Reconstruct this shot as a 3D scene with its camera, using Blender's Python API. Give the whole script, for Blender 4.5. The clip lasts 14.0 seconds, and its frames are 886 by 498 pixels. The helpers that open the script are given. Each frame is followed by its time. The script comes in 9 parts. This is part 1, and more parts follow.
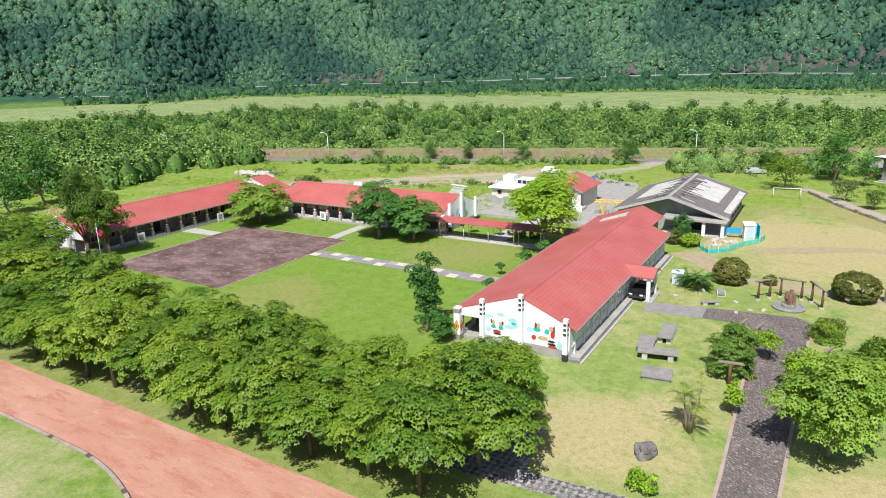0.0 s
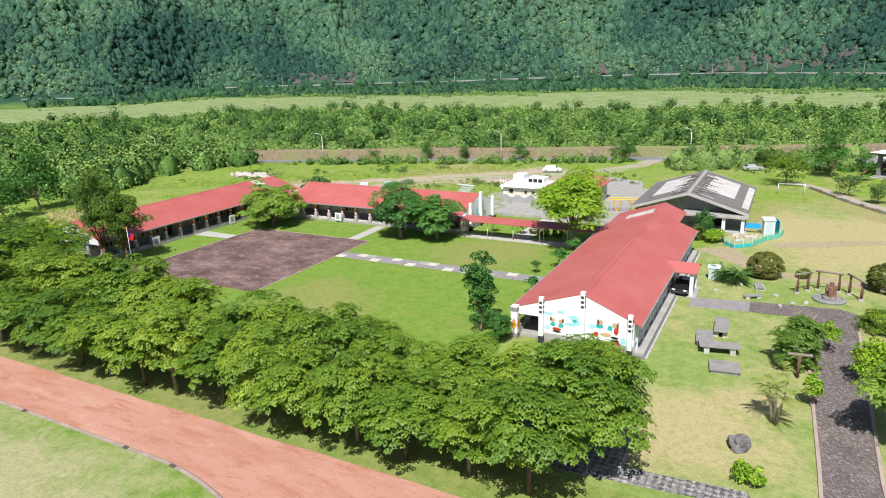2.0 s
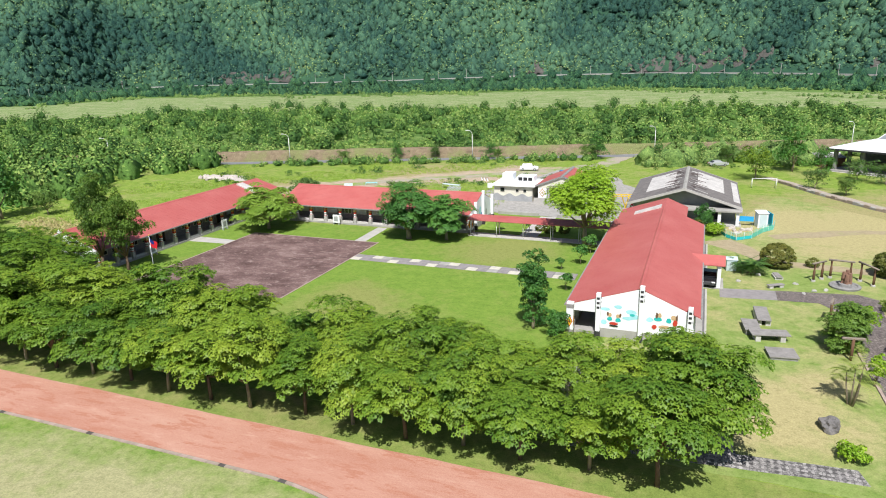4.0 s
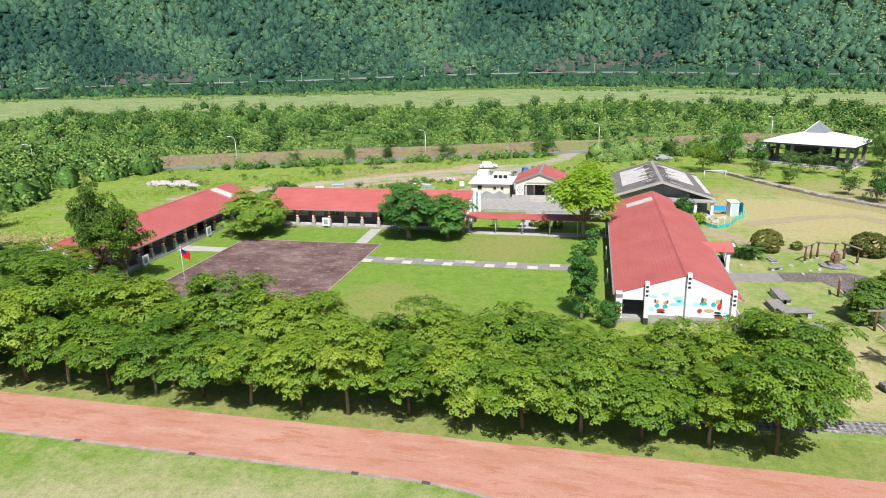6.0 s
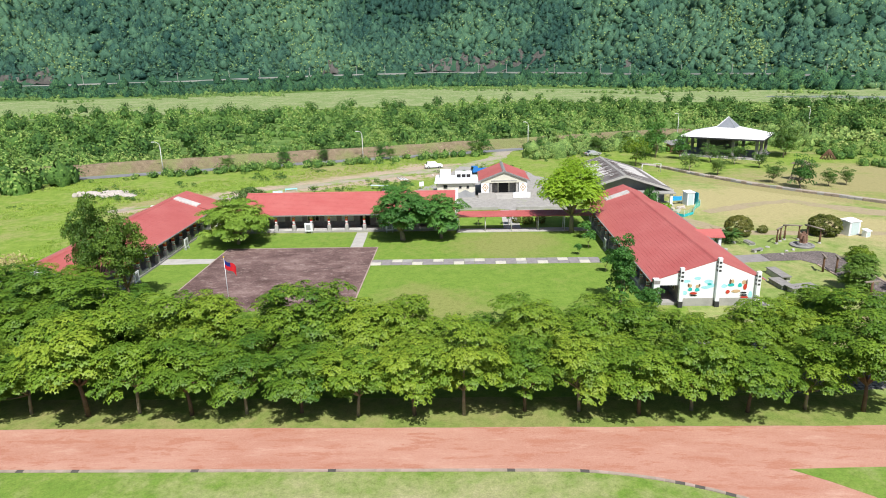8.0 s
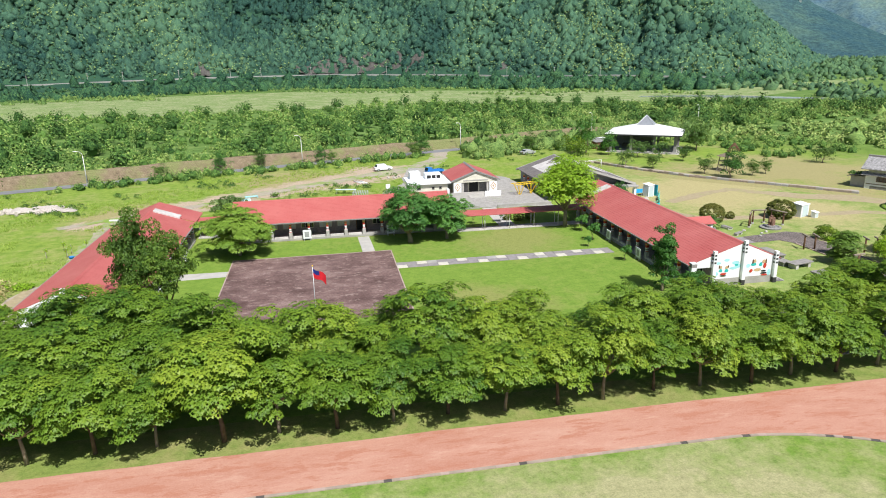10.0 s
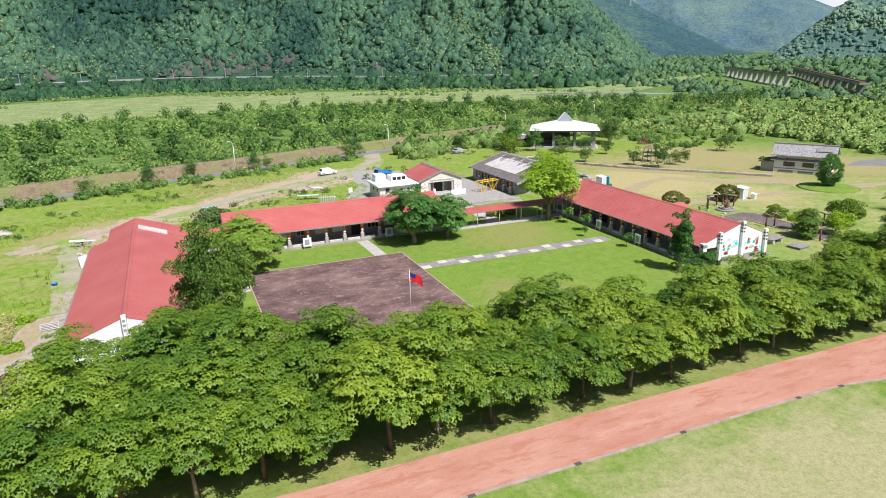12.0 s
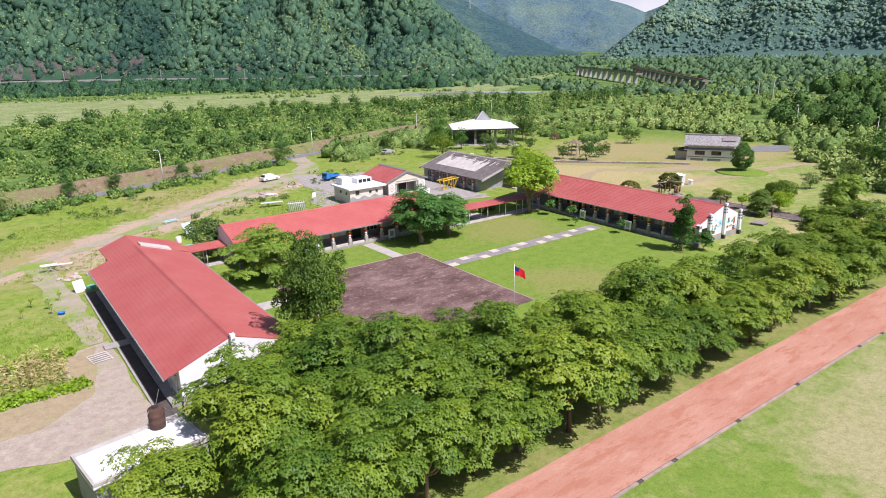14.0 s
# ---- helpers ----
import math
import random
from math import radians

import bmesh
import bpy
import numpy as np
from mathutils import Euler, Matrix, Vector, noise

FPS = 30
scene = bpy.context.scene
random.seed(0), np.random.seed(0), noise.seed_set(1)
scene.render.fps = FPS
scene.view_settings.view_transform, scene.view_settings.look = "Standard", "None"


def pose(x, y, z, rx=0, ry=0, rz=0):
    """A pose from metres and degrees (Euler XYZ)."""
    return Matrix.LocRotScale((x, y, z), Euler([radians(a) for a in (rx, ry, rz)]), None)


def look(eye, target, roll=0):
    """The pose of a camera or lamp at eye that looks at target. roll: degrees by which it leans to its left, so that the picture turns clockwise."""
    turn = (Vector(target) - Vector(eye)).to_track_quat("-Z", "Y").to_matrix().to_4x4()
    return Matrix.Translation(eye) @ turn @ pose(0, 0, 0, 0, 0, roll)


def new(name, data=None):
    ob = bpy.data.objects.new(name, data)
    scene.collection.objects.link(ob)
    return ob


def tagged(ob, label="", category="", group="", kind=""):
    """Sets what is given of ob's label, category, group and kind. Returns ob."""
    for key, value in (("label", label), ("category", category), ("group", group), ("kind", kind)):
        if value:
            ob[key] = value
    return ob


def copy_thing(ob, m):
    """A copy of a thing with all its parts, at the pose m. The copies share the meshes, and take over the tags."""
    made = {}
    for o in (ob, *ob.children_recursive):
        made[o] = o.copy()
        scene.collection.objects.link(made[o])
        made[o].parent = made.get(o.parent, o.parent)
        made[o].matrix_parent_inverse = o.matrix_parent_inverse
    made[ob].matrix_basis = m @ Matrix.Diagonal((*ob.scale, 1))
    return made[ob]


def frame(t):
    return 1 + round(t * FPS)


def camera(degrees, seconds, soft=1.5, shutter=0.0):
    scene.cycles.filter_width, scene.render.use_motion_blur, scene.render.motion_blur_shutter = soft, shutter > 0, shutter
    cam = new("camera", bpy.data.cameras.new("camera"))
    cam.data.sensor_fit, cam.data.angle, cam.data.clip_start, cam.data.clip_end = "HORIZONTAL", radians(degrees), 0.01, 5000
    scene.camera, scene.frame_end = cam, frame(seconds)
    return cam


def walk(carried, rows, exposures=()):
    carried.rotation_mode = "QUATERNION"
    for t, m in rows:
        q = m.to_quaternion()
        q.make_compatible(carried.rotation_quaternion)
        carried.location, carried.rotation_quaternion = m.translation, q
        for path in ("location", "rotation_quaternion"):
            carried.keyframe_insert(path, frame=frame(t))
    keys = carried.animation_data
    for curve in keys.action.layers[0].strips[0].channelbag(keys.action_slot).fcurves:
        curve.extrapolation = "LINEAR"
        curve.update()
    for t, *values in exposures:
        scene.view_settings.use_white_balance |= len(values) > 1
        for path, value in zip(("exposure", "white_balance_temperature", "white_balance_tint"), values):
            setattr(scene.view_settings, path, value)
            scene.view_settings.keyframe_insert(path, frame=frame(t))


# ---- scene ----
cam = camera(68.4, 14.0, 1.0)
PATH = [
    (0, (60.398, -80.899, 26.322), (59.401, -79.253, 25.778), -1.7),
    (0.5, (58.925, -81.409, 26.136), (57.931, -79.761, 25.594), -1.8),
    (1, (57.077, -82.379, 26.139), (56.097, -80.721, 25.597), -1.9),
    (1.5, (55.002, -83.711, 26.29), (54.051, -82.038, 25.746), -1.8),
    (2, (52.646, -84.844, 26.323), (51.735, -83.15, 25.778), -1.8),
    (2.5, (50.063, -86.054, 26.375), (49.196, -84.337, 25.828), -1.7),
    (3, (47.28, -87.417, 26.531), (46.462, -85.677, 25.981), -1.6),
    (5.5, (30.898, -93.558, 26.919), (30.378, -91.709, 26.361), -1.6),
    (6, (26.904, -95.096, 27.203), (26.471, -93.226, 26.641), -1.5),
    (6.5, (22.779, -96.117, 27.309), (22.434, -94.229, 26.746), -1.4),
    (7, (18.35, -96.93, 27.381), (18.096, -95.028, 26.817), -1.4),
    (7.5, (13.742, -97.788, 27.534), (13.581, -95.876, 26.968), -1.3),
    (8, (8.815, -98.007, 27.75), (8.753, -96.091, 27.18), -1.3),
    (10.5, (-18.431, -97.336, 28.411), (-17.994, -95.471, 27.838), -1.2),
    (11, (-23.669, -96.023, 28.635), (-23.133, -94.184, 28.059), -1.4),
    (11.5, (-29.224, -94.535, 28.783), (-28.585, -92.73, 28.205), -1.3),
    (12, (-34.702, -92.94, 28.953), (-33.965, -91.173, 28.374), -1.3),
    (12.5, (-40.296, -90.831, 28.748), (-39.455, -89.11, 28.171), -1.2),
    (13, (-45.512, -88.018, 28.966), (-44.572, -86.351, 28.385), -1.3),
    (13.5, (-51.117, -85.433, 29.488), (-50.084, -83.824, 28.902), -1.4),
    (14, (-56.882, -82.608, 29.635), (-55.756, -81.062, 29.048), -1.3),
]
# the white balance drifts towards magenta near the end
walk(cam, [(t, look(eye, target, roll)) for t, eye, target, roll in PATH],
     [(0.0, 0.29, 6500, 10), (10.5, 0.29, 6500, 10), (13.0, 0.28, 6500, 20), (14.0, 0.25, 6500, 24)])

# ---- world and sun ----
SUN_EL, SUN_TO = radians(55), Vector((0.27, -0.96, 0)).normalized()
world = bpy.data.worlds.new("sky")
scene.world = world
world.use_nodes = True
wn = world.node_tree.nodes
sky = wn.new("ShaderNodeTexSky")
sky.sky_type, sky.sun_disc, sky.sun_elevation = "NISHITA", False, SUN_EL
sky.sun_rotation = math.atan2(SUN_TO.x, SUN_TO.y)
sky.air_density, sky.dust_density, sky.ozone_density = 1.0, 1.5, 1.0
wn["Background"].inputs["Strength"].default_value = 0.074
world.node_tree.links.new(sky.outputs["Color"], wn["Background"].inputs["Color"])
sun = new("sun", bpy.data.lights.new("sun", "SUN"))
sun.data.energy, sun.data.angle, sun.data.color = 5.0, radians(0.6), (1.0, 0.975, 0.94)
to_sun = SUN_TO * math.cos(SUN_EL) + Vector((0, 0, math.sin(SUN_EL)))
sun.matrix_world = look(to_sun * 300, (0, 0, 0))

# ---- materials ----
def node_mat(name, rough=0.8, metal=0.0, spec=0.3):
    m = bpy.data.materials.new(name)
    m.use_nodes = True
    b = m.node_tree.nodes["Principled BSDF"]
    b.inputs["Roughness"].default_value, b.inputs["Metallic"].default_value = rough, metal
    b.inputs["Specular IOR Level"].default_value = spec
    return m, m.node_tree.nodes, m.node_tree.links, b


def tex_noise(n, l, scale, detail=4.0, rough=0.55, vec=None):
    t = n.new("ShaderNodeTexNoise")
    t.inputs["Scale"].default_value, t.inputs["Detail"].default_value, t.inputs["Roughness"].default_value = scale, detail, rough
    if vec is None:
        vec = n.new("ShaderNodeNewGeometry").outputs["Position"]
    l.new(vec, t.inputs["Vector"])
    return t.outputs["Fac"]


def ramp(n, l, fac, *stops):
    r = n.new("ShaderNodeValToRGB")
    e = r.color_ramp.elements
    while len(e) < len(stops):
        e.new(0.5)
    for el, (at, c) in zip(e, stops):
        el.position, el.color = at, (*c, 1) if len(c) == 3 else c
    l.new(fac, r.inputs["Fac"])
    return r.outputs["Color"]


def mix(n, l, fac, a, b, kind="MIX"):
    x = n.new("ShaderNodeMix")
    x.data_type, x.blend_type = "RGBA", kind
    for v, i in ((fac, 0), (a, 6), (b, 7)):
        if isinstance(v, (int, float)):
            x.inputs[i].default_value = v
        elif isinstance(v, tuple):
            x.inputs[i].default_value = (*v, 1)
        else:
            l.new(v, x.inputs[i])
    return x.outputs[2]


def calc(n, l, kind, a, b=0.0):
    x = n.new("ShaderNodeMath")
    x.operation = kind
    for v, i in ((a, 0), (b, 1)):
        if isinstance(v, (int, float)):
            x.inputs[i].default_value = v
        else:
            l.new(v, x.inputs[i])
    return x.outputs[0]


def bump(n, l, b, height, strength=0.4, distance=0.05):
    x = n.new("ShaderNodeBump")
    x.inputs["Strength"].default_value, x.inputs["Distance"].default_value = strength, distance
    l.new(height, x.inputs["Height"])
    l.new(x.outputs["Normal"], b.inputs["Normal"])


def plain(name, c, rough=0.75, metal=0.0, var=0.25, scale=1.5, fine=25.0, bumped=0.2, spec=0.3, dist=0.02):
    """A surface of one colour with stains and fine grain."""
    m, n, l, b = node_mat(name, rough, metal, spec)
    vec = n.new("ShaderNodeNewGeometry").outputs["Position"]
    big, small = tex_noise(n, l, scale, 5, 0.6, vec), tex_noise(n, l, fine, 3, 0.6, vec)
    dark, light = tuple(v * (1 - var) for v in c), tuple(min(1, v * (1 + var * 0.6)) for v in c)
    col = ramp(n, l, big, (0.3, dark), (0.55, c), (0.75, light))
    col = mix(n, l, 0.35, col, ramp(n, l, small, (0.3, dark), (0.7, light)))
    l.new(col, b.inputs["Base Color"])
    if bumped:
        bump(n, l, b, small, bumped, dist)
    return m


def leaf_mat(name, lo, mid, hi, odd=None, rough=0.5, trans=0.27):
    """Leaves: the attribute 'tint' varies clump by clump, islands vary leaf by leaf."""
    m, n, l, b = node_mat(name, rough, 0, 0.25)
    at = n.new("ShaderNodeAttribute")
    at.attribute_name = "tint"
    obj = n.new("ShaderNodeObjectInfo").outputs["Random"]
    isl = n.new("ShaderNodeNewGeometry").outputs["Random Per Island"]
    f = calc(n, l, "ADD", calc(n, l, "MULTIPLY", at.outputs["Fac"], 0.36), calc(n, l, "MULTIPLY", isl, 0.16))
    f = calc(n, l, "ADD", f, calc(n, l, "ADD", calc(n, l, "MULTIPLY", obj, 0.26), 0.06))
    stops = [(0.12, lo), (0.5, mid), (0.82, hi)]
    if odd:
        stops.append((0.97, odd))
    col = ramp(n, l, f, *stops)
    l.new(col, b.inputs["Base Color"])
    tr = n.new("ShaderNodeBsdfTranslucent")
    l.new(mix(n, l, 0.35, col, (0.33, 0.44, 0.03)), tr.inputs["Color"])
    ms = n.new("ShaderNodeMixShader")
    ms.inputs[0].default_value = trans
    l.new(b.outputs[0], ms.inputs[1])
    l.new(tr.outputs[0], ms.inputs[2])
    l.new(ms.outputs[0], n["Material Output"].inputs["Surface"])
    return m


def canopy_mat(name, lo, mid, hi, odd, scale=0.7, relief=0.7, mottle=1.9, weight=0.6):
    """Treetops seen from afar: the attribute 'tint' sets the tree and its shaded core, fine noise its sprays."""
    m, n, l, b = node_mat(name, 0.8, 0, 0.15)
    vec = n.new("ShaderNodeNewGeometry").outputs["Position"]
    at = n.new("ShaderNodeAttribute")
    at.attribute_name = "tint"
    fine = tex_noise(n, l, scale, 4, 0.72, vec)
    f = calc(n, l, "ADD", calc(n, l, "MULTIPLY", at.outputs["Fac"], weight), calc(n, l, "MULTIPLY", calc(n, l, "SUBTRACT", fine, 0.5), mottle))
    l.new(ramp(n, l, calc(n, l, "ADD", f, 0.14), (0.08, lo), (0.45, mid), (0.78, hi), (0.98, odd)), b.inputs["Base Color"])
    bump(n, l, b, fine, 1.0, relief)
    return m


def blobs(n, l, vec, places):
    """A mask that is 1 inside soft round places (x, y, radius) and 0 elsewhere."""
    out = None
    for x, y, r in places:
        d = n.new("ShaderNodeVectorMath")
        d.operation = "DISTANCE"
        d.inputs[1].default_value = (x, y, 0)
        l.new(vec, d.inputs[0])
        mr = n.new("ShaderNodeMapRange")
        mr.inputs["From Min"].default_value, mr.inputs["From Max"].default_value = r, r * 0.35
        l.new(d.outputs["Value"], mr.inputs["Value"])
        out = mr.outputs[0] if out is None else calc(n, l, "MAXIMUM", out, mr.outputs[0])
    return out


def lawn(name, green, light, dry, dryness=0.5, places=(), fine=6.0, bare=()):
    """Mown or rough grass with dry patches; places: rounds that are drier than the rest."""
    m, n, l, b = node_mat(name, 0.95, 0, 0.1)
    vec = n.new("ShaderNodeNewGeometry").outputs["Position"]
    big = tex_noise(n, l, 0.09, 6, 0.6, vec)
    med = tex_noise(n, l, 0.6, 6, 0.65, vec)
    small = tex_noise(n, l, fine, 4, 0.7, vec)
    col = ramp(n, l, med, (0.3, green), (0.62, light))
    f = calc(n, l, "ADD", calc(n, l, "MULTIPLY", big, 0.6), calc(n, l, "MULTIPLY", med, 0.4))
    f = calc(n, l, "ADD", f, dryness - 0.5)
    if places:
        f = calc(n, l, "ADD", f, calc(n, l, "MULTIPLY", blobs(n, l, vec, places), 0.24))
    f = ramp(n, l, f, (0.44, (0, 0, 0)), (0.66, (1, 1, 1)))
    col = mix(n, l, f, col, mix(n, l, small, tuple(v * 0.8 for v in dry), dry))
    if bare:
        e = calc(n, l, "ADD", blobs(n, l, vec, bare), calc(n, l, "MULTIPLY", calc(n, l, "SUBTRACT", med, 0.5), 1.5))
        e = ramp(n, l, e, (0.38, (0, 0, 0)), (0.72, (1, 1, 1)))
        col = mix(n, l, e, col, mix(n, l, small, (0.34, 0.27, 0.19), (0.52, 0.44, 0.34)))
    grain = ramp(n, l, small, (0.25, (0.55, 0.52, 0.54)), (0.75, (1.36, 1.27, 1.30)))
    col = mix(n, l, 0.62, col, grain, "MULTIPLY")
    tuft = ramp(n, l, tex_noise(n, l, 1.9, 5, 0.75, vec), (0.32, (0.70, 0.72, 0.66)), (0.5, (1, 1, 1)), (0.7, (1.12, 1.1, 1.1)))
    col = mix(n, l, 0.8, col, tuft, "MULTIPLY")
    l.new(col, b.inputs["Base Color"])
    bump(n, l, b, small, 0.6, 0.06)
    return m


# ---- mesh tools ----
class Build:
    """Gathers boxes, tubes and sheets for one mesh; each face keeps the number of its material."""

    def __init__(self):
        self.v, self.f, self.m = [], [], []

    def add(self, verts, faces, mi=0):
        o = len(self.v)
        self.v += [tuple(p) for p in verts]
        self.f += [tuple(i + o for i in q) for q in faces]
        self.m += [mi] * len(faces)
        return self

    def box(self, x0, x1, y0, y1, z0, z1, mi=0, rot=0.0, ch=0.0):
        """A box; ch: the width of the chamfer on its upright and top edges; rot: degrees about its middle."""
        if ch > 0:
            ring = lambda i, z: [(x0 + i + ch, y0 + i, z), (x1 - i - ch, y0 + i, z), (x1 - i, y0 + i + ch, z), (x1 - i, y1 - i - ch, z),
                                 (x1 - i - ch, y1 - i, z), (x0 + i + ch, y1 - i, z), (x0 + i, y1 - i - ch, z), (x0 + i, y0 + i + ch, z)]
            v = ring(0, z0) + ring(0, z1 - ch) + ring(ch, z1)
            f = [tuple(range(7, -1, -1)), tuple(range(16, 24))]
            for k in (0, 8):
                f += [(k + a, k + (a + 1) % 8, k + 8 + (a + 1) % 8, k + 8 + a) for a in range(8)]
        else:
            v = [(x, y, z) for z in (z0, z1) for x, y in ((x0, y0), (x1, y0), (x1, y1), (x0, y1))]
            f = [(3, 2, 1, 0), (4, 5, 6, 7), (0, 1, 5, 4), (1, 2, 6, 5), (2, 3, 7, 6), (3, 0, 4, 7)]
        if rot:
            c, s, mx, my = math.cos(radians(rot)), math.sin(radians(rot)), (x0 + x1) / 2, (y0 + y1) / 2
            v = [(mx + (x - mx) * c - (y - my) * s, my + (x - mx) * s + (y - my) * c, z) for x, y, z in v]
        return self.add(v, f, mi)

    def prism(self, outline, a, b, axis="z", mi=0):
        """A flat outline drawn out from a to b along an axis."""
        put = {"z": lambda p, t: (p[0], p[1], t), "y": lambda p, t: (p[0], t, p[1]), "x": lambda p, t: (t, p[0], p[1])}[axis]
        k = len(outline)
        v = [put(p, a) for p in outline] + [put(p, b) for p in outline]
        f = [tuple(range(k - 1, -1, -1)), tuple(range(k, 2 * k))] + [(i, (i + 1) % k, k + (i + 1) % k, k + i) for i in range(k)]
        return self.add(v, f, mi)

    def tube(self, points, radii, sides=8, mi=0, cap=True):
        """A tapered tube along points."""
        pts = [Vector(p) for p in points]
        rad = radii if isinstance(radii, (list, tuple)) else [radii] * len(pts)
        v, f = [], []
        for i, p in enumerate(pts):
            d = (pts[min(i + 1, len(pts) - 1)] - pts[max(i - 1, 0)]).normalized()
            q = d.to_track_quat("Z", "Y")
            v += [p + q @ Vector((rad[i] * math.cos(2 * math.pi * k / sides), rad[i] * math.sin(2 * math.pi * k / sides), 0)) for k in range(sides)]
        for i in range(len(pts) - 1):
            f += [(i * sides + k, i * sides + (k + 1) % sides, (i + 1) * sides + (k + 1) % sides, (i + 1) * sides + k) for k in range(sides)]
        if cap:
            f += [tuple(range(sides - 1, -1, -1)), tuple(range((len(pts) - 1) * sides, len(pts) * sides))]
        return self.add(v, f, mi)

    def lathe(self, x, y, profile, sides=16, mi=0):
        """Rings of (radius, z) about an upright axis."""
        v = [(x + r * math.cos(2 * math.pi * k / sides), y + r * math.sin(2 * math.pi * k / sides), z) for r, z in profile for k in range(sides)]
        f = [(i * sides + k, i * sides + (k + 1) % sides, (i + 1) * sides + (k + 1) % sides, (i + 1) * sides + k) for i in range(len(profile) - 1) for k in range(sides)]
        f += [tuple(range(sides - 1, -1, -1)), tuple(range((len(profile) - 1) * sides, len(profile) * sides))]
        return self.add(v, f, mi)

    def mesh(self, name, mats, smooth=False):
        me = bpy.data.meshes.new(name)
        me.from_pydata(self.v, [], self.f)
        for x in mats if isinstance(mats, (list, tuple)) else [mats]:
            me.materials.append(x)
        me.polygons.foreach_set("material_index", self.m)
        if smooth:
            me.polygons.foreach_set("use_smooth", [True] * len(self.f))
        me.update()
        return me


def part(name, b, mats, parent=None, label="", smooth=False):
    """One mesh object, under a thing or a part when parent is given."""
    ob = new(name, b if isinstance(b, bpy.types.Mesh) else b.mesh(name, mats, smooth))
    ob.parent = parent
    return tagged(ob, label)


def thing(name, label, category, group="", at=(0, 0, 0), turn=0.0):
    ob = new(name)
    ob.empty_display_size = 0.3
    ob.matrix_basis = pose(*at, 0, 0, turn)
    return tagged(ob, label, category, group)


def setting(name, b, mats, label, category, smooth=False):
    return tagged(part(name, b, mats, None, "", smooth), label, category, "", "structure")


def array_mesh(name, verts, quads, mats, tint=None, smooth=False, per=4):
    """A mesh from arrays of points and faces of four (or three) corners; tint: one value a point."""
    me = bpy.data.meshes.new(name)
    nv, nf = len(verts), len(quads)
    me.vertices.add(nv)
    me.vertices.foreach_set("co", np.ascontiguousarray(verts, dtype=np.float32).ravel())
    me.loops.add(nf * per)
    me.loops.foreach_set("vertex_index", np.ascontiguousarray(quads, dtype=np.int32).ravel())
    me.polygons.add(nf)
    me.polygons.foreach_set("loop_start", np.arange(0, nf * per, per, dtype=np.int32))
    if smooth:
        me.polygons.foreach_set("use_smooth", np.ones(nf, dtype=bool))
    if tint is not None:
        a = me.attributes.new("tint", "FLOAT", "POINT")
        a.data.foreach_set("value", np.ascontiguousarray(tint, dtype=np.float32))
    for x in mats if isinstance(mats, (list, tuple)) else [mats]:
        me.materials.append(x)
    me.update(calc_edges=True)
    return me


def unit(a):
    return a / np.maximum(np.linalg.norm(a, axis=-1, keepdims=True), 1e-9)


def leaf_quads(rng, c, out, length, width, loose=0.6, droop=0.25):
    """A rhombic leaf at every place c, lying roughly square to out; gives points (4 a leaf)."""
    k = len(c)
    nrm = unit(out + rng.normal(0, loose, (k, 3)))
    side = unit(np.cross(nrm, rng.normal(0, 1, (k, 3))))
    along = np.cross(nrm, side)
    ln = (length * rng.uniform(0.65, 1.25, k))[:, None]
    wd = (width * rng.uniform(0.7, 1.2, k))[:, None]
    dip = nrm * ln * droop
    return np.stack([c - along * ln / 2, c + side * wd / 2 + dip * 0.3, c + along * ln / 2 - dip, c - side * wd / 2 + dip * 0.3], 1).reshape(-1, 3)


def quads_of(k):
    return np.arange(4 * k).reshape(-1, 4)


def fibo(rng, k, low=-0.2):
    """Directions spread over a ball, from the height low upwards."""
    z = rng.uniform(low, 1, k)
    a = rng.uniform(0, 2 * math.pi, k)
    r = np.sqrt(1 - z * z)
    return np.stack([r * np.cos(a), r * np.sin(a), z], 1)


def crown(rng, radius, tall, low, clumps, leaves, rc, leaf, flat=0.5, wild=0.25, shell=(0.6, 1.0), bottom=-0.25, loose=0.55, under=-0.2):
    """A crown of leafy clumps on an uneven dome: points, and a tint for each. low: height of its middle."""
    d = fibo(rng, clumps, bottom)
    lump = np.array([noise.noise(Vector(q * 1.3) + Vector((radius * 7, tall * 3, clumps))) for q in d])
    reach = rng.uniform(shell[0], shell[1], clumps) * (1 + wild * lump * 1.6)
    mid = d * reach[:, None] * [radius, radius, tall] + [0, 0, low]
    size = rc * rng.uniform(0.65, 1.3, clumps)
    pts, tint = [], []
    for m_, s_, d_ in zip(mid, size, d):
        k = max(6, int(leaves * (s_ / rc) ** 2))
        q = fibo(rng, k, under)
        pos = m_ + q * s_ * [1, 1, flat] * rng.uniform(0.75, 1.05, (k, 1))
        out = unit(q * [1, 1, 1.0 / flat] * 0.8 + d_ * 0.35 + [0, 0, 0.35])
        pts.append(leaf_quads(rng, pos, out, leaf[0], leaf[1], loose))
        # tint also rises a little towards the top of each clump
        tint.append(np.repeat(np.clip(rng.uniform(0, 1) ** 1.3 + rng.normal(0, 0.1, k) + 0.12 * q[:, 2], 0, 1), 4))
    return np.concatenate(pts), np.concatenate(tint), mid


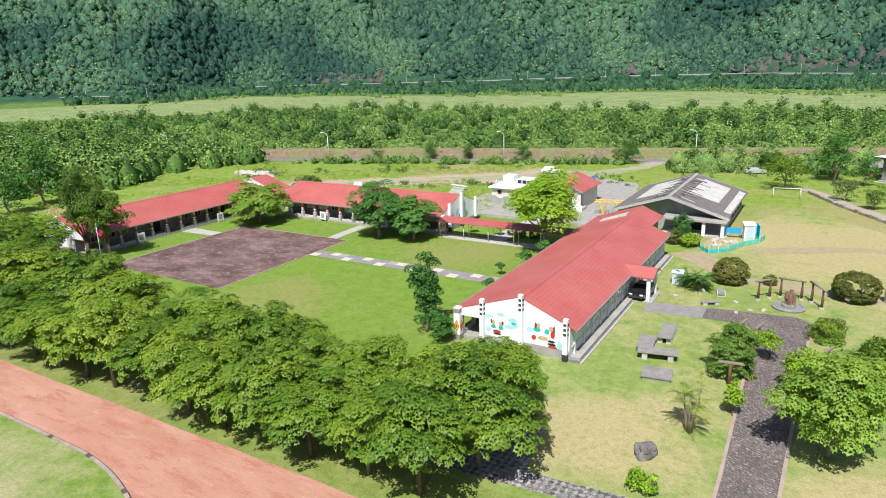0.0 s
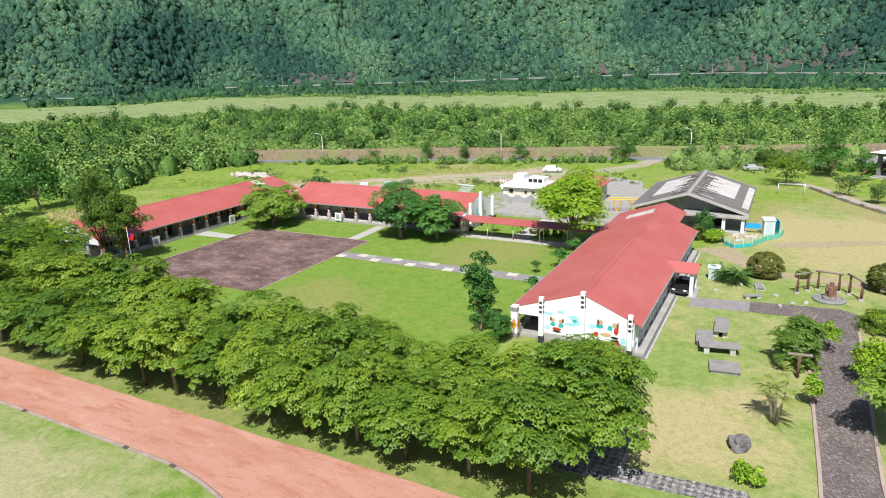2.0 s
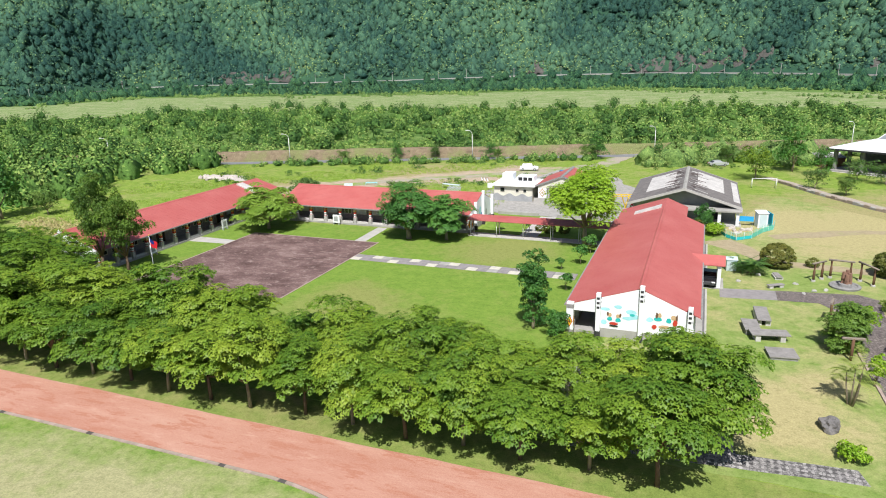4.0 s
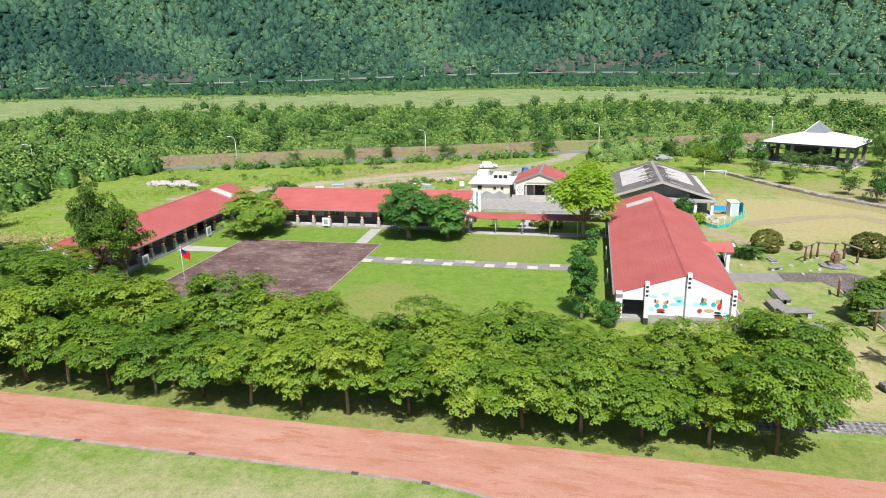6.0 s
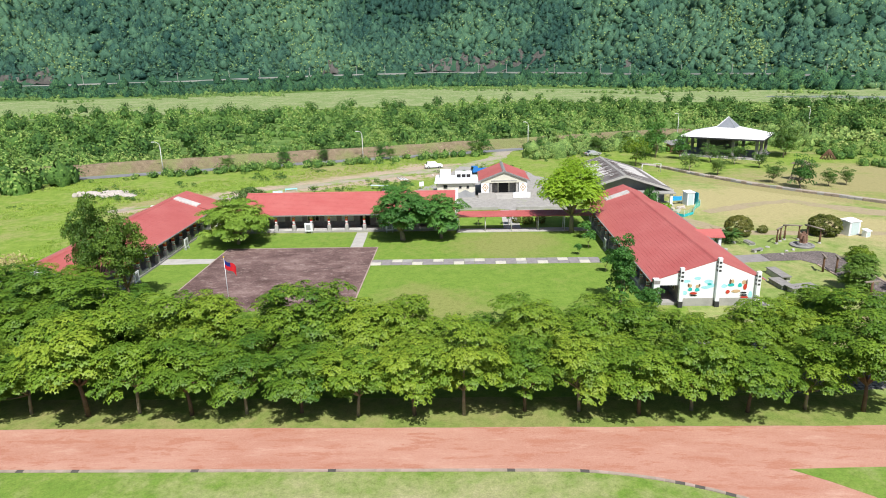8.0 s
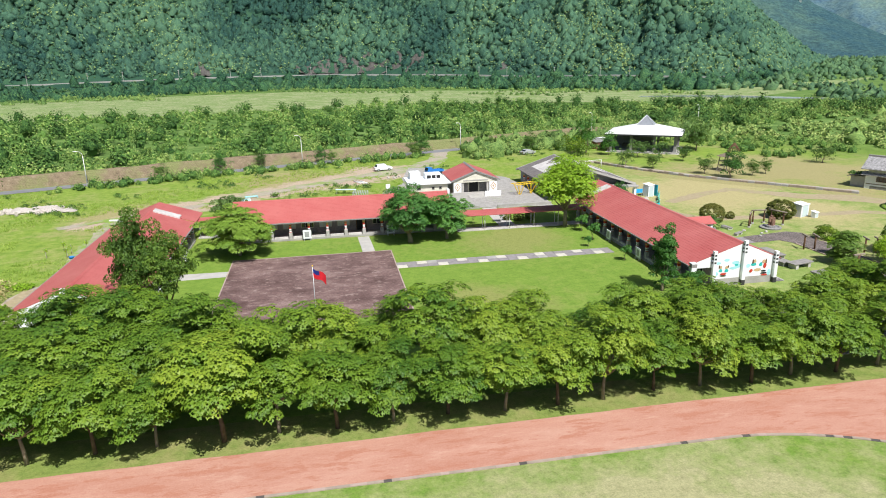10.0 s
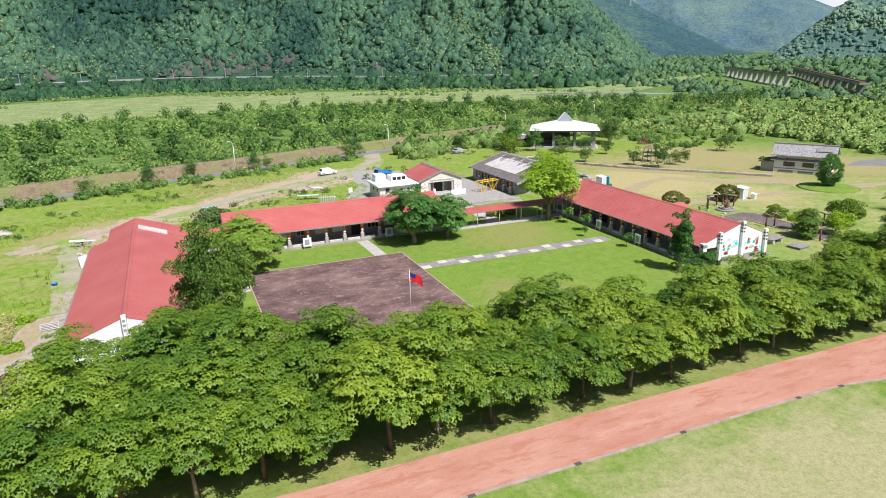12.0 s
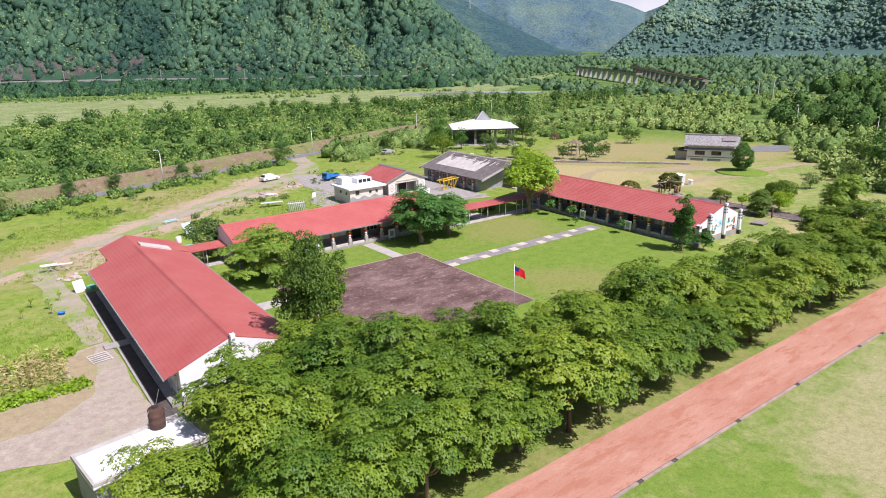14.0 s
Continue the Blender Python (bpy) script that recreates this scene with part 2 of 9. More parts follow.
def rosettes(rng, c, out, reach, fingers=7, slim=0.36, droop=0.35):
    """Sprays of fingered leaves: from every place c a ring of leaves spreads square to out; gives points (3 a leaf)."""
    k = len(c)
    n = unit(out)
    u = unit(np.cross(n, rng.normal(0, 1, (k, 3))))
    v = np.cross(n, u)
    a = np.arange(fingers) * 2 * math.pi / fingers
    a = a[None] + rng.normal(0, 0.22, (k, fingers))
    t = u[:, None] * np.cos(a)[..., None] + v[:, None] * np.sin(a)[..., None]
    side = np.cross(n[:, None], t)
    ln = (reach * rng.uniform(0.65, 1.2, (k, fingers)))[..., None]
    lift = n[:, None] * ln * rng.uniform(-0.05, 0.3, (k, fingers))[..., None]
    wide = c[:, None] + t * ln * 0.42 + lift * 0.7
    tip = c[:, None] + t * ln * 1.1 + lift - np.array([0, 0, 1]) * ln * droop
    w = side * ln * slim * 0.5
    return np.stack([wide - w, tip, wide + w], 2).reshape(-1, 3)


def layered_crown(rng, radius, tall, low, pads, per, rp, reach, flat=0.34, wild=0.3, shell=(0.55, 1.0), bottom=-0.5, fingers=7, droop=0.35, upward=1.1, slim=0.36):
    """A crown of flat leafy pads in tiers, each pad a low dome of rosettes, with dark gaps between; points, tints, middles."""
    d = fibo(rng, pads, bottom)
    lump = np.array([noise.noise(Vector(q * 1.3) + Vector((radius * 7, tall * 3, pads))) for q in d])
    far = rng.uniform(shell[0], shell[1], pads) * (1 + wild * lump * 1.6)
    mid = d * far[:, None] * [radius, radius, tall] + [0, 0, low]
    size = rp * rng.uniform(0.6, 1.35, pads)
    pts, tint = [], []
    for m_, s_, d_ in zip(mid, size, d):
        k = max(5, int(per * (s_ / rp) ** 2))
        q = fibo(rng, k, -0.1)
        tip = np.array([d_[0], d_[1], 0.0])
        pos = m_ + q * s_ * [1, 1, flat] * rng.uniform(0.55, 1.05, (k, 1)) - np.outer(np.clip(q @ tip, 0, 1), [0, 0, 0.28 * s_])
        out = unit(q * [0.8, 0.8, 1.0] + d_ * 0.4 + [0, 0, upward] + rng.normal(0, 0.22, (k, 3)))
        pts.append(rosettes(rng, pos, out, reach, fingers, slim, droop))
        tint.append(np.repeat(np.clip(rng.uniform(0.1, 0.9) + rng.normal(0, 0.09, k), 0, 1), 3 * fingers))
    return np.concatenate(pts), np.concatenate(tint), mid

# ---- the place's materials ----
M_GROUND = lawn("rough_grass", (0.135, 0.24, 0.036), (0.235, 0.335, 0.06), (0.355, 0.335, 0.155), 0.46,
                [(68, 30, 30), (84, 8, 22), (100, 40, 30), (118, 18, 25), (100, -6, 22), (84, 40, 24), (60, -75, 30), (-50, 30, 14), (-20, 60, 18)], 5.0,
                [(-56, 25, 5), (-47, 30, 8), (-40, 36, 9), (-33, 41, 10), (-25, 47, 9), (-17, 52, 11), (-8, 58, 12), (0, 63, 12), (8, 68, 10), (-2, 70, 9), (-44, 24, 7), (-49, 19, 3)])
M_COURT_LAWN = lawn("mown_lawn", (0.135, 0.24, 0.036), (0.185, 0.295, 0.05), (0.26, 0.30, 0.09), 0.42, [(16, -2, 12), (4, -28, 10)], 9.0)
M_EAST_LAWN = lawn("dry_lawn", (0.17, 0.265, 0.06), (0.25, 0.33, 0.10), (0.44, 0.405, 0.20), 0.49, [(48.5, -40, 8), (52, -33, 4), (62, 24, 22), (72, 3, 11), (66, -40, 6)], 8.0)
M_INFIELD = lawn("infield_grass", (0.135, 0.245, 0.04), (0.19, 0.285, 0.055), (0.38, 0.385, 0.20), 0.46, [(6, -70, 15), (-5, -73, 13), (15, -68, 9), (22, -80, 16), (-30, -84, 14)], 9.0)
M_PLAIN = lawn("river_plain_grass", (0.12, 0.22, 0.055), (0.21, 0.30, 0.11), (0.40, 0.42, 0.25), 0.50, [], 0.6)
M_VERGE = lawn("verge_grass", (0.15, 0.22, 0.05), (0.215, 0.28, 0.07), (0.32, 0.30, 0.13), 0.5, [], 9.0)


def track_mat():
    m, n, l, b = node_mat("red_clay", 0.95, 0, 0.1)
    vec = n.new("ShaderNodeNewGeometry").outputs["Position"]
    st = n.new("ShaderNodeMapping")
    st.inputs["Scale"].default_value = (0.28, 1.0, 1.0)
    l.new(vec, st.inputs["Vector"])
    big, med = tex_noise(n, l, 0.35, 6, 0.65, st.outputs[0]), tex_noise(n, l, 0.9, 7, 0.72, st.outputs[0])
    fine = tex_noise(n, l, 14, 4, 0.7, vec)
    col = ramp(n, l, big, (0.32, (0.36, 0.16, 0.115)), (0.55, (0.44, 0.235, 0.18)), (0.75, (0.50, 0.325, 0.26)))
    col = mix(n, l, ramp(n, l, med, (0.52, (0, 0, 0)), (0.59, (0.9, 0.9, 0.9))), col, (0.33, 0.115, 0.07))
    col = mix(n, l, ramp(n, l, med, (0.30, (0.75, 0.75, 0.75)), (0.44, (0, 0, 0))), col, (0.58, 0.41, 0.33))
    col = mix(n, l, 0.45, col, ramp(n, l, fine, (0.28, (0.34, 0.145, 0.095)), (0.72, (0.60, 0.36, 0.27))))
    l.new(col, b.inputs["Base Color"])
    bump(n, l, b, fine, 0.3, 0.03)
    return m


def paving_mat():
    """Dark stained paving of the square: streaks, pale scuffs and moss."""
    m, n, l, b = node_mat("dark_paving", 0.9, 0, 0.15)
    vec = n.new("ShaderNodeNewGeometry").outputs["Position"]
    st = n.new("ShaderNodeMapping")
    st.inputs["Scale"].default_value = (0.7, 1.0, 1.0)
    l.new(vec, st.inputs["Vector"])
    big, med, fine = tex_noise(n, l, 0.25, 6, 0.7, st.outputs[0]), tex_noise(n, l, 1.1, 6, 0.7, st.outputs[0]), tex_noise(n, l, 4.5, 5, 0.8, vec)
    col = ramp(n, l, big, (0.36, (0.105, 0.066, 0.060)), (0.52, (0.185, 0.122, 0.112)), (0.66, (0.28, 0.20, 0.18)))
    col = mix(n, l, ramp(n, l, med, (0.54, (0, 0, 0)), (0.68, (0.8, 0.8, 0.8))), col, (0.38, 0.295, 0.265))
    col = mix(n, l, 0.8, col, ramp(n, l, fine, (0.32, (0.5, 0.48, 0.5)), (0.68, (1.22, 1.2, 1.2))), "MULTIPLY")
    l.new(col, b.inputs["Base Color"])
    bump(n, l, b, fine, 0.3, 0.02)
    return m


def roof_mat(name="red_roof_sheet", c=(0.43, 0.098, 0.092), pale=(0.52, 0.165, 0.15)):
    """Painted red sheet steel with pressed tile steps, faded and streaked down the slope."""
    m, n, l, b = node_mat(name, 0.5, 0.0, 0.35)
    tc = n.new("ShaderNodeTexCoord").outputs["Object"]
    big, med, fine = tex_noise(n, l, 0.22, 6, 0.65, tc), tex_noise(n, l, 1.3, 5, 0.7, tc), tex_noise(n, l, 22, 3, 0.6, tc)
    col = ramp(n, l, big, (0.3, c), (0.72, pale))
    col = mix(n, l, ramp(n, l, med, (0.55, (0, 0, 0)), (0.8, (0.5, 0.5, 0.5))), col, (0.27, 0.043, 0.042))
    col = mix(n, l, 0.25, col, ramp(n, l, fine, (0.3, (0.27, 0.046, 0.042)), (0.7, (0.42, 0.13, 0.115))))
    l.new(col, b.inputs["Base Color"])
    bump(n, l, b, fine, 0.1, 0.01)
    return m


def slate_roof_mat():
    """Weathered grey sheets of the hall, blotched with pale lime and black algae."""
    m, n, l, b = node_mat("weathered_sheet", 0.85, 0, 0.2)
    vec = n.new("ShaderNodeNewGeometry").outputs["Position"]
    big, med, fine = tex_noise(n, l, 0.16, 5, 0.6, vec), tex_noise(n, l, 1.0, 6, 0.7, vec), tex_noise(n, l, 14, 4, 0.7, vec)
    col = ramp(n, l, med, (0.3, (0.10, 0.095, 0.095)), (0.52, (0.17, 0.155, 0.15)), (0.75, (0.26, 0.235, 0.225)))
    col = mix(n, l, 0.3, col, ramp(n, l, fine, (0.3, (0.09, 0.085, 0.085)), (0.7, (0.28, 0.26, 0.25))))
    l.new(col, b.inputs["Base Color"])
    bump(n, l, b, fine, 0.3, 0.02)
    return m


M_TRACK, M_PAVING, M_ROOF, M_HALLROOF = track_mat(), paving_mat(), roof_mat(), slate_roof_mat()
M_RUSTROOF = plain("rust_stained_sheet", (0.13, 0.10, 0.095), 0.85, 0, 0.4, 1.2, 12)
M_LIME = plain("pale_lime_sheet", (0.55, 0.53, 0.51), 0.8, 0, 0.35, 0.8, 12)
M_OLDSLATE = plain("lichened_slate", (0.36, 0.355, 0.36), 0.85, 0, 0.95, 3.0, 8, 0.6)
M_WHITE = plain("white_wall_paint", (0.80, 0.82, 0.84), 0.75, 0, 0.12, 0.7, 18)
M_CREAM = plain("cream_wall_paint", (0.66, 0.64, 0.54), 0.8, 0, 0.18, 0.7, 18)
M_GREYWALL = plain("grey_wall_render", (0.34, 0.35, 0.36), 0.85, 0, 0.25, 0.8, 16)
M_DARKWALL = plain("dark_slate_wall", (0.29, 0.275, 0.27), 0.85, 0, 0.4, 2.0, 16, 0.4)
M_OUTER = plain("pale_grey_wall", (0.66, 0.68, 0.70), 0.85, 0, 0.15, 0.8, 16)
# pale colour put into these panes for the bright reflected daylight
M_PALEGLASS = plain("pale_glass", (0.60, 0.65, 0.68), 0.3, 0, 0.25, 1.2, 6, 0.0, 0.6)
M_CONC = plain("concrete", (0.36, 0.35, 0.33), 0.9, 0, 0.3, 0.6, 14, 0.3)
M_CONC_PALE = plain("pale_concrete", (0.44, 0.425, 0.40), 0.9, 0, 0.25, 0.7, 14, 0.3)
M_CONC_DARK = plain("dark_concrete", (0.10, 0.09, 0.083), 0.9, 0, 0.4, 0.8, 14, 0.3)
M_DRAIN = plain("stained_concrete", (0.17, 0.165, 0.165), 0.9, 0, 0.4, 0.8, 14, 0.3)
M_ASPHALT = plain("old_asphalt", (0.20, 0.205, 0.215), 0.9, 0, 0.25, 0.4, 20, 0.2)


def worn_ground(name, dark, pale, grass, cover=0.5):
    """Bare earth or gravel with grass growing through it in patches."""
    m, n, l, b = node_mat(name, 0.95, 0, 0.1)
    vec = n.new("ShaderNodeNewGeometry").outputs["Position"]
    big, med, fine = tex_noise(n, l, 0.16, 6, 0.65, vec), tex_noise(n, l, 1.1, 6, 0.7, vec), tex_noise(n, l, 7, 4, 0.7, vec)
    col = ramp(n, l, med, (0.3, dark), (0.7, pale))
    f = calc(n, l, "ADD", calc(n, l, "MULTIPLY", big, 0.6), calc(n, l, "MULTIPLY", med, 0.4))
    col = mix(n, l, ramp(n, l, f, (cover - 0.03, (0, 0, 0)), (cover + 0.08, (1, 1, 1))), col, mix(n, l, med, grass, tuple(v * 1.5 for v in grass)))
    col = mix(n, l, 0.7, col, ramp(n, l, fine, (0.25, (0.65, 0.65, 0.65)), (0.75, (1.2, 1.2, 1.2))), "MULTIPLY")
    l.new(col, b.inputs["Base Color"])
    bump(n, l, b, fine, 0.5, 0.05)
    return m


M_DIRT = worn_ground("bare_dirt", (0.30, 0.25, 0.155), (0.42, 0.35, 0.235), (0.22, 0.25, 0.08), 0.56)
M_GRAVEL = worn_ground("grey_gravel", (0.32, 0.27, 0.22), (0.47, 0.415, 0.355), (0.15, 0.24, 0.05), 0.58)
M_TRODDEN = worn_ground("trodden_gravel", (0.31, 0.27, 0.215), (0.45, 0.40, 0.335), (0.17, 0.255, 0.05), 0.50)
M_YARD = worn_ground("worn_yard", (0.27, 0.26, 0.245), (0.42, 0.405, 0.385), (0.15, 0.20, 0.06), 0.60)
M_STEEL = plain("galvanised_steel", (0.55, 0.57, 0.58), 0.45, 0.6, 0.15, 2, 20, 0.05)
M_WHITE_STEEL = plain("white_painted_steel", (0.78, 0.78, 0.78), 0.5, 0, 0.1, 2, 20, 0.05)
M_DARKSTEEL = plain("dark_steel", (0.06, 0.06, 0.065), 0.5, 0.3, 0.3, 2, 20, 0.1)
M_BARK = plain("bark", (0.17, 0.12, 0.085), 0.95, 0, 0.4, 3, 18, 0.8, 0.1, 0.06)
M_BARK_PALE = plain("pale_bark", (0.30, 0.25, 0.19), 0.95, 0, 0.35, 3, 18, 0.7, 0.1, 0.05)
M_WOOD_DARK = plain("dark_timber", (0.15, 0.085, 0.05), 0.85, 0, 0.35, 3, 18, 0.5)
M_WOOD_GREY = plain("grey_timber", (0.26, 0.22, 0.18), 0.9, 0, 0.35, 3, 18, 0.5)
M_STONE = plain("grey_stone", (0.27, 0.265, 0.26), 0.9, 0, 0.4, 2.5, 14, 0.6, 0.2, 0.05)
M_POSTSTONE = plain("pale_carved_stone", (0.46, 0.44, 0.43), 0.9, 0, 0.5, 4.0, 14, 0.6, 0.2, 0.05)
M_SLAB = plain("slate_slab", (0.27, 0.255, 0.245), 0.8, 0, 0.35, 1.5, 14, 0.4)
M_RED = plain("red_paint", (0.50, 0.05, 0.03), 0.6, 0, 0.2, 3, 20, 0.05)
M_YELLOW = plain("yellow_paint", (0.75, 0.50, 0.03), 0.6, 0, 0.15, 3, 20, 0.05)
M_BLACK = plain("black_paint", (0.02, 0.02, 0.022), 0.6, 0, 0.3, 3, 20, 0.05)
M_TEAL = plain("teal_paint", (0.03, 0.45, 0.44), 0.65, 0, 0.2, 3, 20, 0.05)
M_SKYBLUE = plain("pale_blue_paint", (0.35, 0.68, 0.74), 0.7, 0, 0.2, 2, 20, 0.05)
M_TAN = plain("tan_paint", (0.55, 0.38, 0.22), 0.7, 0, 0.2, 3, 20, 0.05)
M_BLUE = plain("blue_paint", (0.03, 0.20, 0.55), 0.6, 0, 0.2, 3, 20, 0.05)
M_CYAN = plain("cyan_sheet", (0.05, 0.55, 0.72), 0.55, 0, 0.15, 2, 20, 0.05)
M_BLUESHEET = plain("blue_tarpaulin", (0.03, 0.36, 0.72), 0.5, 0, 0.15, 2, 20, 0.05)
M_RUBBLE = plain("pale_rubble", (0.50, 0.45, 0.41), 0.95, 0, 0.3, 2, 12, 0.5)


def glass_mat():
    m, n, l, b = node_mat("window_glass", 0.06, 0, 0.8)
    b.inputs["Base Color"].default_value = (0.018, 0.022, 0.026, 1)
    return m


M_GLASS = glass_mat()
L_FRONT = leaf_mat("broad_leaves", (0.045, 0.125, 0.016), (0.15, 0.255, 0.024), (0.30, 0.385, 0.04), (0.38, 0.31, 0.08), 0.5, 0.2)
L_DARK = leaf_mat("dark_leaves", (0.03, 0.10, 0.03), (0.08, 0.225, 0.045), (0.15, 0.32, 0.06), (0.24, 0.36, 0.08))
L_BRIGHT = leaf_mat("bright_leaves", (0.16, 0.31, 0.02), (0.31, 0.49, 0.035), (0.45, 0.59, 0.055), (0.52, 0.58, 0.09))
L_BUSH = leaf_mat("shrub_leaves", (0.05, 0.125, 0.034), (0.125, 0.23, 0.05), (0.22, 0.315, 0.08), (0.36, 0.36, 0.19))
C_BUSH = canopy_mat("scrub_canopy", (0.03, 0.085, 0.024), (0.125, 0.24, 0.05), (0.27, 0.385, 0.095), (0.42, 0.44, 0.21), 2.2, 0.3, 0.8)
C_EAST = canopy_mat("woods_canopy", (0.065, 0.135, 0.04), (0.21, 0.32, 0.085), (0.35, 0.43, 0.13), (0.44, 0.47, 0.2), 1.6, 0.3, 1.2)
# blue haze is mixed into the hill, far and valley canopy colours
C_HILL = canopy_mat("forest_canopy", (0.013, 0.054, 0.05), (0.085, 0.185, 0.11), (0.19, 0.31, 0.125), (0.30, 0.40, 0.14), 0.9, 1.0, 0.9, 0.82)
C_FOOT = canopy_mat("foothill_canopy", (0.014, 0.055, 0.036), (0.07, 0.17, 0.07), (0.17, 0.31, 0.09), (0.28, 0.37, 0.15), 0.9, 1.0)
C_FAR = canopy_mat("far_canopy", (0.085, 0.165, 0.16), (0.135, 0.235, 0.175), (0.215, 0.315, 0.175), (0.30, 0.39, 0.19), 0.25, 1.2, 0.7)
C_VALLEY = canopy_mat("valley_canopy", (0.055, 0.125, 0.07), (0.125, 0.225, 0.095), (0.22, 0.325, 0.12), (0.34, 0.41, 0.19), 0.5, 1.2, 1.3)


def bank_mat():
    """Brown earth with stones and dry grass."""
    m, n, l, b = node_mat("bank_earth", 0.95, 0, 0.1)
    vec = n.new("ShaderNodeNewGeometry").outputs["Position"]
    big, med, fine = tex_noise(n, l, 0.12, 5, 0.6, vec), tex_noise(n, l, 0.9, 6, 0.7, vec), tex_noise(n, l, 5, 4, 0.7, vec)
    col = ramp(n, l, med, (0.3, (0.10, 0.078, 0.05)), (0.55, (0.205, 0.165, 0.105)), (0.78, (0.31, 0.265, 0.185)))
    col = mix(n, l, ramp(n, l, big, (0.46, (0, 0, 0)), (0.6, (0.9, 0.9, 0.9))), col, (0.15, 0.21, 0.055))
    col = mix(n, l, 0.3, col, ramp(n, l, fine, (0.3, (0.13, 0.09, 0.06)), (0.7, (0.40, 0.32, 0.24))))
    br = n.new("ShaderNodeTexBrick")
    br.inputs["Scale"].default_value, br.inputs["Mortar Size"].default_value = 1.0, 0.035
    br.inputs["Brick Width"].default_value, br.inputs["Row Height"].default_value = 0.55, 0.36
    sp = n.new("ShaderNodeSeparateXYZ")
    l.new(vec, sp.inputs[0])
    cb = n.new("ShaderNodeCombineXYZ")
    l.new(sp.outputs[0], cb.inputs[0])
    l.new(calc(n, l, "ADD", sp.outputs[2], calc(n, l, "MULTIPLY", med, 0.9)), cb.inputs[1])
    l.new(cb.outputs[0], br.inputs["Vector"])
    col = mix(n, l, 0.4, col, ramp(n, l, br.outputs["Fac"], (0.0, (1.15, 1.12, 1.1)), (1.0, (0.45, 0.42, 0.4))), "MULTIPLY")
    l.new(col, b.inputs["Base Color"])
    bump(n, l, b, fine, 0.6, 0.15)
    return m


M_BANK = bank_mat()
L_DOME = leaf_mat("clipped_leaves", (0.075, 0.105, 0.02), (0.15, 0.165, 0.034), (0.22, 0.205, 0.048), (0.28, 0.22, 0.075))
L_BLOSSOM = leaf_mat("blossom_leaves", (0.05, 0.12, 0.03), (0.10, 0.20, 0.05), (0.20, 0.28, 0.10), (0.60, 0.60, 0.50))
L_YELLOW = leaf_mat("yellow_leaves", (0.05, 0.13, 0.02), (0.16, 0.26, 0.02), (0.42, 0.44, 0.03), (0.55, 0.50, 0.04))
L_PALM = leaf_mat("palm_leaves", (0.18, 0.26, 0.05), (0.34, 0.41, 0.10), (0.50, 0.50, 0.18), (0.58, 0.48, 0.22))
L_SAGO = leaf_mat("sago_leaves", (0.035, 0.10, 0.03), (0.09, 0.20, 0.045), (0.19, 0.30, 0.07), (0.30, 0.36, 0.10))
L_LIME = leaf_mat("lime_leaves", (0.12, 0.24, 0.03), (0.23, 0.37, 0.05), (0.35, 0.47, 0.08), (0.44, 0.48, 0.12))
L_COLUMN = leaf_mat("column_leaves", (0.06, 0.13, 0.026), (0.15, 0.265, 0.04), (0.27, 0.38, 0.06), (0.37, 0.41, 0.09))
L_MAIZE = leaf_mat("maize_leaves", (0.46, 0.38, 0.17), (0.64, 0.55, 0.28), (0.74, 0.65, 0.37), (0.44, 0.44, 0.16))
M_CABINET = plain("pale_blue_grey_paint", (0.52, 0.62, 0.64), 0.6, 0, 0.1, 2, 20, 0.05)
M_NET = plain("turquoise_net", (0.03, 0.50, 0.55), 0.7, 0, 0.3, 3, 18, 0.1)
M_NETGREEN = plain("sea_green_net", (0.15, 0.55, 0.42), 0.7, 0, 0.3, 3, 18, 0.1)
M_ASPHALT_PALE = plain("pale_road", (0.19, 0.19, 0.195), 0.9, 0, 0.2, 0.1, 2, 0.1)
L_GRASS = leaf_mat("tall_grass_blades", (0.20, 0.33, 0.05), (0.34, 0.47, 0.08), (0.46, 0.54, 0.13), (0.55, 0.53, 0.22))
M_SLABPALE = plain("cream_slab", (0.55, 0.52, 0.45), 0.85, 0, 0.25, 1.5, 14, 0.3)
M_SLABGREY = plain("grey_slab", (0.27, 0.25, 0.25), 0.85, 0, 0.3, 1.5, 14, 0.3)


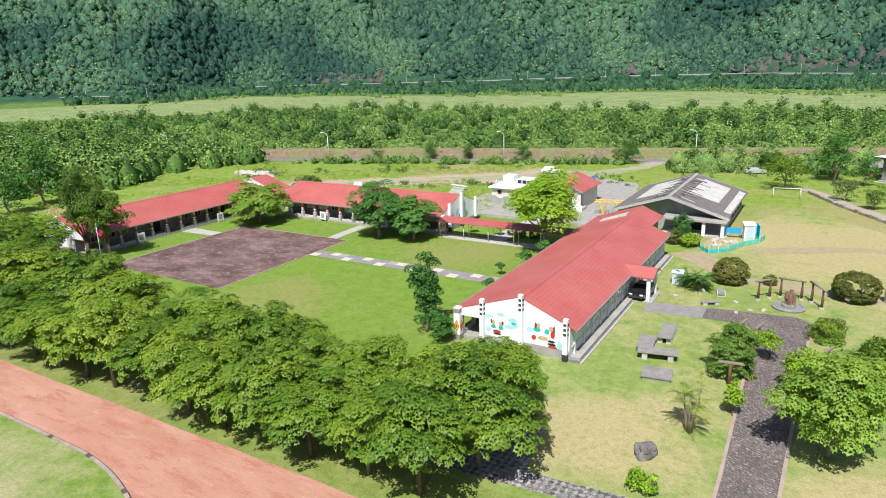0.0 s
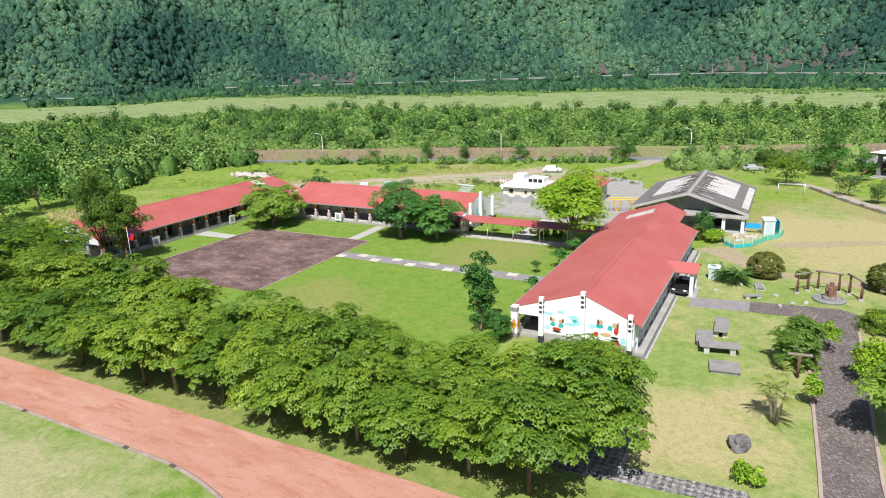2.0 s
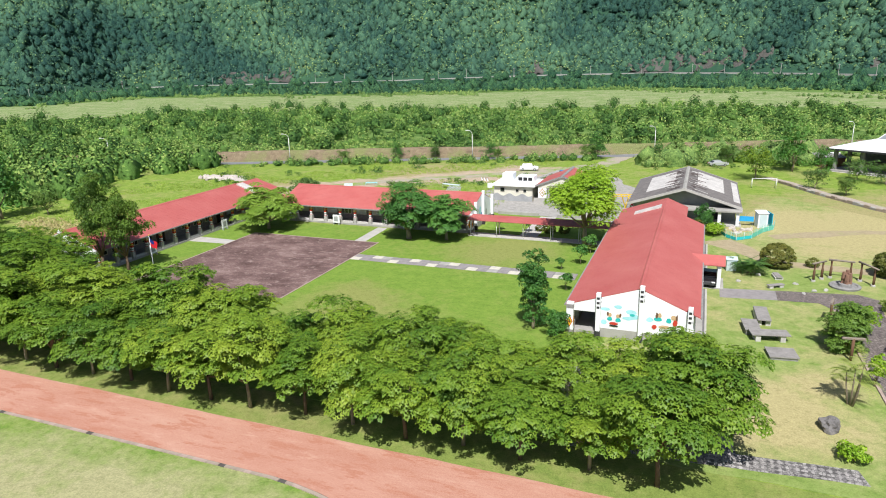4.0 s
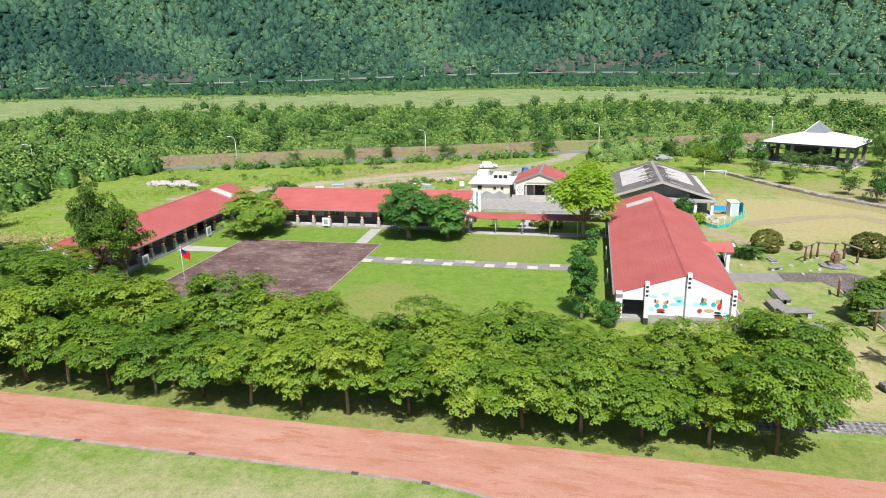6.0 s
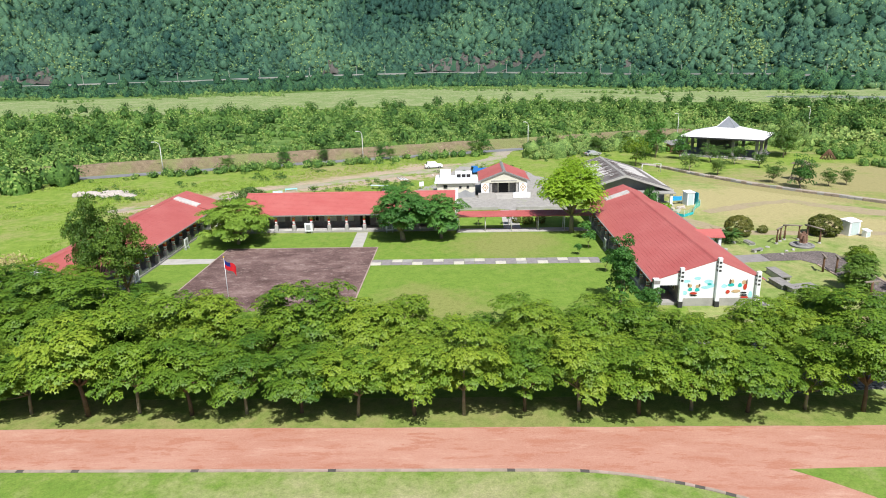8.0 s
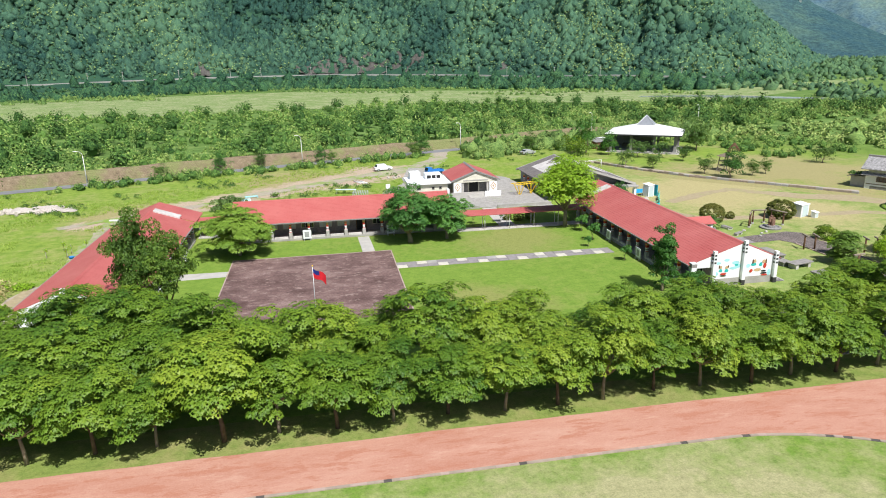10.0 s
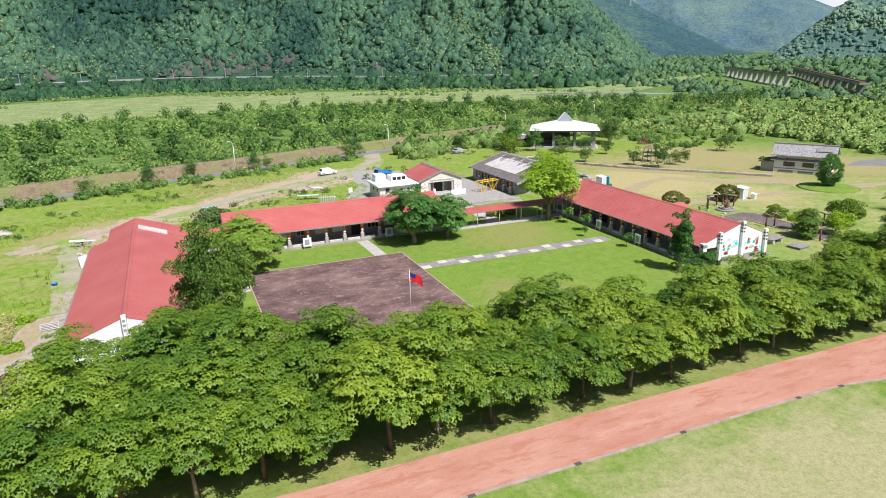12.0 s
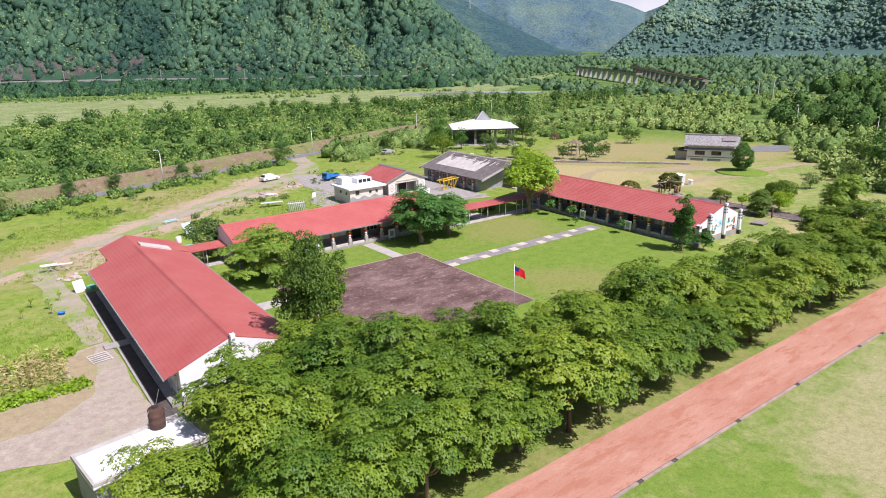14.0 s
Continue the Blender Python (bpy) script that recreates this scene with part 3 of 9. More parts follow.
def cobble_mat(name, a, c, joint, size=0.3):
    """Small setts laid in a chequer of dark and pale."""
    m, n, l, b = node_mat(name, 0.9, 0, 0.15)
    vec = n.new("ShaderNodeNewGeometry").outputs["Position"]
    mp = n.new("ShaderNodeMapping")
    mp.inputs["Rotation"].default_value = (0, 0, 0.785)
    l.new(vec, mp.inputs["Vector"])
    ch = n.new("ShaderNodeTexChecker")
    ch.inputs["Scale"].default_value = 1 / (size * 1.6)
    l.new(mp.outputs[0], ch.inputs["Vector"])
    vo = n.new("ShaderNodeTexVoronoi")
    vo.feature, vo.distance = "F1", "CHEBYCHEV"
    vo.inputs["Scale"].default_value, vo.inputs["Randomness"].default_value = 1 / size, 0.35
    l.new(vec, vo.inputs["Vector"])
    big, fine = tex_noise(n, l, 0.5, 5, 0.6, vec), tex_noise(n, l, 16, 3, 0.6, vec)
    col = mix(n, l, ch.outputs["Fac"], a, c)
    col = mix(n, l, 0.55, col, mix(n, l, vo.outputs["Color"], tuple(v * 0.6 for v in a), tuple(v * 1.15 for v in c)))
    col = mix(n, l, ramp(n, l, vo.outputs["Distance"], (0.42, (0, 0, 0)), (0.52, (0.8, 0.8, 0.8))), col, joint)
    col = mix(n, l, 0.6, col, ramp(n, l, big, (0.3, (0.6, 0.6, 0.6)), (0.7, (1.2, 1.2, 1.2))), "MULTIPLY")
    l.new(col, b.inputs["Base Color"])
    bump(n, l, b, vo.outputs["Distance"], 0.5, -0.04)
    return m


M_SETTS = cobble_mat("chequered_setts", (0.075, 0.07, 0.072), (0.40, 0.38, 0.37), (0.10, 0.098, 0.095), 0.22)


def paver_mat():
    """Small dark pavers laid askew, with pale ones and worn corners among them."""
    m, n, l, b = node_mat("brown_pavers", 0.9, 0, 0.15)
    vec = n.new("ShaderNodeNewGeometry").outputs["Position"]
    mp = n.new("ShaderNodeMapping")
    mp.inputs["Rotation"].default_value = (0, 0, 0.62)
    l.new(vec, mp.inputs["Vector"])
    br = n.new("ShaderNodeTexBrick")
    br.inputs["Scale"].default_value, br.inputs["Mortar Size"].default_value = 1.0, 0.018
    br.inputs["Brick Width"].default_value, br.inputs["Row Height"].default_value = 0.30, 0.15
    for k, c in (("Color1", (0.13, 0.108, 0.105, 1)), ("Color2", (0.21, 0.18, 0.172, 1)), ("Mortar", (0.085, 0.075, 0.07, 1))):
        br.inputs[k].default_value = c
    l.new(mp.outputs[0], br.inputs["Vector"])
    st = n.new("ShaderNodeMapping")
    st.inputs["Scale"].default_value = (3.2, 8.0, 1.0)
    l.new(mp.outputs[0], st.inputs["Vector"])
    worn, big = tex_noise(n, l, 1.0, 3, 0.6, st.outputs[0]), tex_noise(n, l, 0.35, 5, 0.6, vec)
    col = mix(n, l, ramp(n, l, worn, (0.55, (0, 0, 0)), (0.64, (0.8, 0.8, 0.8))), br.outputs["Color"], (0.40, 0.355, 0.33))
    col = mix(n, l, 0.7, col, ramp(n, l, big, (0.3, (0.66, 0.66, 0.66)), (0.7, (1.22, 1.2, 1.18))), "MULTIPLY")
    l.new(col, b.inputs["Base Color"])
    bump(n, l, b, br.outputs["Fac"], 0.5, -0.03)
    return m


M_DRIVE = paver_mat()
M_BOULDER = worn_ground("painted_boulder", (0.09, 0.085, 0.085), (0.27, 0.255, 0.25), (0.40, 0.05, 0.04), 0.58)
M_KERBPINK = plain("pinkish_concrete", (0.40, 0.31, 0.27), 0.9, 0, 0.25, 0.8, 14, 0.3)
M_KERB = plain("weathered_kerb", (0.34, 0.28, 0.23), 0.9, 0, 0.3, 0.8, 14, 0.3)

# ---- the land ----
def az_of(x, y):
    return np.degrees(np.arctan2(x, y))


ROAD_AZ = [-180, -100, -75, -62, -57, -49, -37, -26, -12, 0, 10, 20, 28, 36, 41, 46, 58, 75, 100, 180]
ROAD_D = [900, 700, 700, 700, 650, 740, 650, 590, 600, 610, 570, 540, 520, 520, 620, 1350, 1300, 1150, 1000, 900]
ROAD_Z = [5, 5, 5, 5, 3.6, 7.5, 8.5, 9.2, 10.5, 10.2, 9.2, 7, 8, 6, 4, 3, 3, 3, 3, 5]


def hill_height(x, y):
    """Height of the land: flat round the school, a long wooded ridge beyond the river, a valley to the east."""
    d, a = np.hypot(x, y), az_of(x, y)
    rd, rz = np.interp(a, ROAD_AZ, ROAD_D), np.interp(a, ROAD_AZ, ROAD_Z)
    wob = (np.sin(x * 0.017) * 15 + np.sin(x * 0.043 + y * 0.02) * 8)
    low = rz * np.clip((d - (rd - 50)) / 45, 0, 1) ** 2
    up = np.maximum(0, d - rd - 7)
    steep = np.where(up < 9, up * 1.1, 10 + (up - 9) * (0.60 + 0.10 * np.sin(a * 0.8 + 0.6) + 0.05 * np.sin(a * 2.3)))
    h = low + np.where(d > rd + 7, steep + wob * np.clip(up / 80, 0, 1), 0)
    # the main ridge runs out to the east, the next one rises beyond the valley's mouth
    near_end = np.clip((42.0 - a) * 10.5, 0, None) * d / 700 * np.clip((rd + 950 - d) / 300, 0, 1)
    far_end = np.clip((a - 50.6) * 18.5, 0, None) * np.minimum(d, 1750) / 1300
    h = np.where(np.abs(a) < 100, np.minimum(h, np.where(a < 45.5, near_end, far_end)), h)
    return np.clip(np.minimum(h, 230 + 40 * np.sin(a * 0.5)), 0, None)


def bank_line(x):
    """The line of the embankment beyond the road, in y for an x."""
    return 71.5 + (np.clip(x, -260, 400) + 69) * 0.337 - 0.0006 * np.clip(-x - 69, 0, 200) ** 2


def land_sheet():
    """One sheet out to the horizon, fine near the school and coarse far off."""
    ax = np.concatenate([np.linspace(-4600, -860, 26), np.arange(-840, 841, 11.0), np.arange(870, 1900, 30.0), np.linspace(1950, 4600, 20)])
    ay = np.concatenate([np.linspace(-4600, -120, 26), np.arange(-100, 901, 11.0), np.arange(930, 1900, 30.0), np.linspace(1950, 4600, 20)])
    gx, gy = np.meshgrid(ax, ay)
    z = hill_height(gx, gy) - 0.02
    v = np.stack([gx.ravel(), gy.ravel(), z.ravel()], 1)
    k = len(ax)
    i = np.arange((k - 1) * (len(ay) - 1))
    o = (i // (k - 1)) * k + i % (k - 1)
    q = np.stack([o, o + 1, o + k + 1, o + k], 1)
    return array_mesh("ground", v, q, [M_GROUND], None, True)


def ground_mat_far():
    """The near grass turns to forest floor on the slopes."""
    n, l = M_GROUND.node_tree.nodes, M_GROUND.node_tree.links
    b = n["Principled BSDF"]
    near = b.inputs["Base Color"].links[0].from_socket
    z = n.new("ShaderNodeSeparateXYZ")
    l.new(n.new("ShaderNodeNewGeometry").outputs["Position"], z.inputs[0])
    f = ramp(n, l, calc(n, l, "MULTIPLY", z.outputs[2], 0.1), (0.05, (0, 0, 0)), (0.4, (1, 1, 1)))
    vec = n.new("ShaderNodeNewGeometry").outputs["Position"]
    # floor tone is dark for the shade in gaps between crowns
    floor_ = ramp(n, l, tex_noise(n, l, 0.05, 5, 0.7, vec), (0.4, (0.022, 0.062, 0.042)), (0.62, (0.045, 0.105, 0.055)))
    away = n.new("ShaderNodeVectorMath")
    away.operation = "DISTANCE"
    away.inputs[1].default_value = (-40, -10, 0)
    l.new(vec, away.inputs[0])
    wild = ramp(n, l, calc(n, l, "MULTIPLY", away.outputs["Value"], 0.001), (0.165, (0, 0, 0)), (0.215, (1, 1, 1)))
    growth = ramp(n, l, tex_noise(n, l, 0.11, 6, 0.75, vec), (0.35, (0.062, 0.125, 0.03)), (0.52, (0.115, 0.20, 0.05)), (0.68, (0.19, 0.27, 0.085)))
    beyond = calc(n, l, "SUBTRACT", z.outputs[1], calc(n, l, "MULTIPLY", z.outputs[0], 0.337))
    beyond = ramp(n, l, calc(n, l, "MULTIPLY", beyond, 0.001), (0.098, (0, 0, 0)), (0.106, (1, 1, 1)))
    near = mix(n, l, calc(n, l, "MAXIMUM", wild, beyond), near, growth)
    # far off, the pale blue of haze is mixed into the floor
    hazed_floor = mix(n, l, ramp(n, l, calc(n, l, "MULTIPLY", away.outputs["Value"], 0.0005), (0.42, (0, 0, 0)), (0.6, (1, 1, 1))), floor_, (0.085, 0.16, 0.135))
    l.new(mix(n, l, f, near, hazed_floor), b.inputs["Base Color"])


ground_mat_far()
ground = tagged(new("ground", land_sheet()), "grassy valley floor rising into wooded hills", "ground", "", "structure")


def sheet(name, outline, z, mat, label, category, rough=0.0, seed=1, step=2.0, thick=0.03):
    """A flat patch with an uneven edge, laid a little above the ground."""
    pts, k = [], len(outline)
    for i in range(k):
        a, c = Vector(outline[i]), Vector(outline[(i + 1) % k])
        m = max(1, int((c - a).length / step)) if rough else 1
        for j in range(m):
            p = a.lerp(c, j / m)
            if rough:
                w = noise.noise_vector(Vector((p.x * 0.23, p.y * 0.23, seed))) + noise.noise_vector(Vector((p.x * 0.9, p.y * 0.9, seed))) * 0.4
                p = p + Vector((w.x, w.y)) * rough
            pts.append((p.x, p.y))
    return setting(name, Build().prism(pts, z - thick, z), [mat], label, category)


sheet("court_lawn", [(-35, -48.8), (29.5, -48.8), (29.5, 5.2), (-35, 5.2)], 0.02, M_COURT_LAWN, "bright green mown lawn of the school court", "lawn")
sheet("back_lawn", [(8.2, 6.6), (29.5, 6.6), (29.5, 19.5), (8.6, 20.4)], 0.02, M_COURT_LAWN, "green lawn between the walkway and the yard", "lawn", 0.15, 41)
sheet("cross_path", [(15.6, 6.5), (18.4, 6.5), (18.6, 20.2), (15.8, 20.2)], 0.035, M_CONC_PALE, "pale concrete path to the small hall", "path", 0.08, 42)
setting("low_yard_wall", Build().box(8.0, 15.4, 20.3, 20.6, 0, 0.55, 0, 0, 0.02).box(18.8, 29.6, 20.1, 20.4, 0, 0.55, 0, 0, 0.02), [M_CONC], "low grey wall at the yard's edge", "wall")
sheet("verge", [(-90, -53.6), (53.5, -53.6), (53.5, -48.8), (-90, -48.8)], 0.02, M_VERGE, "grass verge under the row of trees", "lawn", 0.2, 2)
sheet("east_lawn", [(29.5, -48.7), (120, -48.7), (112, -2), (88, 12), (74, 28), (56, 48), (52, 40), (43, 10)], 0.015, M_EAST_LAWN, "dry patchy lawn beside the classrooms", "lawn", 1.0, 3)

# running track: the straight, with the inner field cut out by a rounded kerb
KX, KY, KR = 14.5, -58.95, 26.0


def kerb_line():
    line = [(-140.0, KY)] + [(x, KY) for x in range(-130, int(KX), 4)]
    line += [(KX + KR * math.sin(a), KY - KR + KR * math.cos(a)) for a in np.linspace(0.06, math.pi / 2, 22)]
    return line + [(KX + KR, -110.0)]


sheet("track", [(-140, -110), (140, -110), (140, -53.45), (-140, -53.45)], 0.03, M_TRACK, "red clay running track, worn and blotched", "running track", 0.12, 5, 1.0)
sheet("infield", kerb_line() + [(-140, -110)], 0.045, M_INFIELD, "pale green grass inside the running track", "lawn")
sheet("outfield", [(31.2, -58.8), (140, -57.4), (140, -110), (45.5, -110), (45.5, -85), (43.9, -75), (41.6, -70), (38.2, -65), (34.9, -61.8)], 0.045, M_INFIELD, "pale grass patch at the bend of the track", "lawn", 0.3, 8)
sheet("paving", [(-27, -29), (-4.2, -29), (-4.2, -3.5), (-27, -3.5)], 0.05, M_PAVING, "dark weathered paving of the school square", "paving")
pe = Build()
for x0, x1, y0, y1 in ((-27.15, -4.05, -3.5, -3.36), (-4.2, -4.05, -29, -3.5), (-27.15, -27.0, -29, -3.5)):
    pe.box(x0, x1, y0, y1, 0, 0.075)
setting("paving_edge", pe, [M_KERBPINK], "thin brick edge round the square", "kerb")

kb = Build()
line = kerb_line()
krand = random.Random(12)
for (x0, y0), (x1, y1) in zip(line, line[1:]):
    a, c = Vector((x0, y0)), Vector((x1, y1))
    m = max(1, round((c - a).length / 0.55))
    for j in range(m):
        p, q = a.lerp(c, j / m), a.lerp(c, (j + 1) / m)
        d = (q - p).normalized() * 0.13
        nx, ny = -d.y, d.x
        grate = krand.random() < 0.13
        z = 0.07 if grate else 0.12
        kb.add([(p.x - nx, p.y - ny, 0.0), (q.x - nx, q.y - ny, 0.0), (q.x + nx, q.y + ny, 0.0), (p.x + nx, p.y + ny, 0.0),
                (p.x - nx, p.y - ny, z), (q.x - nx, q.y - ny, z), (q.x + nx, q.y + ny, z), (p.x + nx, p.y + ny, z)],
               [(4, 5, 6, 7), (0, 1, 5, 4), (1, 2, 6, 5), (2, 3, 7, 6), (3, 0, 4, 7)], 1 if grate else (0, 0, 2)[krand.randrange(3)])
        kb.add([(p.x + nx, p.y + ny, 0.05), (q.x + nx, q.y + ny, 0.05), (q.x + 1.7 * nx, q.y + 1.7 * ny, 0.05), (p.x + 1.7 * nx, p.y + 1.7 * ny, 0.05)], [(0, 1, 2, 3)], 1)
setting("track_kerb", kb, [M_KERB, M_CONC_DARK, M_KERBPINK], "pale concrete kerb with dark drain slots along the track", "kerb")

# river plain with its pale grass, and strips of water
near = [(-85, 470), (-75, 420), (-64, 380), (-50, 345), (-40, 318), (-30, 300), (-20, 285), (-8, 285), (5, 290), (20, 300), (32, 312), (42, 330)]
far = [(48, 700), (41, 505), (36, 425), (28, 425), (20, 430), (10, 450), (0, 480), (-12, 480), (-26, 475), (-37, 530), (-49, 620), (-57, 560), (-62, 590), (-75, 620), (-85, 650)]
sheet("river_plain", [(d * math.sin(radians(a)), d * math.cos(radians(a))) for a, d in (near + far)[::-1]],
      0.06, M_PLAIN, "pale grassy river plain at the foot of the hills", "plain", 5, 4, 12)
M_WATER, wn_, wl_, wb_ = node_mat("river_water", 0.15, 0, 0.5)
wb_.inputs["Base Color"].default_value = (0.42, 0.44, 0.42, 1)
sheet("river", [(d * math.sin(radians(a)), d * math.cos(radians(a))) for a, d in ((32, 352), (37, 356), (41, 352), (48.5, 360), (48.5, 371), (41, 376), (37, 377), (32, 362))], 0.10, M_WATER, "pale shallow river water", "water", 2, 9, 8)

# road and embankment beyond the yard
def ribbon(name, xs, off0, off1, z0, z1, mat, label, category, wig=0.0):
    b, k = [], len(xs)
    for i, x in enumerate(xs):
        y = float(bank_line(np.array(x)))
        w = wig * noise.noise(Vector((x * 0.12, off0, 1)))
        b += [(x, y + off0 + w * 0.5, z0), (x, y + off1 + w, z1)]
    q = [(2 * i, 2 * i + 2, 2 * i + 3, 2 * i + 1) for i in range(k - 1)]
    return setting(name, Build().add(b, q), [mat], label, category)


xs = [-300 + 4 * i for i in range(103)]
ribbon("road", xs, -6.2, -1.2, 0.05, 0.05, M_ASPHALT, "grey asphalt road along the embankment", "road")
bank = []
prof = [(-0.4, 0.0), (0.2, 0.7), (0.9, 1.9), (1.5, 2.6), (2.6, 2.75), (6, 2.0), (14, -0.1)]
for i, x in enumerate(xs):
    y = float(bank_line(np.array(x)))
    sink = min(1.0, max(0.0, (108 - x) / 30))
    for o, z in prof:
        w = noise.noise(Vector((x * 0.15, o * 0.5, 2))) * 0.5
        bank.append((x + w, y + o + w * 0.8, z * sink * (1 + 0.12 * noise.noise(Vector((x * 0.3, o, 5))))))
k = len(prof)
setting("embankment", Build().add(bank, [(i * k + j, (i + 1) * k + j, (i + 1) * k + j + 1, i * k + j + 1) for i in range(len(xs) - 1) for j in range(k - 1)]),
        [M_BANK], "brown earth embankment beyond the road", "embankment", True)

# dirt tracks and yards
def trail(name, pts, width, mat, label, z=0.03, rough=0.7, seed=1):
    left, right = [], []
    for i, p in enumerate(pts):
        a, c = Vector(pts[max(i - 1, 0)]), Vector(pts[min(i + 1, len(pts) - 1)])
        d = (c - a).normalized()
        w = (width[i] if isinstance(width, (list, tuple)) else width) / 2
        left.append((p[0] - d.y * w, p[1] + d.x * w))
        right.append((p[0] + d.y * w, p[1] - d.x * w))
    return sheet(name, right + left[::-1], z, mat, label, "path", rough, seed, 1.5, 0.02)


trail("dirt_track", [(-60, 24), (-50, 30), (-36, 39), (-24, 48), (-12, 56), (2, 64), (12, 72), (18, 82), (21, 93), (24, 103)], [2, 2.5, 4, 4, 5, 7, 8, 5, 4.5, 4.5], M_TRODDEN, "bare dirt and gravel track across the grass", 0.03, 1.3, 3)
sheet("yard", [(2, 22), (30, 19), (30, 45), (24, 62), (8, 70), (4, 50), (-2, 38)], 0.035, M_YARD, "worn grey concrete yard behind the classrooms", "yard", 1.0, 6, 2.0)
trail("dirt_track", [(52, 16), (60, 20.5), (70, 24), (80, 14), (88, 10), (96, -2), (110, -4), (130, -12)], [3, 3, 3, 5, 6, 3.5, 3, 3], M_DIRT, "bare dirt path over the dry grass", 0.03, 0.8, 9)
trail("dirt_track", [(44, 12), (52, 2), (64, 1), (80, 0), (90, -4)], [5, 3, 2.4, 2.4, 2.4], M_DIRT, "faint trodden path over the dry lawn", 0.022, 0.7, 12)
sheet("west_yard", [(-47.9, -8), (-51.5, -9), (-53.2, -13), (-53.4, -18), (-64, -19.5), (-80, -22), (-80, -27), (-60, -28.5), (-47, -33), (-47.9, -24)], 0.035, M_GRAVEL, "grey gravel drive beside the classroom wing", "yard", 0.6, 15)
trail("dirt_track", [(-49.6, -9), (-49.7, -3), (-49.9, 3), (-50.2, 9), (-50.6, 15), (-51, 22), (-51.5, 29)], [2.4, 2.6, 2.8, 3.2, 3.6, 3.4, 3.0], M_TRODDEN, "trodden dirt strip beside the classroom wing", 0.022, 1.1, 23)
sheet("west_dirt", [(-49.6, -9), (-52.4, -10.5), (-53.2, -18.3), (-70, -20.0), (-74, -24.5), (-56, -24.0), (-51.5, -20.5), (-50.3, -14)], 0.05, M_DIRT, "reddish bare dirt at the edge of the drive", "yard", 0.6, 17)
sheet("cross_path", [(-34.5, -10.9), (-27.2, -10.6), (-27.2, -8.4), (-34.5, -8.2)], 0.04, M_CONC_PALE, "pale concrete path across the grass", "path", 0.1, 2)
sheet("cross_path", [(-8.4, -3.35), (-6.5, -3.35), (-6.8, 5.4), (-8.6, 5.4)], 0.04, M_CONC_PALE, "pale concrete path across the grass", "path", 0.06, 3)
sheet("porch_path", [(44.5, -13.4), (55.8, -12.0), (55.8, -8.8), (44.5, -10.2)], 0.03, M_SLABGREY, "grey path from the porch", "path", 0.1, 4)
sheet("chequered_path", [(34, -48.6), (53, -47.0), (52.6, -45.4), (45.1, -45.9), (44.6, -43.5), (44.4, -40.4), (41.5, -40.8), (38.0, -39.0), (34.0, -35.2), (30.6, -36.8), (34, -43)], 0.04, M_SETTS, "path of small dark and pale setts", "paving", 0.12, 31)
sheet("drive", [(56.9, -75), (61.2, -75), (59.9, -41), (60.3, -14.5), (60.8, -9.5), (59, -8.3), (50.5, -9.4), (50.5, -12.7), (54.6, -12.4), (55.9, -14.5), (56.6, -41)], 0.058, M_DRIVE, "drive of dark brown pavers", "paving", 0.08, 33, 1.0)
kb = Build()
for x0, y0, x1, y1 in ((56.45, -41, 55.75, -14.5), (59.95, -41, 60.35, -14.5), (56.75, -75, 56.45, -41), (61.35, -75, 59.95, -41)):
    d = Vector((x1 - x0, y1 - y0)).normalized() * 0.12
    kb.prism([(x0 - d.y, y0 + d.x), (x0 + d.y, y0 - d.x), (x1 + d.y, y1 - d.x), (x1 - d.y, y1 + d.x)], 0, 0.13)
setting("drive_kerb", kb, [M_KERBPINK], "pinkish concrete kerb of the drive", "kerb")
sheet("east_road", [(119, 15.5), (124.4, 12.4), (129.6, 7.2), (140, 12.4), (134.5, 18), (126, 18.5)], 0.03, M_ASPHALT, "grey asphalt apron behind the timber house", "road")

# ---- scrub, woods and hills ----
def scatter(rng, spots, sizes, k, leaf, flat=0.75, tint=None, loose=0.5, low=-0.1, spread=0.9):
    """Bushes at spots (x, y, z), each a lumpy heap of k leafy sprays; points and tints."""
    nb = len(spots)
    q = fibo(rng, nb * k, low)
    who = np.repeat(np.arange(nb), k)
    s = sizes[who][:, None]
    lump = 1 + 0.35 * np.sin(q[:, :1] * 4.1 + who[:, None]) * np.cos(q[:, 1:2] * 3.7 + who[:, None] * 1.7)
    pos = spots[who] + q * s * [1, 1, flat] * lump * rng.uniform(1 - spread * 0.4, 1.05, (nb * k, 1)) + [0, 0, 1] * s * flat * 0.55
    pts = leaf_quads(rng, pos, unit(q + [0, 0, 0.3]), 1.0, 1.0, loose, 0.15)
    pts = (pts.reshape(-1, 4, 3) - pos[:, None]) * (s[:, :, None] * leaf) + pos[:, None]
    t = (rng.uniform(0, 1, nb) ** 1.4 if tint is None else tint)[who]
    return pts.reshape(-1, 3), np.repeat(np.clip(t + rng.normal(0, 0.08, nb * k), 0, 1), 4)


def stuff(name, made, mat, label, category):
    ob = new(name, array_mesh(name, made[0], quads_of(len(made[0]) // 4), [mat], made[1]))
    return tagged(ob, label, category, "", "stuff")


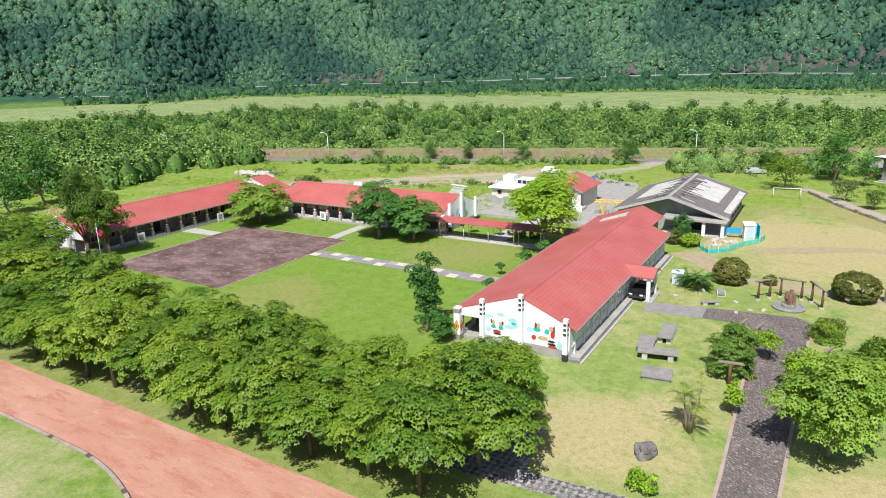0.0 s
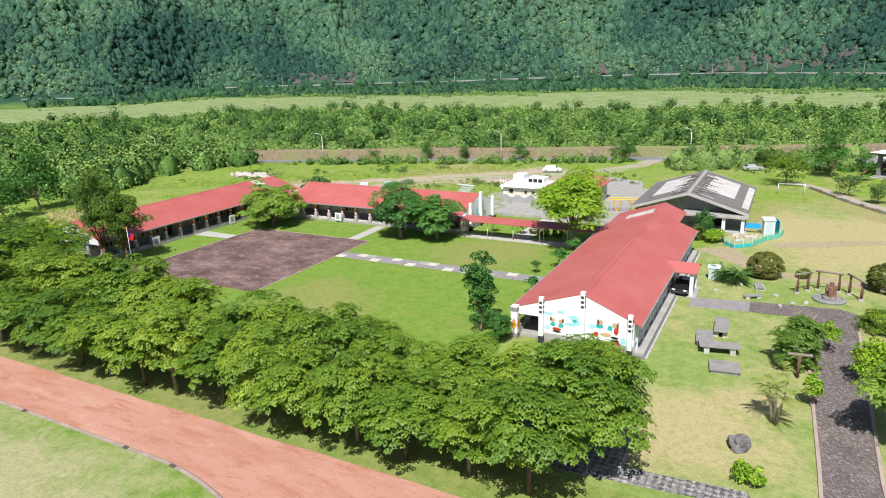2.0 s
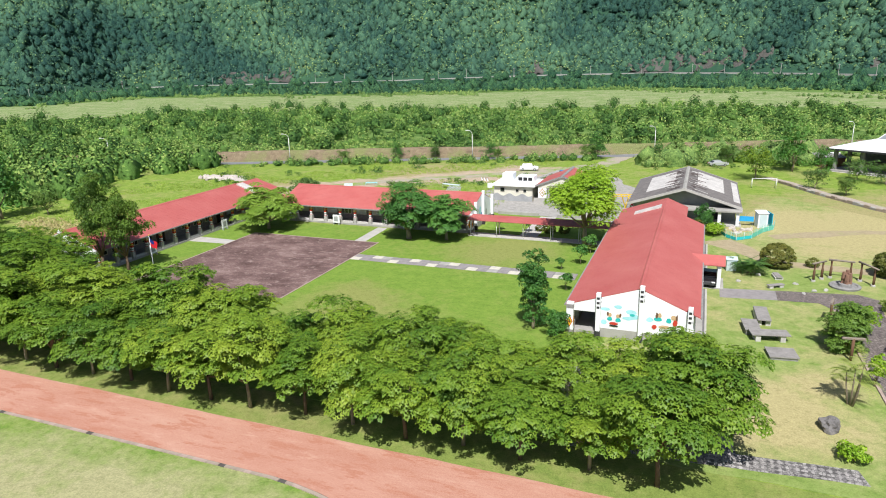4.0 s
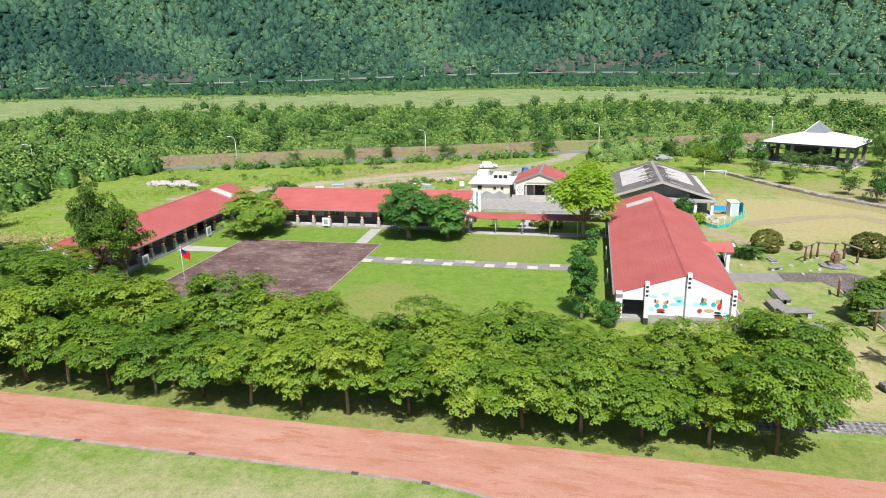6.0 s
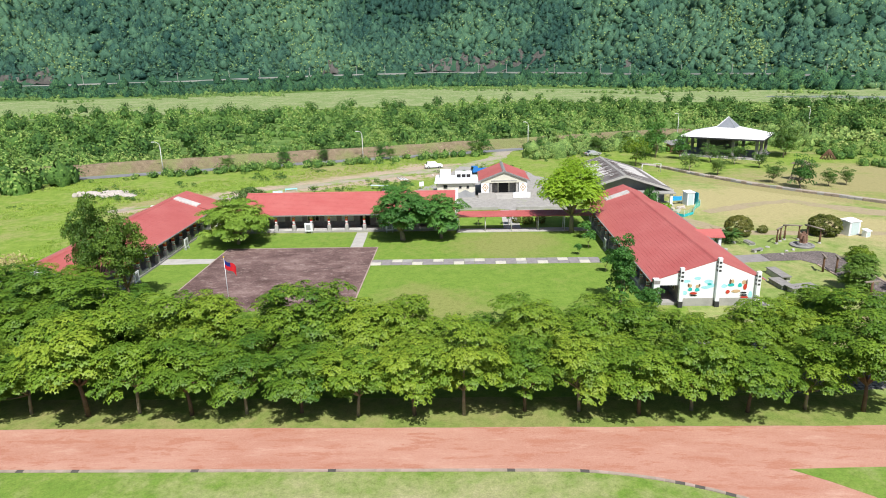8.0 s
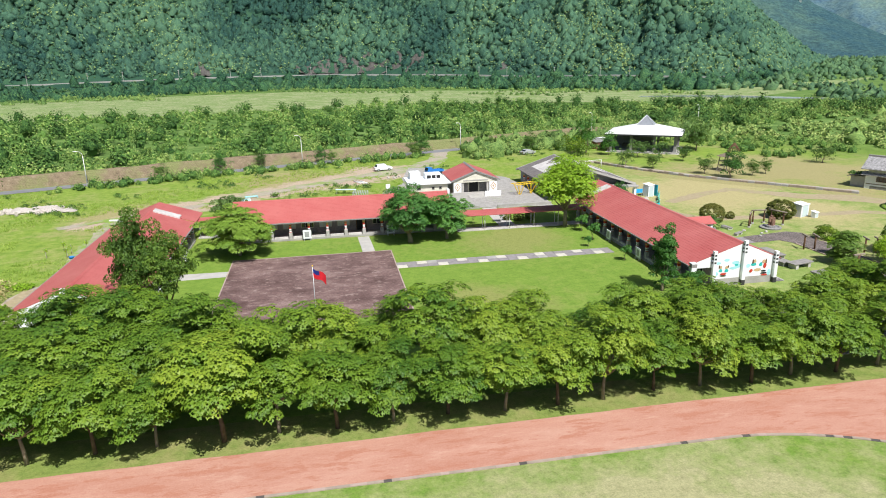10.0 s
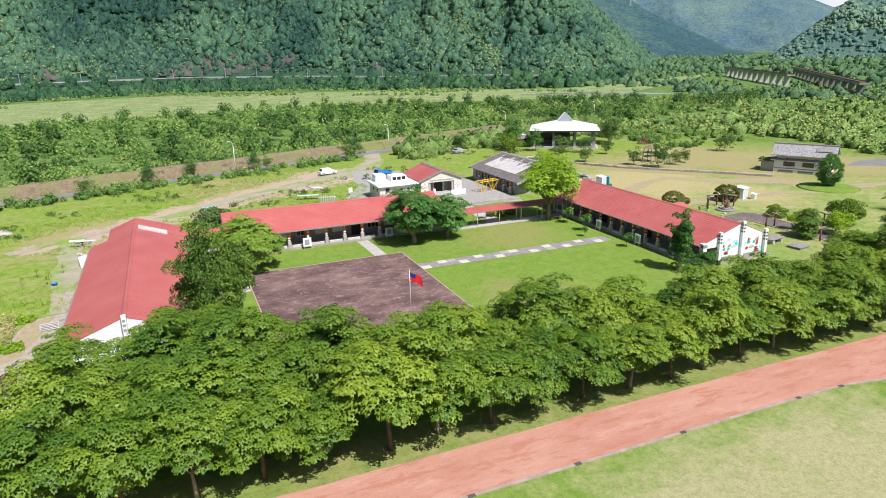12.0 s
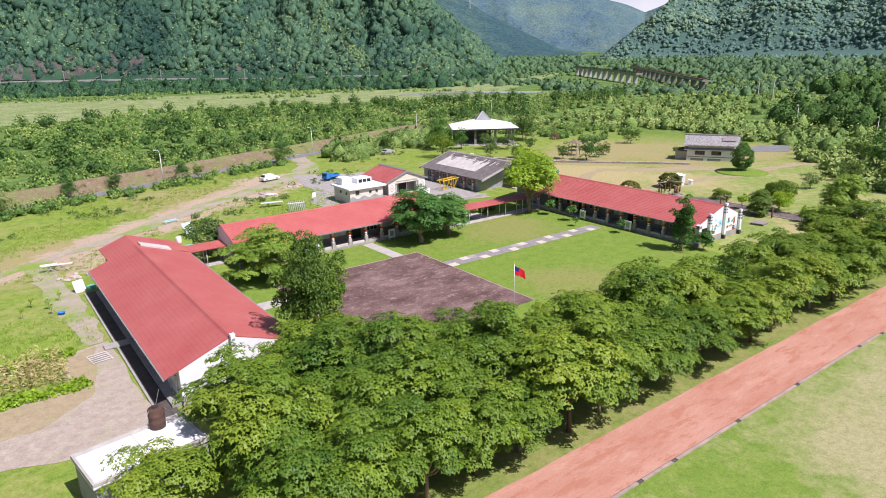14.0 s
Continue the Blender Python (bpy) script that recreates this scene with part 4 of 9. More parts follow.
def domes(rng, spots, sizes, flat=1.0, tint=None, rings=4, segs=7, uneven=0.2):
    """Lumpy treetops at spots: points, quads and tints."""
    nb = len(spots)
    zz = np.linspace(-0.55, 0.985, rings)
    rr_ = np.sqrt(1 - zz ** 2)
    ang = np.arange(segs) * 2 * math.pi / segs
    tpl = np.stack([np.outer(rr_, np.cos(ang)), np.outer(rr_, np.sin(ang)), np.repeat(zz[:, None], segs, 1)], -1).reshape(-1, 3)
    nv = len(tpl)
    turn = rng.uniform(0, 2 * math.pi, nb)
    c, s_ = np.cos(turn)[:, None], np.sin(turn)[:, None]
    q = np.stack([tpl[:, 0] * c - tpl[:, 1] * s_, tpl[:, 0] * s_ + tpl[:, 1] * c, np.repeat(tpl[None, :, 2], nb, 0)], -1)
    sz = sizes[:, None, None]
    pos = spots[:, None, :] + q * sz * [1, 1, flat] * (1 + rng.normal(0, uneven, (nb, nv, 1))) + np.array([0, 0, 1]) * sz * flat * 0.5
    base = np.array([(r * segs + i, r * segs + (i + 1) % segs, (r + 1) * segs + (i + 1) % segs, (r + 1) * segs + i) for r in range(rings - 1) for i in range(segs)])
    quads = (base[None] + (np.arange(nb) * nv)[:, None, None]).reshape(-1, 4)
    t = rng.uniform(0, 1, nb) if tint is None else tint
    return pos.reshape(-1, 3), quads, np.clip(np.repeat(t, nv) + rng.normal(0, 0.06, nb * nv), 0, 1.1)


def woods(name, rng, spots, sizes, mat, label, category, flat=1.0, tint=None, sprays=0, leaf=0.5, rings=4, segs=7, uneven=0.2, core=1.0):
    """A stand of treetops, with loose sprays of leaves standing out of them."""
    t = rng.uniform(0, 1, len(spots)) if tint is None else tint
    # cores below full size take a darker tint, for the shade between sprays
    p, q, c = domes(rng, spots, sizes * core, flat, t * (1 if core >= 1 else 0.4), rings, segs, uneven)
    if sprays:
        d = fibo(rng, len(spots) * sprays, -0.3)
        who = np.repeat(np.arange(len(spots)), sprays)
        s = sizes[who][:, None]
        at = spots[who] + d * s * [1, 1, flat] * rng.uniform(0.62 if core < 1 else 0.9, 1.2, (len(who), 1)) + [0, 0, 1] * s * flat * 0.5
        lp_ = leaf_quads(rng, at, unit(d + [0, 0, 0.6]), leaf, leaf * 0.72, 0.4, 0.1)
        q = np.concatenate([q, quads_of(len(who)) + len(p)])
        p = np.concatenate([p, lp_])
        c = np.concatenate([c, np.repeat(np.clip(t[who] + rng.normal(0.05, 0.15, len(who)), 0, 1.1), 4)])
    ob = new(name, array_mesh(name, p, q, [mat], c, True))
    return tagged(ob, label, category, "", "stuff")


def wave(x, y, f, o=0.0):
    return np.sin(x * f + o) * np.cos(y * f * 1.3 + o * 2) + 0.5 * np.sin((x + y) * f * 2.3 + o)


def at_polar(d, a):
    return d * np.sin(np.radians(a)), d * np.cos(np.radians(a))


def off_river(x, y):
    """True away from the strip of open water and the low ground before it."""
    d, a = np.hypot(x, y), az_of(x, y)
    return (a < 35) | (a > 49.5) | (d < 322) | (d > 380)


def near_bridge(x, y):
    """Low growth beside the two railway bridges, tall growth elsewhere."""
    out = np.ones(len(x))
    for x0, y0, x1, y1 in ((486, 415, 372, 245),):
        t = np.clip(((x - x0) * (x1 - x0) + (y - y0) * (y1 - y0)) / ((x1 - x0) ** 2 + (y1 - y0) ** 2), 0, 1)
        out = np.minimum(out, np.interp(np.hypot(x - x0 - t * (x1 - x0), y - y0 - t * (y1 - y0)), [30, 80], [0.42, 1]))
    return out


rng = np.random.default_rng(11)
# forest on the hills, thick in the near slopes
CUTS = ((-42, -35), (-13, -10.5), (-4, 9.5), (16, 18))      # bare rock above the hill road, by bearing


def bare_rock(a, up):
    """True where the cutting above the hill road is bare."""
    out = np.zeros(len(a), bool)
    for a0, a1 in CUTS:
        f = np.clip(np.minimum(a - a0, a1 - a) / (0.3 * (a1 - a0)), 0, 1)
        out |= (f > 0) & (up < 17 * f * (0.75 + 0.25 * np.sin(a * 5.3)))
    return out


def slip(a, h):
    """True on the bright grassy slip that runs down the hillside."""
    return (np.abs(a - (27.2 + 0.102 * (35 - h))) < 0.85 + 0.3 * np.sin(h * 0.3)) & (h > 9) & (h < 70)


k = 60000
a = rng.uniform(-76, 43, k)
up = 9 + rng.uniform(0, 1, k) ** 1.15 * 235
d = np.interp(a, ROAD_AZ, ROAD_D) + up
x, y = at_polar(d, a)
h = hill_height(x, y)
keep = (h > 3) & (h < np.interp(a, [-60, -40, -20], [140, 124, 112])) & ~bare_rock(a, up)
x, y, h, up, a = x[keep][:21500], y[keep][:21500], h[keep][:21500], up[keep][:21500], a[keep][:21500]
on = slip(a, h)
sz = rng.gamma(3.2, 0.95, len(x)).clip(1.2, 6.6) * np.interp(up, [0, 15, 40], [0.5, 0.75, 1]) * np.where(on, 0.5, 1)
# light and shade of the slopes put into tint: patches, bearing, bright upper east
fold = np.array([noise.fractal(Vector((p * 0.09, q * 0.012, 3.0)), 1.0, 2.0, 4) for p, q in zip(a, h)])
slope_light = np.interp(a, [-48, -40, -35, -29, -17, -9, -2, 3, 9, 14, 22, 30, 36], [0.0, -0.08, -0.16, 0.2, 0.26, 0.16, -0.14, -0.2, -0.1, -0.05, 0.02, 0.2, 0.14])
tn = np.clip(0.5 + 1.05 * fold + 1.15 * slope_light + 0.3 * np.clip((a - 30) / 3, 0, 1) * np.clip((h - 45) / 20, 0, 1) + rng.normal(0, 0.19, len(x)), 0, 0.92)
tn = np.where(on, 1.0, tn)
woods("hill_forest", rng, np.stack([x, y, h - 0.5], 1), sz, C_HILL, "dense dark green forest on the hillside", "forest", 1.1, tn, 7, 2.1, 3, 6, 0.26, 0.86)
k = 3600
a = rng.uniform(20, 43.5, k)
d = np.interp(a, ROAD_AZ, ROAD_D) + rng.uniform(200, 900, k)
x, y = at_polar(d, a)
h = hill_height(x, y)
keep = h > 1.5
x, y, h = x[keep], y[keep], h[keep]
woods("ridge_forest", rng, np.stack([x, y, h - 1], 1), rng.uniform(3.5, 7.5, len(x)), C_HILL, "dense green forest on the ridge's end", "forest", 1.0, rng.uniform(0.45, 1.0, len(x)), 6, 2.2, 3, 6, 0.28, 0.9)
# the ridge beyond the valley's mouth
k = 14500
a = rng.uniform(50.2, 76, k)
d = np.interp(a, ROAD_AZ, ROAD_D) + rng.uniform(-60, 420, k)
x, y = at_polar(d, a)
h = hill_height(x, y)
keep = h > 1
x, y, h = x[keep], y[keep], h[keep]
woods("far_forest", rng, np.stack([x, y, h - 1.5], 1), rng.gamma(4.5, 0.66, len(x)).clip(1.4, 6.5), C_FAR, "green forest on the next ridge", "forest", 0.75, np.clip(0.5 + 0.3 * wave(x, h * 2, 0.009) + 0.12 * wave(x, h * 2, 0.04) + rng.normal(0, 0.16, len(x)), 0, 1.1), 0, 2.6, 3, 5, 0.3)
# trees between the plain and the hill road
k = 2300
a = rng.uniform(-64, 43, k)
rd = np.interp(a, ROAD_AZ, ROAD_D)
d = rd - 9 - rng.uniform(0, 1, k) ** 1.2 * 85
x, y = at_polar(d, a)
h = hill_height(x, y)
free = rng.uniform(0, 1, k) < np.clip(0.2 + 0.12 * wave(x, y * 0, 0.02, 1.0), 0.02, 0.3)
sz = np.where(free, rng.uniform(3.2, 6.5, k), np.minimum(rng.uniform(1.0, 3.6, k), np.maximum(0.6, 0.68 * (np.interp(a, ROAD_AZ, ROAD_Z) - h))))
woods("foot_woods", rng, np.stack([x, y, h], 1), sz, C_FOOT, "dark trees below the hill road", "forest", 1.05, None, 18, 1.0, 3, 6, 0.25, 0.84)


k = 5200
a = rng.uniform(-64, 40, k)
rd = np.interp(a, ROAD_AZ, ROAD_D)
d = rd - 55 - rng.uniform(0, 1, k) ** 1.5 * 115
x, y = at_polar(d, a)
keep = off_river(x, y) & (wave(x, y, 0.03, 0.7) + 0.5 * wave(x, y, 0.11) > (rd - 55 - d) * 0.014 - 0.7) & (d > 300)
x, y = x[keep], y[keep]
woods("foot_scrub", rng, np.stack([x, y, hill_height(x, y)], 1), rng.uniform(0.6, 1.9, len(x)), C_EAST, "light green scrub at the foot of the hill", "scrub", 0.9, np.clip(0.45 + 0.3 * wave(x, y, 0.05) + rng.normal(0, 0.2, len(x)), 0, 1), 7, 0.9, 3, 5, 0.25, 0.85)
# bare rock cuttings above the hill road
def rock_face(a0, a1, seed):
    na, nu = int((a1 - a0) * 5), 9
    ga, gu = np.meshgrid(np.linspace(a0, a1, na), np.linspace(0, 1, nu))
    rd = np.interp(ga, ROAD_AZ, ROAD_D)
    r = rd + 5 + gu * 22
    bumpy = np.array([noise.fractal(Vector((p * 1.6, q * 3, seed)), 1.0, 2.0, 5) for p, q in zip(ga.ravel(), gu.ravel())]).reshape(ga.shape)
    x, y = r * np.sin(np.radians(ga)), r * np.cos(np.radians(ga))
    z = hill_height(x, y) + 1.2 + bumpy * 2.2 - 4 * (1 - np.clip(np.minimum(ga - a0, a1 - ga) / 0.6, 0, 1))
    v = np.stack([x + bumpy, y - bumpy * 2.5, z], -1).reshape(-1, 3)
    o = (np.arange((nu - 1) * (na - 1)) // (na - 1)) * na + np.arange((nu - 1) * (na - 1)) % (na - 1)
    ob = new("rock_face", array_mesh("rock_face", v, np.stack([o, o + 1, o + na + 1, o + na], 1), [M_CLIFF], None, False))
    return tagged(ob, "bare brown rock cutting above the hill road", "cliff", "", "structure")


M_CLIFF = plain("bare_rock", (0.125, 0.12, 0.11), 0.95, 0, 0.55, 0.12, 0.8, 1.0, 0.1, 1.5)
for i, (a0, a1) in enumerate(CUTS):
    rock_face(a0, a1, i * 7.0)

# scrub between the embankment and the river plain
k = 11000
x = rng.uniform(-330, 330, k)
y0 = bank_line(x) + np.interp(x, [70, 82, 120, 220], [4, 0.5, -14, -16])
lim = np.sqrt(np.clip(292.0 ** 2 - (x * 0.95) ** 2, 0, None)) + 12 * wave(x, x * 0, 0.03) + np.clip(-x - 150, 0, None) * 0.8
y = y0 + rng.uniform(0, 1, k) ** 1.2 * (lim - y0)
keep = (lim > y0 + 5) & (wave(x, y, 0.06, 2.0) > -1.1) & off_river(x, y)
x, y, y0 = x[keep][:6600], y[keep][:6600], y0[keep][:6600]
clump = np.array([noise.fractal(Vector((p * 0.045, q * 0.045, 9.0)), 1.0, 2.0, 3) for p, q in zip(x, y)])
lone = rng.uniform(0, 1, len(x)) < 0.05 * (1 + 0.8 * wave(x, y, 0.045))
sz = np.where(lone, rng.uniform(1.7, 3.4, len(x)), np.minimum(rng.gamma(4.0, 0.34, len(x)).clip(0.5, 2.6) * np.exp(0.5 * clump), 2.8)) * np.interp(x, [-150, -60], [1.25, 1])
tn = np.where(lone, rng.uniform(0, 0.3, len(x)), np.clip(0.7 + 0.85 * clump + 0.14 * wave(x, y, 0.03) + rng.normal(0, 0.17, len(x)), 0, 1.1))
gz = np.interp(y - y0, [-4, 0, 3, 12], [2.4, 2.3, 1.2, 0]) * np.interp(x, [60, 100], [1, 0])
gz = np.where(lone, gz + sz * 0.6, gz)
far = y - y0 > 55
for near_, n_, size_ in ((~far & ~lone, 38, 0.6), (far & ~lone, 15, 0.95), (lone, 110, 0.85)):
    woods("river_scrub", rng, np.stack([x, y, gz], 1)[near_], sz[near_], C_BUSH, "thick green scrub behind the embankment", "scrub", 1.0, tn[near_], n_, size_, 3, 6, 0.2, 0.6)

# the wild growth west of the school
k = 2400
x = rng.uniform(-330, -84, k)
y = rng.uniform(-45, 70, k)
keep = (y < np.where(x < -86, bank_line(x) + 1, bank_line(x) - 8)) & (x < -90 + 5 * np.sin(y * 0.15)) | ((x < -80) & (y < -14) & (y > -45) & (x > -140))
x, y = x[keep][:1200], y[keep][:1200]
woods("west_scrub", rng, np.stack([x, y, 0 * x], 1), rng.uniform(1.6, 4.6, len(x)), C_BUSH, "thick green growth west of the school", "scrub", 1.25, rng.uniform(0.1, 1.0, len(x)) ** 1.2, 50, 0.88, 3, 6, 0.2, 0.66)

# woods to the east, towards the bridge
k = 9000
y = rng.uniform(-95, 330, k)
edge = np.interp(y, [-95, -50, -25, -8, 8, 20, 45, 62, 88, 96, 400], [88, 92, 90, 112, 130, 143, 150, 148, 140, 104, 100])
x = edge + 3 * wave(y, y, 0.2) + rng.uniform(0, 1, k) ** 2.0 * (560 - edge)
keep = (y < bank_line(np.minimum(x, 300)) + 70) & (wave(x, y, 0.05, 1.5) > -1.3) & off_river(x, y) & ~((x > 122) & (x < 142) & (y > 8) & (y < 24))
x, y = x[keep][:3000], y[keep][:3000]
sz = rng.uniform(1.2, 3.2, len(x)) * np.where(rng.uniform(0, 1, len(x)) < 0.15, 1.6, 1) * np.interp(x, [90, 130, 200], [0.62, 0.8, 1.05]) * np.interp(y, [60, 150], [1, 0.62]) * near_bridge(x, y) * 1.02
tn = np.clip(0.7 + 0.2 * wave(x, y, 0.03) + rng.normal(0, 0.26, len(x)), 0.1, 1.1)
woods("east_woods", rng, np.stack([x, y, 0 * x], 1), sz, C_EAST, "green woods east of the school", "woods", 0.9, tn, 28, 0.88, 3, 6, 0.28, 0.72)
# tall dark wood beyond the field
k = 760
x, y = 186 + rng.uniform(0, 1, k) ** 1.4 * 140, rng.uniform(-95, 44, k)
rise = np.interp(x, [186, 200, 225], [1.0, 5.5, 11.0]) * rng.uniform(0.75, 1.1, k)
woods("tall_woods", rng, np.stack([x, y, rise], 1), rng.uniform(2.2, 4.6, k), C_BUSH, "tall dark green wood beyond the field", "woods", 1.15, rng.uniform(0.0, 0.4, k), 64, 0.85, 3, 7, 0.14, 0.8)
# woods on the valley floor, out to the next ridge
k = 5200
a = rng.uniform(36, 96, k)
d = np.where(a < 47, 440, 330) + rng.uniform(0, 1, k) ** 1.1 * 1450
x, y = at_polar(d, a)
h = hill_height(x, y)
keep = (h < 4) & (wave(x, y, 0.012, 2.0) > -0.7) & off_river(x, y)
x, y, h = x[keep][:3800], y[keep][:3800], h[keep][:3800]
woods("valley_woods", rng, np.stack([x, y, h], 1), near_bridge(x, y) * rng.gamma(6.0, 0.5, len(x)).clip(1.4, 5.5) * np.interp(np.hypot(x, y), [350, 900], [0.8, 1.4]), C_VALLEY, "green woods on the valley floor", "woods", 0.9, None, 5, 1.6, 3, 6, 0.25, 0.92)
# bushes between the yard and the road
k = 1500
x, y = rng.uniform(27, 120, k), rng.uniform(70, 140, k)
keep = (y < bank_line(x) - 8) & (y > 80 + 0.2 * (x - 30)) & ~((x > 40) & (x < 52) & (y < 88)) & ~((x > 66) & (x < 100) & (y < 98)) & (wave(x, y, 0.13, 1.0) > -0.5)
x, y = x[keep][:420], y[keep][:420]
woods("road_scrub", rng, np.stack([x, y, 0 * x], 1), rng.gamma(4.0, 0.5, len(x)).clip(0.8, 4.0), C_EAST, "green bushes before the road", "scrub", 1.0, rng.uniform(0.15, 0.85, len(x)), 70, 0.42, 4, 6, 0.2, 0.7)
x = np.concatenate([rng.uniform(-75, 16, 90), rng.uniform(96, 135, 120)])
y = np.concatenate([bank_line(x[:90]) - 7 - rng.uniform(0, 5, 90), rng.uniform(52, 100, 120)])
keep = np.concatenate([np.ones(90, bool), (y[90:] > 58) & (x[90:] > 100 + 0.15 * (100 - y[90:]))])
x, y = x[keep], y[keep]
woods("roadside_bushes", rng, np.stack([x, y, 0 * x], 1), rng.uniform(0.4, 1.9, len(x)), C_BUSH, "low bushes along the road", "scrub", 1.0, rng.uniform(0.2, 1, len(x)), 80, 0.4, 4, 6, 0.2, 0.7)
# tufts and weeds in the rough grass
k = 2600
x, y = rng.uniform(-85, 50, k), rng.uniform(18, 92, k)
keep = (y < bank_line(x) - 7) & (wave(x, y, 0.12, 3.0) > 0.55) & ((y > 46 + 0.45 * x) | (x < -52)) & (y > 22) & ~((x > -36) & (x < 12) & (y < 26))
x, y = x[keep][:260], y[keep][:260]
stuff("weeds", scatter(rng, np.stack([x, y, 0 * x], 1), rng.uniform(0.25, 0.75, len(x)), 30, 0.45, 0.8), L_BUSH, "lush weeds in the rough grass", "weeds")
# tall grass behind and beside the west wing
def tufts(rng, x, y, height, blades=7):
    k = len(x) * blades
    who = np.repeat(np.arange(len(x)), blades)
    base = np.stack([x[who], y[who], 0 * who], 1) + np.concatenate([rng.normal(0, 0.22, (k, 2)), np.zeros((k, 1))], 1)
    h = (height[who] * rng.uniform(0.5, 1.1, k))[:, None]
    lean = np.concatenate([rng.normal(0, 0.45, (k, 2)), np.ones((k, 1))], 1) * h
    side = np.concatenate([rng.normal(0, 1, (k, 2)), np.zeros((k, 1))], 1)
    side = unit(side) * 0.035
    p = np.stack([base - side, base + side, base + lean + side * 0.4, base + lean - side * 0.4], 1).reshape(-1, 3)
    return p, np.repeat(np.clip(0.4 + 0.3 * wave(x, y, 0.25)[who] + rng.normal(0, 0.2, k), 0, 1), 4)


k = 16000
x, y = rng.uniform(-88, 6, k), rng.uniform(-8, 92, k)
keep = (y < bank_line(x) - 7) & ((x < -48.5) | (y > 21)) & (np.abs((y - 26) - 0.72 * (x + 58)) > 5.5) & (wave(x, y, 0.1, 1.0) > -0.35) & ~((x > -70) & (x < -51) & (y < -7.5))
x, y = x[keep][:6500], y[keep][:6500]
stuff("tall_grass", tufts(rng, x, y, rng.uniform(0.12, 0.42, len(x)), 9), L_GRASS, "tall yellowish green grass in tufts", "grass")
# far ranges
def far_range(name, dist, az0, az1, crest, mat, label, seed):
    az, up = np.radians(np.linspace(az0, az1, 320)), np.linspace(0, 1, 40)
    ga, gu = np.meshgrid(az, up)
    deg = np.degrees(ga)
    top = np.interp(deg, [c[0] for c in crest], [c[1] for c in crest])
    rough = np.array([noise.fractal(Vector((p * 0.35, q * 3, seed)), 1.0, 2.0, 5) for p, q in zip(deg.ravel(), gu.ravel())]).reshape(deg.shape)
    ridged = np.array([noise.ridged_multi_fractal(Vector((p * 0.22 + q * 0.5, q * 0.9, seed)), 1.0, 2.1, 4, 1.0, 2.0) for p, q in zip(deg.ravel(), gu.ravel())]).reshape(deg.shape)
    z = top * gu * (1 + 0.05 * rough) - 5
    r = dist + gu * dist * 0.25 + (rough * 0.01 - ridged * 0.016 * np.sin(gu * math.pi)) * dist
    v = np.stack([r * np.sin(ga), r * np.cos(ga), z], -1).reshape(-1, 3)
    o = (np.arange(39 * 319) // 319) * 320 + np.arange(39 * 319) % 319
    ob = new(name, array_mesh(name, v, np.stack([o, o + 1, o + 321, o + 320], 1), [mat], None, True))
    return tagged(ob, label, "mountain", "", "structure")


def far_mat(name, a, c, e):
    """Wooded slopes with haze blue and light and dark folds put into the colour; groves and single crowns."""
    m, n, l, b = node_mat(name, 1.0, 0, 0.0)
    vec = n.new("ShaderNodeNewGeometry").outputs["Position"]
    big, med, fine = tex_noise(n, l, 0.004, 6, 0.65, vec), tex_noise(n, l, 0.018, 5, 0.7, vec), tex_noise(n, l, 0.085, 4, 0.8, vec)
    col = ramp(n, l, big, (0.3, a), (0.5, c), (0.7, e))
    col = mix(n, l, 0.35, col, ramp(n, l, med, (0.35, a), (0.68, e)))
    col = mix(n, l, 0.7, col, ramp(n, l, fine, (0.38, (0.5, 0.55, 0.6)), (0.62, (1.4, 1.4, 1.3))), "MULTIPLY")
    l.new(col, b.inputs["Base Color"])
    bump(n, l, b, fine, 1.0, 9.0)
    return m


far_range("backdrop_hill", 2000, 34, 66, [(34, 330), (36, 260), (39.6, 175), (43, 100), (46.6, 26), (49, 6), (66, 6)], far_mat("haze_tinted_hill", (0.03, 0.08, 0.12), (0.052, 0.112, 0.135), (0.10, 0.17, 0.135)), "hazy blue-green wooded hill in the valley", 3)
far_range("backdrop_range", 3300, 30, 80, [(30, 540), (44, 430), (47, 350), (50, 300), (51.4, 268), (53.2, 208), (54.6, 252), (60, 430), (80, 500)], far_mat("haze_tinted_range", (0.065, 0.13, 0.205), (0.105, 0.18, 0.21), (0.17, 0.245, 0.19)), "distant hazy blue mountain range", 5)

def cloud_bank():
    """Pale cloud low in the sky beyond the ranges, bright by its own emission."""
    m = bpy.data.materials.new("bright_cloud")
    m.use_nodes = True
    n, l = m.node_tree.nodes, m.node_tree.links
    n.remove(n["Principled BSDF"])
    e = n.new("ShaderNodeEmission")
    l.new(ramp(n, l, tex_noise(n, l, 0.0012, 5, 0.6, n.new("ShaderNodeNewGeometry").outputs["Position"]), (0.35, (0.70, 0.80, 0.92)), (0.65, (0.95, 0.97, 1.0))), e.inputs["Color"])
    e.inputs["Strength"].default_value = 0.8
    l.new(e.outputs[0], n["Material Output"].inputs["Surface"])
    az = np.radians(np.linspace(40, 68, 40))
    v = [(4850 * math.sin(a), 4850 * math.cos(a), z) for z in (-20, 900) for a in az]
    setting("backdrop_cloud", Build().add(v, [(i, i + 1, 41 + i, 40 + i) for i in range(39)]), [m], "pale bright cloud low in the sky", "sky")


cloud_bank()

